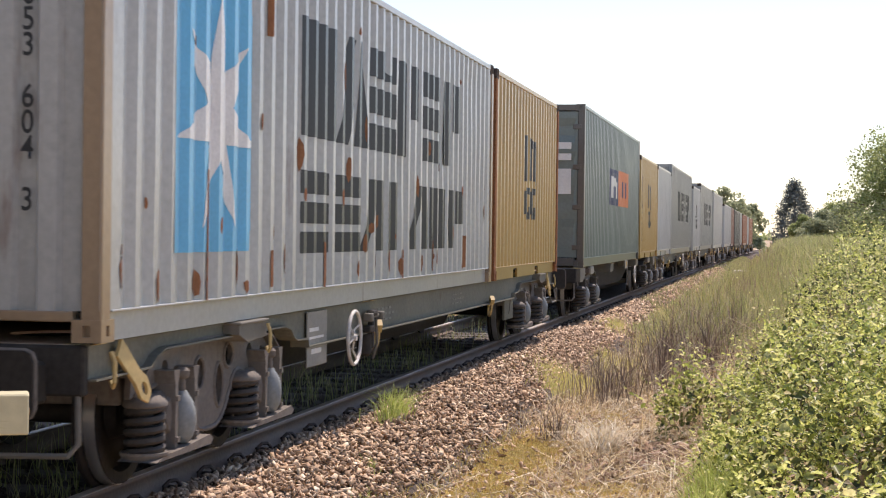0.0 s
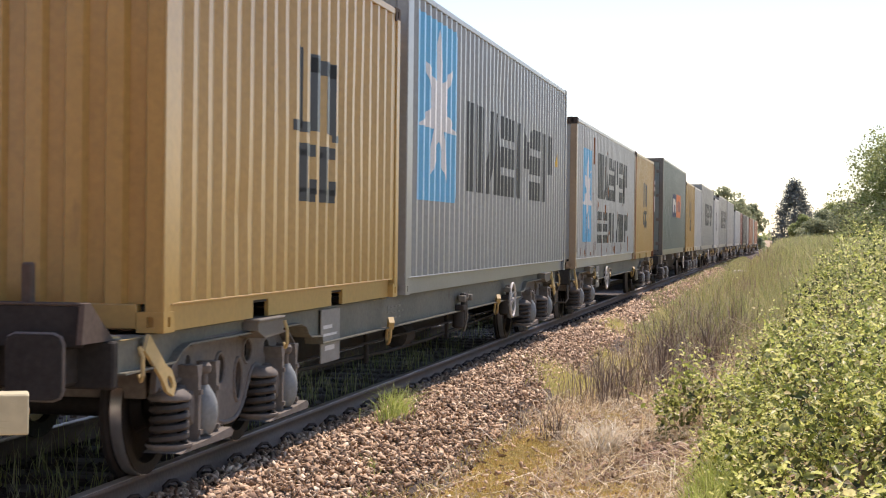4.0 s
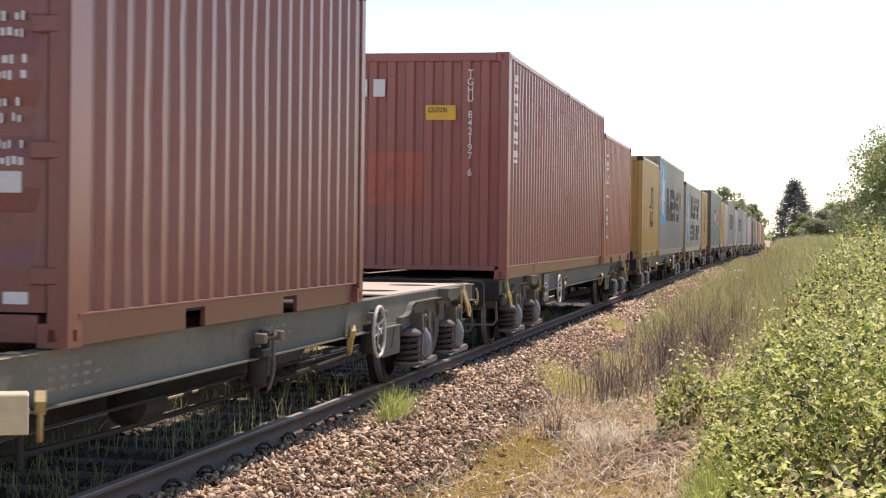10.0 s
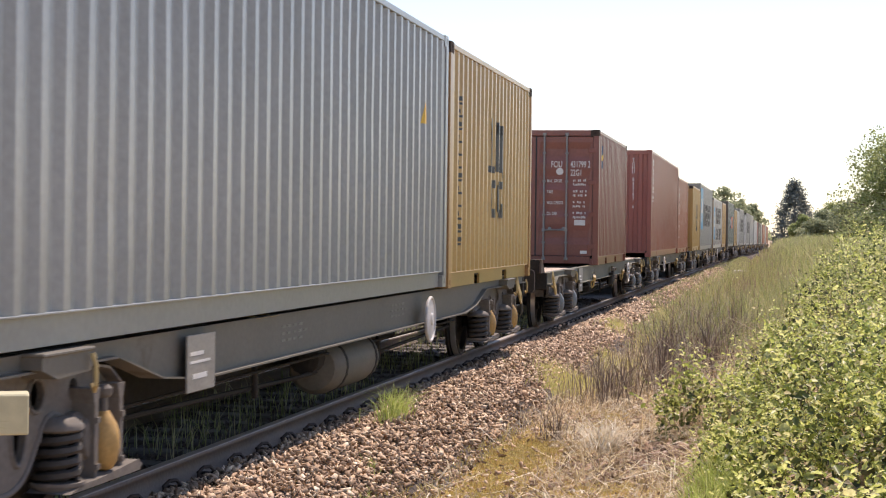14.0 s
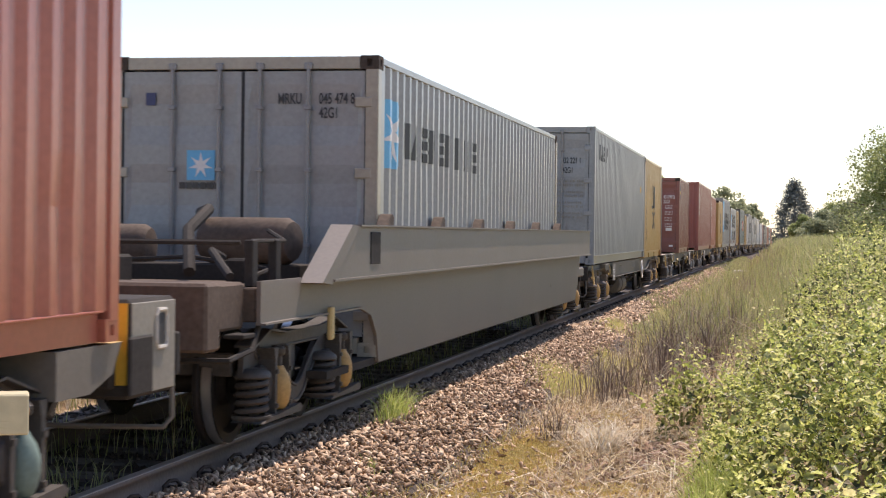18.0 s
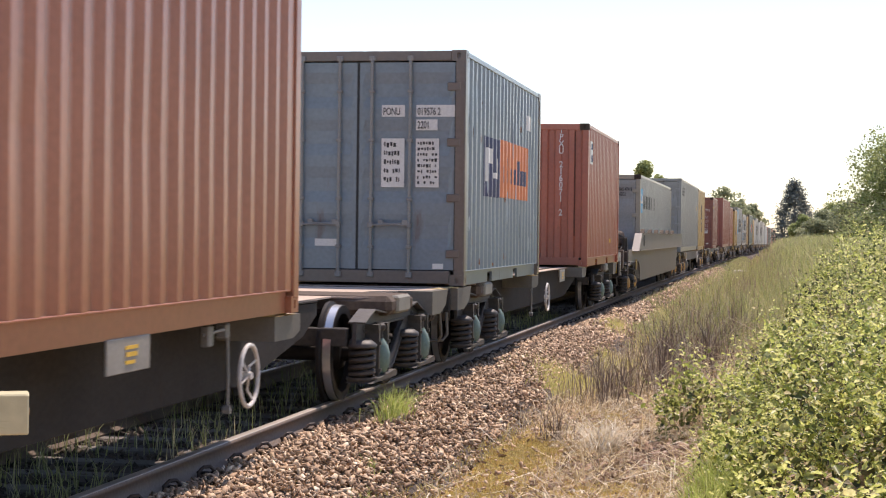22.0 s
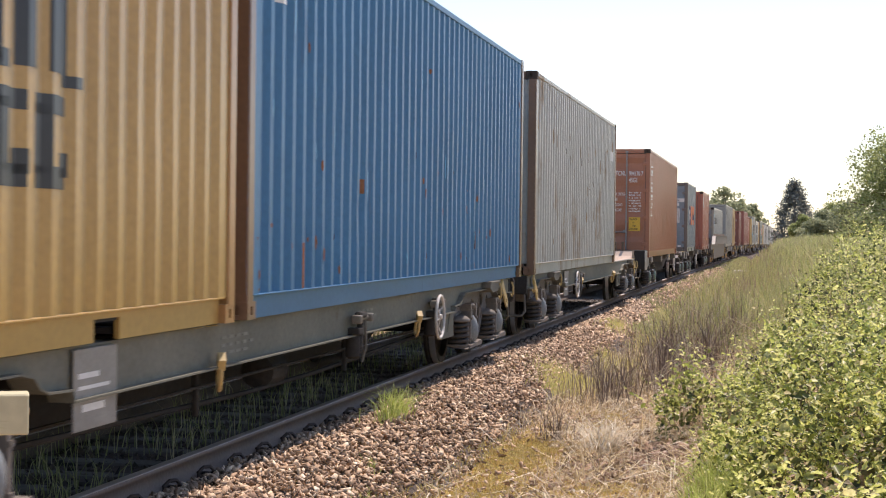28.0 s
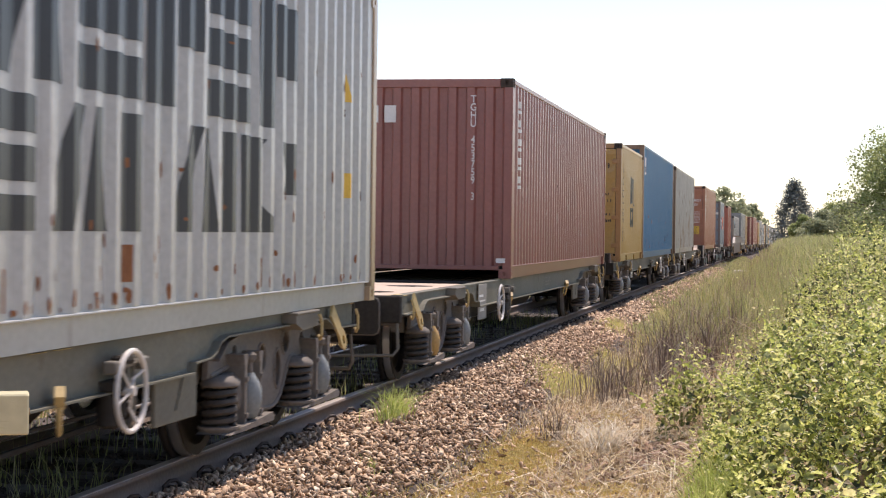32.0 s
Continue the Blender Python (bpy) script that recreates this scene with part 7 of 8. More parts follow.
low_mat("moss_mat", [(26000, -2.22, 15.6, 0.46, 2.6), (6000, -2.15, 13.0, 0.5, 0.9), (2600, -1.75, 19.0, 0.5, 1.5), (2200, -2.5, 12.2, 0.25, 0.9), (2600, -1.2, 13.3, 0.5, 0.6)], MOSS, "yellow-brown moss mat on the bare strip", (0.012, 0.045))
low_mat("moss_mat", [(14000, -2.48, 22.4, 0.58, 1.5), (6000, -2.3, 26.5, 0.35, 1.6), (1500, -2.95, 33, 0.3, 2.0), (900, -2.6, 27.5, 0.2, 1.2), (3200, -2.5, 42, 0.4, 5), (4500, -1.95, 44, 0.45, 5), (2500, -2.3, 36, 0.35, 2.5), (2600, -2.35, 33, 0.3, 3.5), (2200, -2.3, 56, 0.45, 8)], YELLOW_MOSS, "bright yellow-green moss and short grass patch", (0.03, 0.11), 0.7)
MOSSY = ((-2.66, 22.6, 0.55, 1.8), (-2.22, 15.6, 0.46, 2.6), (-2.1, 12.9, 0.4, 0.8), (-1.2, 13.4, 0.4, 0.5))
bare = lambda a, b: all(((a - p) / r) ** 2 + ((b - q) / w) ** 2 > random.uniform(0.4, 1.6) for p, q, r, w in MOSSY)
pts = stand(17000, -2.6, -0.4, 10.5, 28, 1.1, lambda a, b: bare(a, b) and noise.noise(Vector((a * 1.6, b * 0.9, 5.0))) + 0.6 * noise.noise(Vector((a * 6, b * 5, 5.0))) > -0.22)
n = len(pts)
pts[:, 2] += 0.01
stuff("dead_grass_litter", blade_mesh("dead_grass_litter", pts, 0.03 + 0.26 * rs.uniform(size=n) ** 2.0, rs.uniform(0.004, 0.015, n), LITTER, 4.0, 0.3), "pale dead grass lying on the ground", "dead grass")
tuft = patch(280, -1.52, 15.8, 0.17, 0.38)
stuff("dead_grass_tuft", blade_mesh("dead_grass_tuft", tuft, rs.uniform(0.15, 0.42, 280), rs.uniform(0.007, 0.015, 280), PALE_STRAW, 1.9, 0.5), "pale bent tuft of dead grass", "dead grass")
tuft = patch(90, -2.06, 16.6, 0.22, 0.3)
stuff("dead_grass_tuft", blade_mesh("dead_grass_tuft", tuft, rs.uniform(0.2, 0.46, 90), rs.uniform(0.005, 0.008, 90), DARK_STALK, 1.1, 0.1), "brown twiggy dead tuft", "dead grass")
dead = stand(2600, -2.1, -0.45, 11.5, 21, 1.0, lambda a, b: noise.noise(Vector((a * 1.2, b * 0.8, 11.0))) > -0.1)
dead[:, 2] += rs.uniform(0.005, 0.04, len(dead))
stuff("dead_leaves", leaf_mesh("dead_leaves", dead, rs.uniform(0.02, 0.065, len(dead)), LITTER, 0.1, 0.34, 0.22), "curled brown dead leaves among the litter", "dead leaves")
CLOD = tinted("dark_soil_clod", [(0.10, 0.062, 0.045), (0.26, 0.165, 0.115), (0.46, 0.33, 0.25), (0.15, 0.095, 0.068), (0.36, 0.235, 0.165)], 0.95, 0, 0.4, 45)
clods = np.concatenate([stand(1300, -2.0, -0.45, 12.0, 21, 1.0, lambda a, b: noise.noise(Vector((a * 1.5, b * 1.0, 21.0))) > 0.02), patch(900, -1.0, 15.3, 0.34, 1.3), patch(500, -1.45, 14.7, 0.35, 0.7), patch(300, -1.2, 17.0, 0.3, 0.8)])
v, f = stones(clods + [0, 0, 0.01], 0.012 + 0.045 * rs.uniform(size=len(clods)) ** 1.6, CUBE_V, CUBE_F)
stuff("soil_clods", big_mesh("soil_clods", v, f, CLOD), "dark crumbled soil among the litter", "soil")
loose = stand(1500, -2.6, -0.8, 10.5, 24)
v, f = stones(loose + [0, 0, 0.01], rs.uniform(0.015, 0.035, len(loose)), CUBE_V, CUBE_F)
stuff("loose_stones", big_mesh("loose_stones", v, f, STONE), "loose stones strewn among the dead grass", "stones")

# tufts by the rail and between the rails
tuft = np.concatenate([patch(330, -3.25, 14.75, 0.13, 0.7), patch(60, -2.95, 12.6, 0.12, 0.3), patch(90, -2.75, 11.6, 0.15, 0.4)])
n = len(tuft)
hh = np.where(np.arange(n) < 330, rs.uniform(0.12, 0.38, n), rs.uniform(0.03, 0.10, n))
stuff("grass_tuft", blade_mesh("grass_tuft", tuft, hh, rs.uniform(0.004, 0.010, n), BRIGHT_BLADE, 0.8, 0.5), "fresh green grass tuft at the ballast edge", "grass")
pts = stand(4200, -6.2, -4.05, 8.5, 34, 1.2, clump(0.8, -0.05, 9.0))
n = len(pts)
stuff("track_grass", blade_mesh("track_grass", pts, rs.uniform(0.08, 0.34, n), rs.uniform(0.005, 0.010, n), TALL_GREEN, 0.5), "thin grass growing between the rails", "grass")

# standing dry stalks and rough grass
def bunches(n, x0, x1, y0, y1, count, spread, bias=1.0, keep=None):
    """Stalks that grow in bunches: feet gathered round common roots."""
    roots = stand(n, x0, x1, y0, y1, bias, keep)
    p = np.repeat(roots, count, axis=0)
    p[:, :2] += rs.normal(0, spread, (len(p), 2))
    p[:, 2] = [gz(a, b) for a, b in p[:, :2]]
    return p


BROWN_STANDS = ((-1.40, 22.3, 0.42, 1.5, 1.0), (-1.95, 20.8, 0.35, 1.0, 0.62), (-0.95, 25.5, 0.35, 2.0, 0.95), (-1.6, 27.0, 0.3, 1.6, 0.9), (-1.55, 34.0, 0.35, 2.5, 0.9), (-0.75, 30.5, 0.4, 2.5, 0.85))
feet, tall = [], []
for cx, cy, rx, ry, h in BROWN_STANDS:
    p = patch(210, cx, cy, rx * 1.5, ry * 1.4)
    feet.append(p)
    tall.append(h * (0.35 + 0.65 * rs.uniform(size=len(p)) ** 0.8))
sparse = stand(420, -2.5, -0.4, 19.5, 50, 1.3)
feet.append(sparse)
tall.append(rs.uniform(0.25, 0.85, len(sparse)))
feet, tall = np.concatenate(feet), np.concatenate(tall)
stuff("dry_stalks", blade_mesh("dry_stalks", feet, tall, rs.uniform(0.007, 0.016, len(feet)), DARK_STALK, 0.6, 0.12), "upright dark brown dry stalks of last year", "dry weeds")
pts = bunches(420, -2.4, 0.4, 19, 60, 6, 0.05, 1.2, clump(0.8, -0.1, 12.0))
n = len(pts)
stuff("dry_stalks", blade_mesh("dry_stalks", pts, rs.uniform(0.25, 0.75, n), rs.uniform(0.004, 0.008, n), DRY_STRAW, 0.5, 0.2), "thin pale dry stalks in small bunches", "dry weeds")
pts = bunches(800, -1.6, 4.0, 40, 110, 5, 0.10, 1.2, clump(0.35, -0.05, 4.0))
n = len(pts)
stuff("dry_stalks", blade_mesh("dry_stalks", pts, rs.uniform(0.35, 0.85, n), rs.uniform(0.010, 0.020, n), DRY_BLADE, 0.3, 0.1), "upright dry stalks among rough grass", "dry weeds")
pts = stand(9000, -2.6, 0.6, 21, 42, 0.9, clump(0.9, -0.12, 6.0))
n = len(pts)
tallness = np.clip(0.10 + 0.16 * (pts[:, 0] + 2.2), 0.07, 0.45)
stuff("rough_grass", blade_mesh("rough_grass", pts, tallness * rs.uniform(0.5, 1.5, n), rs.uniform(0.005, 0.011, n), GREEN_BLADE, 0.8, 0.45), "short rough green grass among the stalks", "grass")
pts = stand(13000, -2.75, -0.8, 34, 150, 1.4, clump(0.5, -0.25, 16.0))
n = len(pts)
stuff("short_grass", blade_mesh("short_grass", pts, rs.uniform(0.07, 0.22, n), rs.uniform(0.012, 0.026, n), PALE_BLADE, 0.8, 0.4), "short yellow-green grass beside the ballast", "grass")
pts = stand(7000, -3.3, -2.2, 42, 150, 1.3, clump(0.6, -0.1, 44.0))
n = len(pts)
stuff("short_grass", blade_mesh("short_grass", pts, rs.uniform(0.05, 0.16, n), rs.uniform(0.012, 0.026, n), GREEN_BLADE, 0.8, 0.4), "thin grass creeping over the ballast shoulder", "grass")
pts = stand(26000, -0.9, 7.5, 36, 130, 1.35)
n = len(pts)
tallness = np.clip(0.25 + 0.22 * (pts[:, 0] + 0.9), 0.2, 0.75)
stuff("rough_grass", blade_mesh("rough_grass", pts, tallness * rs.uniform(0.6, 1.25, n), rs.uniform(0.010, 0.028, n), PALE_BLADE, 0.5, 0.35), "long pale rough grass along the field edge", "grass")
pts = stand(16000, -1.6, 30, 125, 330, 1.5)
n = len(pts)
stuff("field_grass", blade_mesh("field_grass", pts, rs.uniform(0.45, 0.8, n), rs.uniform(0.05, 0.12, n), GREEN_BLADE, 0.4, 0.35), "long grass of the field beyond", "grass")
pts = stand(2200, -0.55, 0.45, 9.6, 12.6, 1.0, lambda a, b: a < -0.12 + 0.25 * noise.noise(Vector((a, b, 1.0))))
n = len(pts)
stuff("verge_grass", blade_mesh("verge_grass", pts, rs.uniform(0.12, 0.34, n), rs.uniform(0.006, 0.011, n), BRIGHT_BLADE, 0.6, 0.5), "fresh green grass at the foot of the brambles", "grass")


tuft = np.concatenate([patch(300, -0.36, 12.0, 0.18, 0.6), patch(160, -0.40, 11.2, 0.16, 0.5)])
n = len(tuft)
stuff("verge_grass", blade_mesh("verge_grass", tuft, rs.uniform(0.14, 0.40, n), rs.uniform(0.006, 0.012, n), BRIGHT_BLADE, 0.8, 0.5), "bright green grass tuft before the brambles", "grass")


pts = bunches(1500, -1.9, 2.2, 26, 95, 7, 0.10, 1.15, clump(0.6, -0.2, 31.0))
n = len(pts)
stuff("tall_grass", blade_mesh("tall_grass", pts, rs.uniform(0.3, 0.95, n), rs.uniform(0.006, 0.015, n), TALL_GREEN, 0.45, 0.25), "tall grey-green grass stems gone to seed", "grass")

# brambles on the bank
def bramble_top(x, y):
    """Height of the thicket over the ground."""
    edge = -0.60 + max(0, 15 - y) * 0.035 + 0.34 * noise.noise(Vector((0.0, y * 0.33, 4.0))) + 0.22 * noise.noise(Vector((0.0, y * 1.1, 4.0))) + max(0, y - 17) * 0.058 + max(0, 13 - y) * 0.03
    k = min(max((x - edge) / 0.7, 0.0), 1.0)
    lump = 0.62 * noise.noise(Vector((x * 1.1, y * 0.6, 1.0))) + 0.78 * noise.noise(Vector((x * 2.2, y * 1.4, 2.0))) + 0.16 * noise.noise(Vector((x * 6.5, y * 5.0, 5.0)))
    h = max(k ** 0.6 * (0.56 + lump), 0.0) if x > edge else 0.0
    pit = noise.noise(Vector((x * 4.4, y * 2.6, 9.0))) + 0.4 * noise.noise(Vector((x * 9.0, y * 6.0, 7.0)))
    h *= 1 - 0.75 * min(max((-pit - 0.0) / 0.12, 0), 1)
    side = math.hypot((x + 0.78) / 0.34, (y - 16.9) / 0.9)
    return max(h, 0.55 * (1 - side ** 2) ** 0.5 + 0.1 * noise.noise(Vector((x * 7, y * 5, 3.0)))) if side < 1 else h


def bramble_points(n, x0, x1, y0, y1, bias, low=0.2, high=1.0):
    y = y0 + (y1 - y0) * rs.uniform(size=n) ** bias
    x = rs.uniform(x0, x1, n)
    h = np.array([bramble_top(a, b) for a, b in zip(x, y)])
    m = h > 0.06
    x, y, h = x[m], y[m], h[m]
    z = np.array([gz(a, b) for a, b in zip(x, y)]) + h * (low + (high - low) * rs.uniform(size=len(x)) ** 0.8)
    return np.stack([x, y, z], 1)


def sprigs(n, box, count, length, leaf):
    """Leafy shoots that rise out of the thicket: leaves set along a leaning stem, smaller towards its tip."""
    foot = bramble_points(n * 2, *box, 0.5, 0.97)
    thick = np.array([noise.noise(Vector((a * 3.6, b * 2.4, 17.0))) + 0.5 * noise.noise(Vector((a * 8.0, b * 5.0, 19.0))) for a, b in foot[:, :2]])
    foot = foot[thick > 0.02]
    n = len(foot)
    a = rs.uniform(0, 2 * np.pi, n)
    lean = rs.uniform(0.2, 1.1, n)
    d = np.stack([np.cos(a) * lean, np.sin(a) * lean, np.ones(n)], 1)
    d *= (length * (0.35 + 1.3 * rs.uniform(size=n) ** 2.5) / np.linalg.norm(d, axis=1))[:, None]
    q = np.linspace(0.05, 1.0, count)
    p = foot[:, None, :] + d[:, None, :] * q[None, :, None]
    p[:, :, 2] -= 0.35 * (lean[:, None] * length) * q[None, :] ** 2
    p += rs.normal(0, leaf * 0.45, p.shape)
    size = leaf * (1.15 - 0.6 * q)[None, :] * rs.uniform(0.6, 1.4, (n, count)) * rs.uniform(0.75, 1.3, (n, 1))
    return p.reshape(-1, 3), size.ravel()


THICKET = tagged(new("bramble_thicket"), "dense sunlit green bramble thicket on the bank", "bramble", kind="stuff")
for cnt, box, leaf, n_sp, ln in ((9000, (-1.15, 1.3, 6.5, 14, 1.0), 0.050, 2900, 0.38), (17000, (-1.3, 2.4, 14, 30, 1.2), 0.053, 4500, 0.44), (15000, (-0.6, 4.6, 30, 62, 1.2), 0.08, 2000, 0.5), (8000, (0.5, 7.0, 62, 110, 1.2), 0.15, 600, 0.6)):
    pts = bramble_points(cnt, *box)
    # shade-coloured leaves fill the hollows, brighter shoots rise above them
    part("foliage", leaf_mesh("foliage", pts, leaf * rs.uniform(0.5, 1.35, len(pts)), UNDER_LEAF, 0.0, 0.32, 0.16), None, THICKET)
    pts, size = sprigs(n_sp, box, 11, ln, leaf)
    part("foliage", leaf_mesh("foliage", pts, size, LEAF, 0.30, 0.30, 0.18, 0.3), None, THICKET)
one = [leaf_mesh("leaf", np.zeros((1, 3)), np.array([0.06]), LEAF_ONE, 0.5, 0.36, 0.16) for _ in range(6)]
pts = bramble_points(1500, -0.5, 1.0, 9.5, 14, 1.0, 0.8, 1.05)[:300]
for k, p in enumerate(pts):
    part("leaf", one[k % 6], None, THICKET, m=pose(p[0], p[1], p[2] + 0.04, float(rs.uniform(-35, 35)), float(rs.uniform(-35, 35)), float(rs.uniform(0, 360))) @ Matrix.Scale(float(rs.uniform(0.6, 1.3)), 4))
s = Shape()
for k in range(110):
    y = 11.5 + 30 * random.random() ** 1.3
    x = -1.0 + random.random() * 2.6
    h = bramble_top(x, y)
    if h < 0.1:
        continue
    a, ln = random.uniform(0, 6.28), random.uniform(0.3, 0.9)
    g = gz(x, y)
    pts = [(x + math.cos(a) * ln * q, y + math.sin(a) * ln * q, g + h * (0.3 + 0.85 * math.sin(min(q * 1.25, 1) * 2.2))) for q in (0, 0.14, 0.28, 0.42, 0.56, 0.7, 0.85, 1.0)]
    s.tube(pts, random.uniform(0.002, 0.004), 4)
part("canes", s, CANE, THICKET, "arching brown bramble canes")
pts = bramble_points(2600, -1.3, 2.0, 12, 40, 1.1)
pts[:, 2] -= 0.25
n = len(pts)
part("grass_shoots", blade_mesh("grass_shoots", pts, rs.uniform(0.25, 0.62, n), rs.uniform(0.004, 0.010, n), GREEN_BLADE, 0.6, 0.4), None, THICKET, "grass blades poking through")
pts = bramble_points(1800, -1.3, 1.6, 13, 34, 1.1)
pts[:, 2] -= 0.3
n = len(pts)
part("dry_shoots", blade_mesh("dry_shoots", pts, rs.uniform(0.3, 0.75, n), rs.uniform(0.004, 0.008, n), DRY_BLADE, 0.7, 0.3), None, THICKET, "dry stems poking through")
s = Shape()
for k in range(26):
    x, y = random.uniform(-2.1, -0.7), random.uniform(20, 34)
    a, ln = random.uniform(-0.5, 0.9), random.uniform(0.5, 1.3)
    g = gz(x, y)
    s.tube([(x, y, g + 0.15), (x + ln * 0.5 * math.cos(a), y + ln * 0.3, g + random.uniform(0.4, 0.75)), (x + ln * math.cos(a), y + ln * 0.5, g + random.uniform(0.2, 0.6))], 0.004, 4)
stuff("fallen_stems", s.mesh("fallen_stems", STRAW), "pale broken stems leaning through the weeds", "dry weeds")

# weeds on the far side of the line
def hedge_points(n, x0, x1, y0, y1, top):
    x, y = rs.uniform(x0, x1, n), rs.uniform(y0, y1, n)
    h = np.array([top + 0.42 * noise.noise(Vector((a * 0.7, b * 0.6, 8.0))) + 0.28 * noise.noise(Vector((a * 2.5, b * 2.5, 8.0))) for a, b in zip(x, y)])
    z = h - 0.75 * rs.uniform(size=n) ** 1.5 + 0.15 * (rs.uniform(size=n) > 0.95)
    return np.stack([x, y, z], 1)


pts = np.concatenate([hedge_points(34000, -11.6, -9.0, 17, 44, 1.66), hedge_points(12000, -15, -11.6, 24, 56, 1.75)])
stuff("lineside_weeds", leaf_mesh("lineside_weeds", pts, rs.uniform(0.03, 0.085, len(pts)), HEDGE_LEAF, 0.0, 0.2, 0.1), "tall bright green weeds beyond the line", "weeds")
pts = stand(21000, -9.6, -7.6, 12, 46, 1.0)
n = len(pts)
stuff("dry_stalks", blade_mesh("dry_stalks", pts, 0.7 + 1.15 * rs.uniform(size=n) ** 1.2, rs.uniform(0.010, 0.024, n), PALE_STRAW, 0.7, 0.5), "pale tangled dry stalks beyond the line", "dry weeds")
pts = stand(3500, -10.5, -6.8, 12, 60, 1.0)
n = len(pts)
stuff("lineside_grass", blade_mesh("lineside_grass", pts, rs.uniform(0.3, 0.8, n), rs.uniform(0.01, 0.02, n), GREEN_BLADE, 0.5, 0.35), "rough grass beyond the line", "grass")


# ---------- trees ----------
def tree(name, x, y, height, spread, leaf, mat, label, seed, crown_low=0.25, lumps=26, per=420, base=None, flat=1.0):
    """Tapered trunk with limbs and a crown of leaf clumps."""
    rng = random.Random(seed)
    ob = thing(name, label, "tree")
    z0 = gz(x, y) if base is None else base
    tr = Shape()
    ht = height * 0.8
    spine = [(rng.uniform(-0.1, 0.1) * height * 0.2 * k, rng.uniform(-0.1, 0.1) * height * 0.2 * k, ht * k) for k in (0, 0.25, 0.5, 0.75, 1)]
    for i in range(4):
        a, b = spine[i], spine[i + 1]
        r0, r1 = height * 0.022 * (1 - i * 0.22), height * 0.022 * (1 - (i + 1) * 0.22)
        n = 8
        va = [(a[0] + r0 * math.cos(2 * math.pi * k / n), a[1] + r0 * math.sin(2 * math.pi * k / n), a[2] - (0.3 if i == 0 else 0)) for k in range(n)]
        vb = [(b[0] + r1 * math.cos(2 * math.pi * k / n), b[1] + r1 * math.sin(2 * math.pi * k / n), b[2]) for k in range(n)]
        tr.add(va + vb, [(k, (k + 1) % n, n + (k + 1) % n, n + k) for k in range(n)])
    part("trunk", tr, BARK, ob, smooth=True)
    centres, rad = [], []
    for k in range(lumps):
        q = rng.uniform(crown_low, 1.0)
        a = rng.uniform(0, 2 * math.pi)
        w = spread * (1 - (max(q - 0.45, 0) / 0.55) ** 2 * 0.75) * math.sqrt(rng.uniform(0.1, 1)) * (0.75 + 0.35 * rng.random())
        c = (w * math.cos(a), w * math.sin(a) * flat, height * q * 0.96)
        centres.append(c)
        rad.append(spread * rng.uniform(0.20, 0.36))
        st = spine[min(int(q * 3.2), 3)]
        part("limb", Shape().tube([st, ((st[0] + c[0]) / 2, (st[1] + c[1]) / 2, (st[2] + c[2]) / 2 + 0.05 * height), c], height * 0.005, 5), BARK, ob)
    pts = []
    for c, r in zip(centres, rad):
        d = rs.normal(size=(per, 3))
        d /= np.linalg.norm(d, axis=1)[:, None]
        pts.append(np.array(c) + d * (r * rs.uniform(0.25, 1.12, (per, 1)) ** 0.6) * np.array([1, 1, 0.85]))
    pts = np.concatenate(pts)
    pts = pts[pts[:, 2] > 0.15]
    part("crown", leaf_mesh("crown", pts, rs.uniform(leaf * 0.6, leaf * 1.3, len(pts)), mat, 0.15, 0.34, 0.12, 0.6), None, ob)
    ob.matrix_basis = pose(x, y, z0)
    return ob


def conifer(x, y, height, spread, seed):
    rng = random.Random(seed)
    ob = thing("conifer_tree", "dark dense conifer with a ragged pointed top", "tree")
    part("trunk", Shape().lathe([(-0.3, 0.22), (height * 0.5, 0.12), (height * 0.95, 0.03)], (0, 0, 0), "z", 10), BARK, ob)
    pts = []
    for k in range(170):
        q = rng.random() ** 0.95
        w = spread * ((1 - q) ** 0.75 * 0.92 + 0.05) * rng.uniform(0.45, 1.1)
        a = rng.uniform(0, 6.28)
        c = np.array((w * math.cos(a), w * math.sin(a), 0.4 + q * (height - 0.4) * rng.uniform(0.93, 1.0)))
        d = np.clip(rs.normal(size=(60, 3)), -1.6, 1.6) * np.array([0.24, 0.24, 0.34])
        pts.append(c + d)
    pts = np.concatenate(pts)
    part("foliage", leaf_mesh("foliage", pts, rs.uniform(0.14, 0.3, len(pts)), FIR, 0.0, 0.2, 0.1), None, ob)
    ob.matrix_basis = pose(x, y, gz(x, y))
    return ob


tree("field_tree", 4.75, 60, 4.55, 2.6, 0.095, TREE_LEAF, "broad leafy tree with drooping bright green branches", 11, 0.10, 64, 430)
tree("field_tree", 7.6, 74, 6.0, 3.2, 0.16, TREE_LEAF, "broad leafy green tree at the field edge", 12, 0.1, 34, 260)
for k, (bx_, bh) in enumerate(((2.5, 1.7), (3.2, 2.4), (4.0, 2.9), (4.8, 3.1), (5.7, 3.6), (6.6, 3.8), (7.6, 4.0), (8.8, 4.3), (10.2, 4.4))):
    tree("bush", bx_, 114 + 3 * (k % 3), bh, 1.35 + 0.10 * k, 0.15, HAZY_LEAF if k % 3 != 2 else TREE_LEAF, "dark grey-green bush in the row at the field edge", 40 + k, 0.0, 34, 130)
conifer(2.0, 180, 6.5, 2.75, 17)
tree("bush", 2.4, 150, 2.6, 1.4, 0.2, TREE_LEAF, "light green bush before the conifer", 18, 0.0, 24, 150)
tree("bush", 1.6, 156, 1.9, 1.0, 0.2, HAZY_LEAF, "low dark bush before the conifer", 19, 0.0, 18, 140)
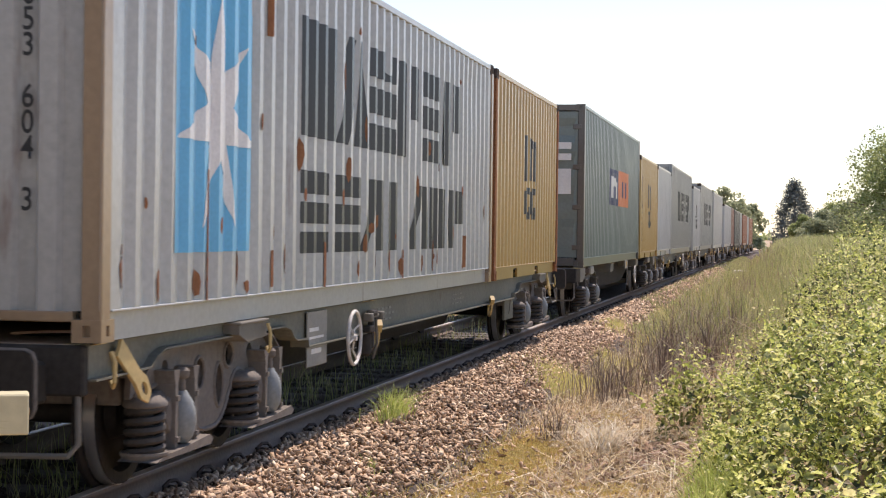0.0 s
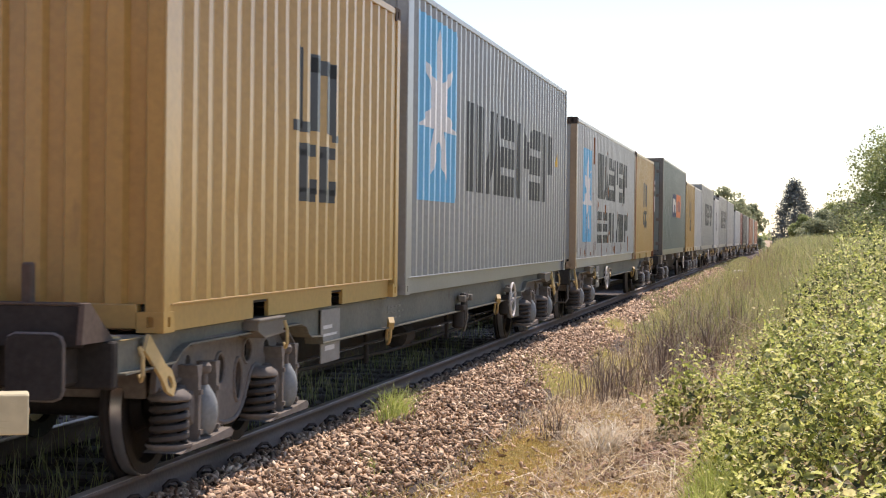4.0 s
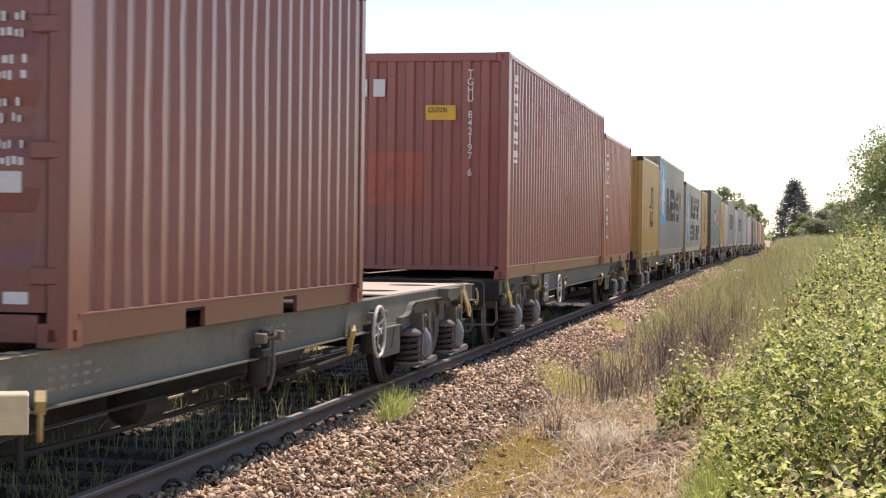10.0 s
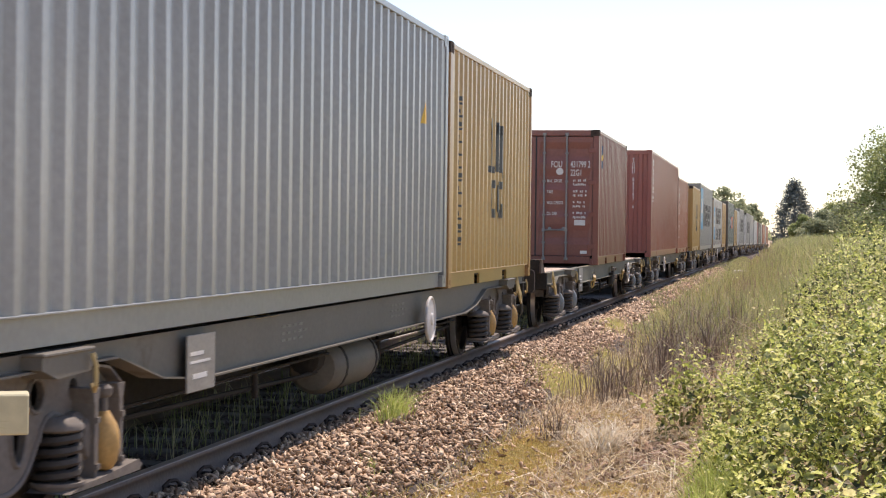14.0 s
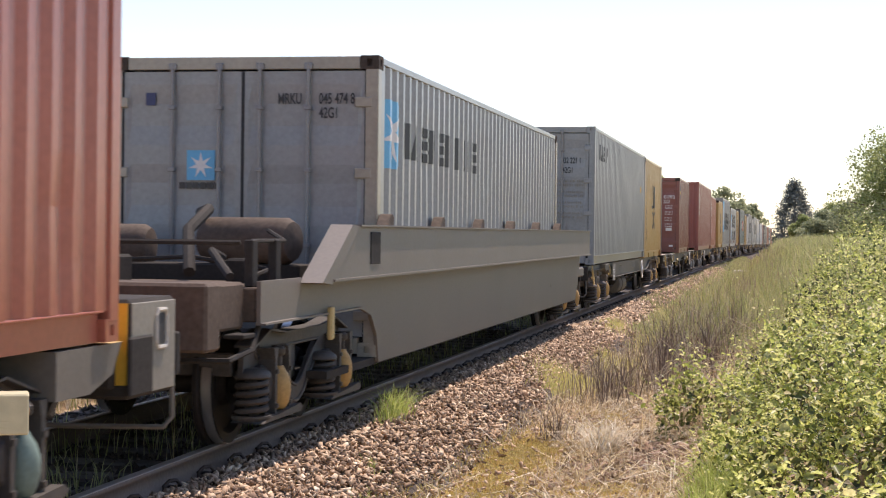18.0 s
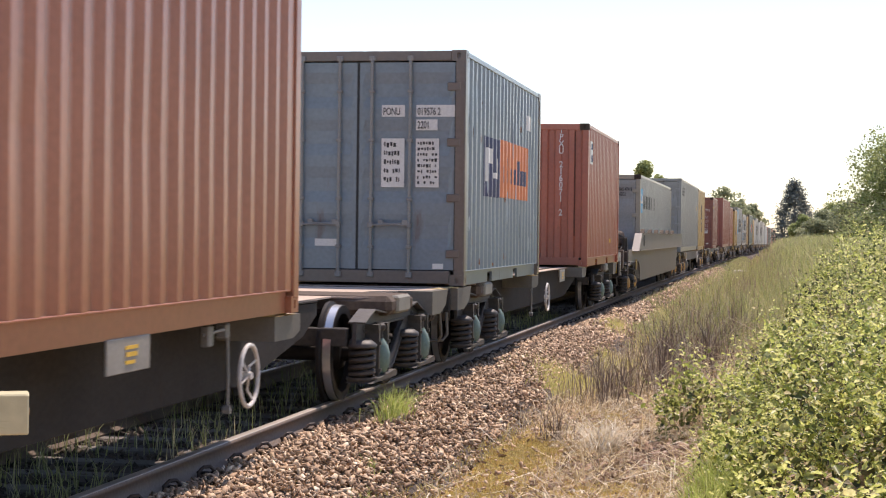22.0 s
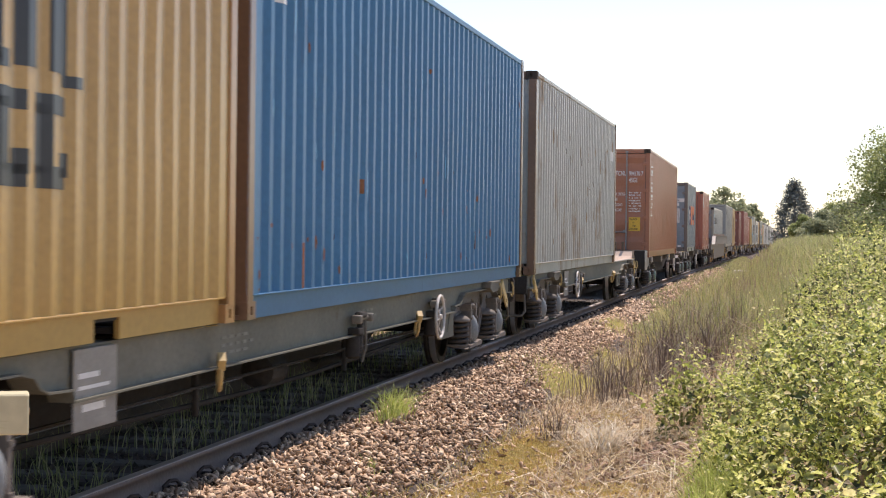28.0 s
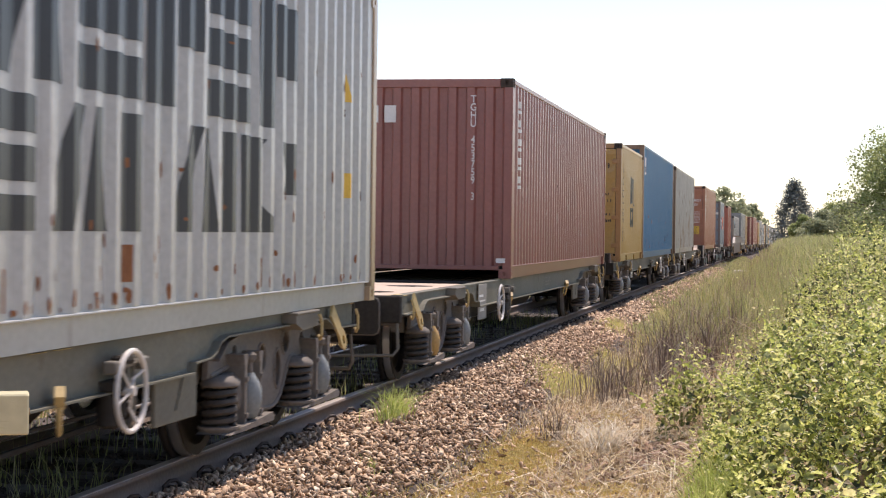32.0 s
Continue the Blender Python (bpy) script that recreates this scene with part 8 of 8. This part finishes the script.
tree("line_tree", -8.4, 300, 10.4, 5.0, 0.5, HAZY_LEAF, "tall leafy tree beyond the line", 20, 0.15, 46, 130)
tree("line_tree", -5.2, 312, 9.0, 3.6, 0.5, HAZY_LEAF, "dark leafy tree beyond the line", 21, 0.1, 36, 120)
tree("line_tree", -11.2, 152, 8.0, 2.4, 0.3, TREE_LEAF, "leafy tree beyond the line", 22, 0.25, 22, 260)
tree("line_tree", -26.5, 92, 9.0, 2.2, 0.2, HAZY_LEAF, "thin dark tree beside the houses", 23, 0.2, 22, 260)
tree("line_tree", -31.5, 88, 7.2, 2.0, 0.2, HAZY_LEAF, "dark tree beside the houses", 24, 0.15, 20, 260)
tree("flowering_bush", -22.8, 62, 3.6, 1.5, 0.13, BLOSSOM, "bush with pink and white blossom", 25, 0.3, 16, 320)


def far_woods():
    pts, sz = [], []
    for k in range(420):
        x = random.uniform(-260, 260)
        y = 640 + random.uniform(0, 120)
        h = random.uniform(2.5, 7.0) * (0.6 + 0.5 * abs(noise.noise(Vector((x * 0.02, 0, 3)))))
        c = np.array((x, y, gz(x, y) + h * 0.45))
        pts.append(c + rs.normal(size=(60, 3)) * np.array([3.2, 2.0, h * 0.28]))
    pts = np.concatenate(pts)
    pts[:, 2] = np.maximum(pts[:, 2], 0.2)
    stuff("far_woods", leaf_mesh("far_woods", pts, rs.uniform(0.8, 1.8, len(pts)), TREE_LEAF, 0.1), "hazy line of distant trees on the horizon", "woods")


far_woods()

# ---------- houses beyond the line ----------
BRICK = material("brown_brick_wall", (0.33, 0.25, 0.185), 0.9, 0, 0.2, 14, 0.8, 0.3, (0.15, 0.10, 0.075), 0.3, (6, 6, 14))
TILE = material("brown_roof_tile", (0.25, 0.20, 0.15), 0.9, 0, 0.3, 9, 0.7, 0.3, obj_random=0.08)
RENDERED = material("tan_wall_panel", (0.33, 0.25, 0.19), 0.85, 0, 0.15, 14, 0.8, 0.2)
UPVC = material("white_window_plastic", (0.8, 0.8, 0.8), 0.4, 0, 0.05, 30, 2, 0.0)
# grey-blue base colour puts the reflected sky into the glass
PANE = material("sky_tinted_window_glass", (0.30, 0.34, 0.36), 0.08, 0, 0.1, 5, 1, 0.0, spec=0.8)
FELT = material("dark_flat_roof_felt", (0.07, 0.06, 0.055), 0.9, 0, 0.2, 20, 1, 0.2)
BOARD = material("weathered_fence_board", (0.20, 0.16, 0.125), 0.9, 0, 0.25, 30, 2, 0.4, obj_random=0.2)


def roof_tiles(parent, a, b, c, d, rows, cols, name="tile_course"):
    """Courses of tiles between an eave a-b and a ridge d-c, each course lapping the one below."""
    a, b, c, d = (Vector(p) for p in (a, b, c, d))
    nrm = (b - a).cross(d - a).normalized()
    if nrm.z < 0:
        nrm = -nrm
    for r in range(rows):
        q0, q1 = r / rows, (r + 1.12) / rows
        p0, p1 = a.lerp(d, q0), b.lerp(c, q0)
        p2, p3 = b.lerp(c, min(q1, 1)), a.lerp(d, min(q1, 1))
        s = Shape()
        for k in range(cols):
            u0, u1 = k / cols, (k + 0.94) / cols
            e = [p0.lerp(p1, u0) + nrm * 0.06, p0.lerp(p1, u1) + nrm * 0.06, p3.lerp(p2, u1) + nrm * 0.015, p3.lerp(p2, u0) + nrm * 0.015]
            mid0, mid1 = (e[0] + e[1]) / 2 - nrm * 0.02, (e[3] + e[2]) / 2 - nrm * 0.02
            s.add([e[0], mid0, e[1], e[2], mid1, e[3]], [(0, 1, 4, 5), (1, 2, 3, 4)])
            s.add([e[0], mid0, e[1], e[0] - nrm * 0.05, e[1] - nrm * 0.05], [(3, 4, 2, 1, 0)])
        part(name, s, TILE, parent)


def house_window(house, y, w, z0, z1, x, split):
    """A window on the wall that faces the line."""
    wf = Shape()
    t = 0.11
    for y0, y1 in [(y - w / 2, y - w / 2 + t), (y + w / 2 - t, y + w / 2)] + ([(y - t / 2 + split, y + t / 2 + split)] if split is not None else []):
        wf.box(x, x + 0.07, y0, y1, z0, z1)
    for a, b in ((z0, z0 + t), (z1 - t, z1)):
        wf.box(x, x + 0.07, y - w / 2 + t, y + w / 2 - t, a, b)
    win = part("window", wf, UPVC, house, "white plastic window frame")
    part("pane", Shape().box(x + 0.02, x + 0.03, y - w / 2 + t, y + w / 2 - t, z0 + t, z1 - t), PANE, win)
    part("sill", Shape().box(x, x + 0.14, y - w / 2 - 0.05, y + w / 2 + 0.05, z0 - 0.06, z0), UPVC, win)


def houses():
    h = thing("brown_house", "brown brick house with tiled roof and white windows", "house")
    x, y0, y1, ze = -28.0, 44.0, 71.0, 5.42
    part("wall", Shape().box(x - 8, x, y0, y1, -0.2, ze), BRICK, h)
    part("wall", Shape().prism([(x - 8, ze), (x, ze), (x - 4, 7.75)], y1 - 0.3, y1, "y"), BRICK, h)
    roof = part("roof", Shape().prism([(x - 8.4, ze - 0.15), (x + 0.45, ze - 0.15), (x - 3.98, 7.86), (x - 4.02, 7.86)], y0 - 0.2, y1 + 0.15, "y"), TILE, h)
    roof_tiles(roof, (x + 0.47, y0, ze - 0.12), (x + 0.47, y1 + 0.15, ze - 0.12), (x - 4, y1 + 0.15, 7.9), (x - 4, y0, 7.9), 14, 78)
    part("ridge", Shape().tube([(x - 4, y0, 7.93), (x - 4, y1 + 0.1, 7.93)], 0.11, 8), TILE, h)
    part("gutter", Shape().box(x + 0.42, x + 0.55, y0, y1 + 0.2, ze - 0.26, ze - 0.13), UPVC, h, "white eaves gutter board")
    for yc, w, sp in ((60.35, 1.35, 0.1), (64.1, 1.55, 0.25), (66.3, 1.3, -0.1), (69.9, 0.95, None), (56.0, 1.4, 0.1)):
        house_window(h, yc, w, 3.95, 5.14, x, sp)
    for yc, w in ((65.25, 0.5), (67.6, 0.9), (69.0, 0.5)):
        part("wall_panel", Shape().box(x, x + 0.03, yc - w / 2, yc + w / 2, 4.3, 5.1), RENDERED, h)
    part("downpipe", Shape().tube([(x + 0.06, 65.3, 5.1), (x + 0.06, 65.3, 4.1)], 0.05, 8), FELT, h)
    ext = part("extension", Shape().box(x, x + 1.9, y0, 65.7, -0.2, 3.75), BRICK, h, "flat-roofed brick extension")
    part("flat_roof", Shape().box(x, x + 2.0, y0, 65.8, 3.98, 4.16), FELT, ext, "dark felt roof edge")
    part("fascia", Shape().box(x + 0.02, x + 2.06, y0, 65.85, 3.56, 3.98), UPVC, ext, "broad white fascia board")
    part("corner_trim", Shape().box(x + 1.86, x + 2.0, 65.1, 65.78, 2.4, 3.56), UPVC, ext, "white corner trim")
    g = thing("gabled_house", "brown brick house with white gable boards", "house")
    cx, gy, zt, half, ez = -36.4, 95.0, 8.95, 4.6, 6.3
    part("wall", Shape().prism([(cx - half, -0.2), (cx + half, -0.2), (cx + half, ez), (cx, zt), (cx - half, ez)], gy, gy + 9, "y"), BRICK, g)
    for sx in (-1, 1):
        part("roof", Shape().prism([(cx, zt + 0.06), (cx, zt + 0.22), (cx + sx * (half + 0.4), ez - 0.02), (cx + sx * (half + 0.4), ez - 0.18)], gy - 0.25, gy + 9.2, "y"), TILE, g)
        part("barge_board", Shape().prism([(cx, zt - 0.17), (cx, zt + 0.06), (cx + sx * (half + 0.4), ez - 0.18), (cx + sx * (half + 0.4), ez - 0.42)], gy - 0.27, gy - 0.2, "y"), UPVC, g, "white sloping gable board")
    fence = thing("garden_fence", "weathered grey-brown wooden garden fence", "fence")
    bd = Shape().box(0, 0.03, 0, 0.19, 0, 2.75, 0.004).mesh("board", BOARD)
    for k in range(150):
        part("board", bd, BOARD, fence, m=pose(-25.2, 52 + k * 0.2, -0.1))
    for k in range(13):
        part("post", Shape().box(-25.3, -25.2, 52 + k * 2.4, 52.1 + k * 2.4, -0.3, 2.8), BOARD, fence)
    shed = thing("garden_shed", "low brown garden building with white roof edge", "shed")
    part("wall", Shape().box(-24.5, -21.0, 86, 90, -0.2, 2.9), BRICK, shed)
    part("roof_edge", Shape().box(-24.7, -20.8, 85.8, 90.2, 2.9, 3.3), UPVC, shed, "white roof edge")


houses()

# pale slab beside the line, and the timber rail close to the camera
slab = tagged(new("concrete_slab", Shape().box(-2.15, -1.35, 93.5, 96.0, -0.62, -0.40, 0.03).mesh("concrete_slab", material("pale_concrete", (0.52, 0.48, 0.42), 0.9, 0, 0.15, 20, 2, 0.2))), "pale concrete trough lid lying in the grass", "concrete slab")
TIMBER = material("pale_new_timber", (0.56, 0.50, 0.31), 0.75, 0, 0.22, 18, 3, 0.15, (0.38, 0.32, 0.18), 0.5, (4, 60, 60))
barrier = thing("timber_barrier", "pale new softwood barrier rail on a post", "barrier")
part("rail", Shape().box(-1.3, 0.0, -0.05, 0.05, -0.05, 0.05, 0.004), TIMBER, barrier)
part("post", Shape().box(-1.15, -1.05, 0.05, 0.15, -1.75, 0.12, 0.004), TIMBER, barrier)
part("knot", Shape().lathe([(0.0, 0.010), (0.002, 0.008)], (0.0, -0.02, 0.005), "x", 10), material("dark_timber_knot", (0.22, 0.13, 0.06), 0.8, 0, 0.2, 60, 5, 0.1), barrier)
barrier.matrix_basis = pose(-1.812, 4.0, 1.043, 0, 0, 25)


# ---------- what moves ----------
def motions():
    times = [i * 1.0 for i in range(33)]
    for ob, mid, z, turn in load:
        walk(ob, [(t, on_track(mid + run(t), z, turn)) for t in times])
    # wheels roll while their wagon is near enough for it to show
    for ax, mid, y, turned in axles:
        at = mid + (-y if turned else y)
        place = pose(0, y, 0.42)
        sign = 1 if turned else -1
        rows, angle = [], None
        n = 0
        ts = [k / 15 for k in range(481)]
        near = [t for t in ts if 6.0 < at + run(t) < 45.0]
        if len(near) < 3:
            continue
        a0 = (at + run(near[0])) / 0.42
        turn_at = lambda t: place @ Matrix.Rotation(sign * ((at + run(t)) / 0.42 - a0), 4, "X")
        if near[0] > 0:
            rows.append((0.0, place.copy()))
        rows += [(t, turn_at(t)) for t in near]
        if near[-1] < 32.0:
            rows.append((32.0, turn_at(near[-1])))
        walk(ax, rows)


motions()
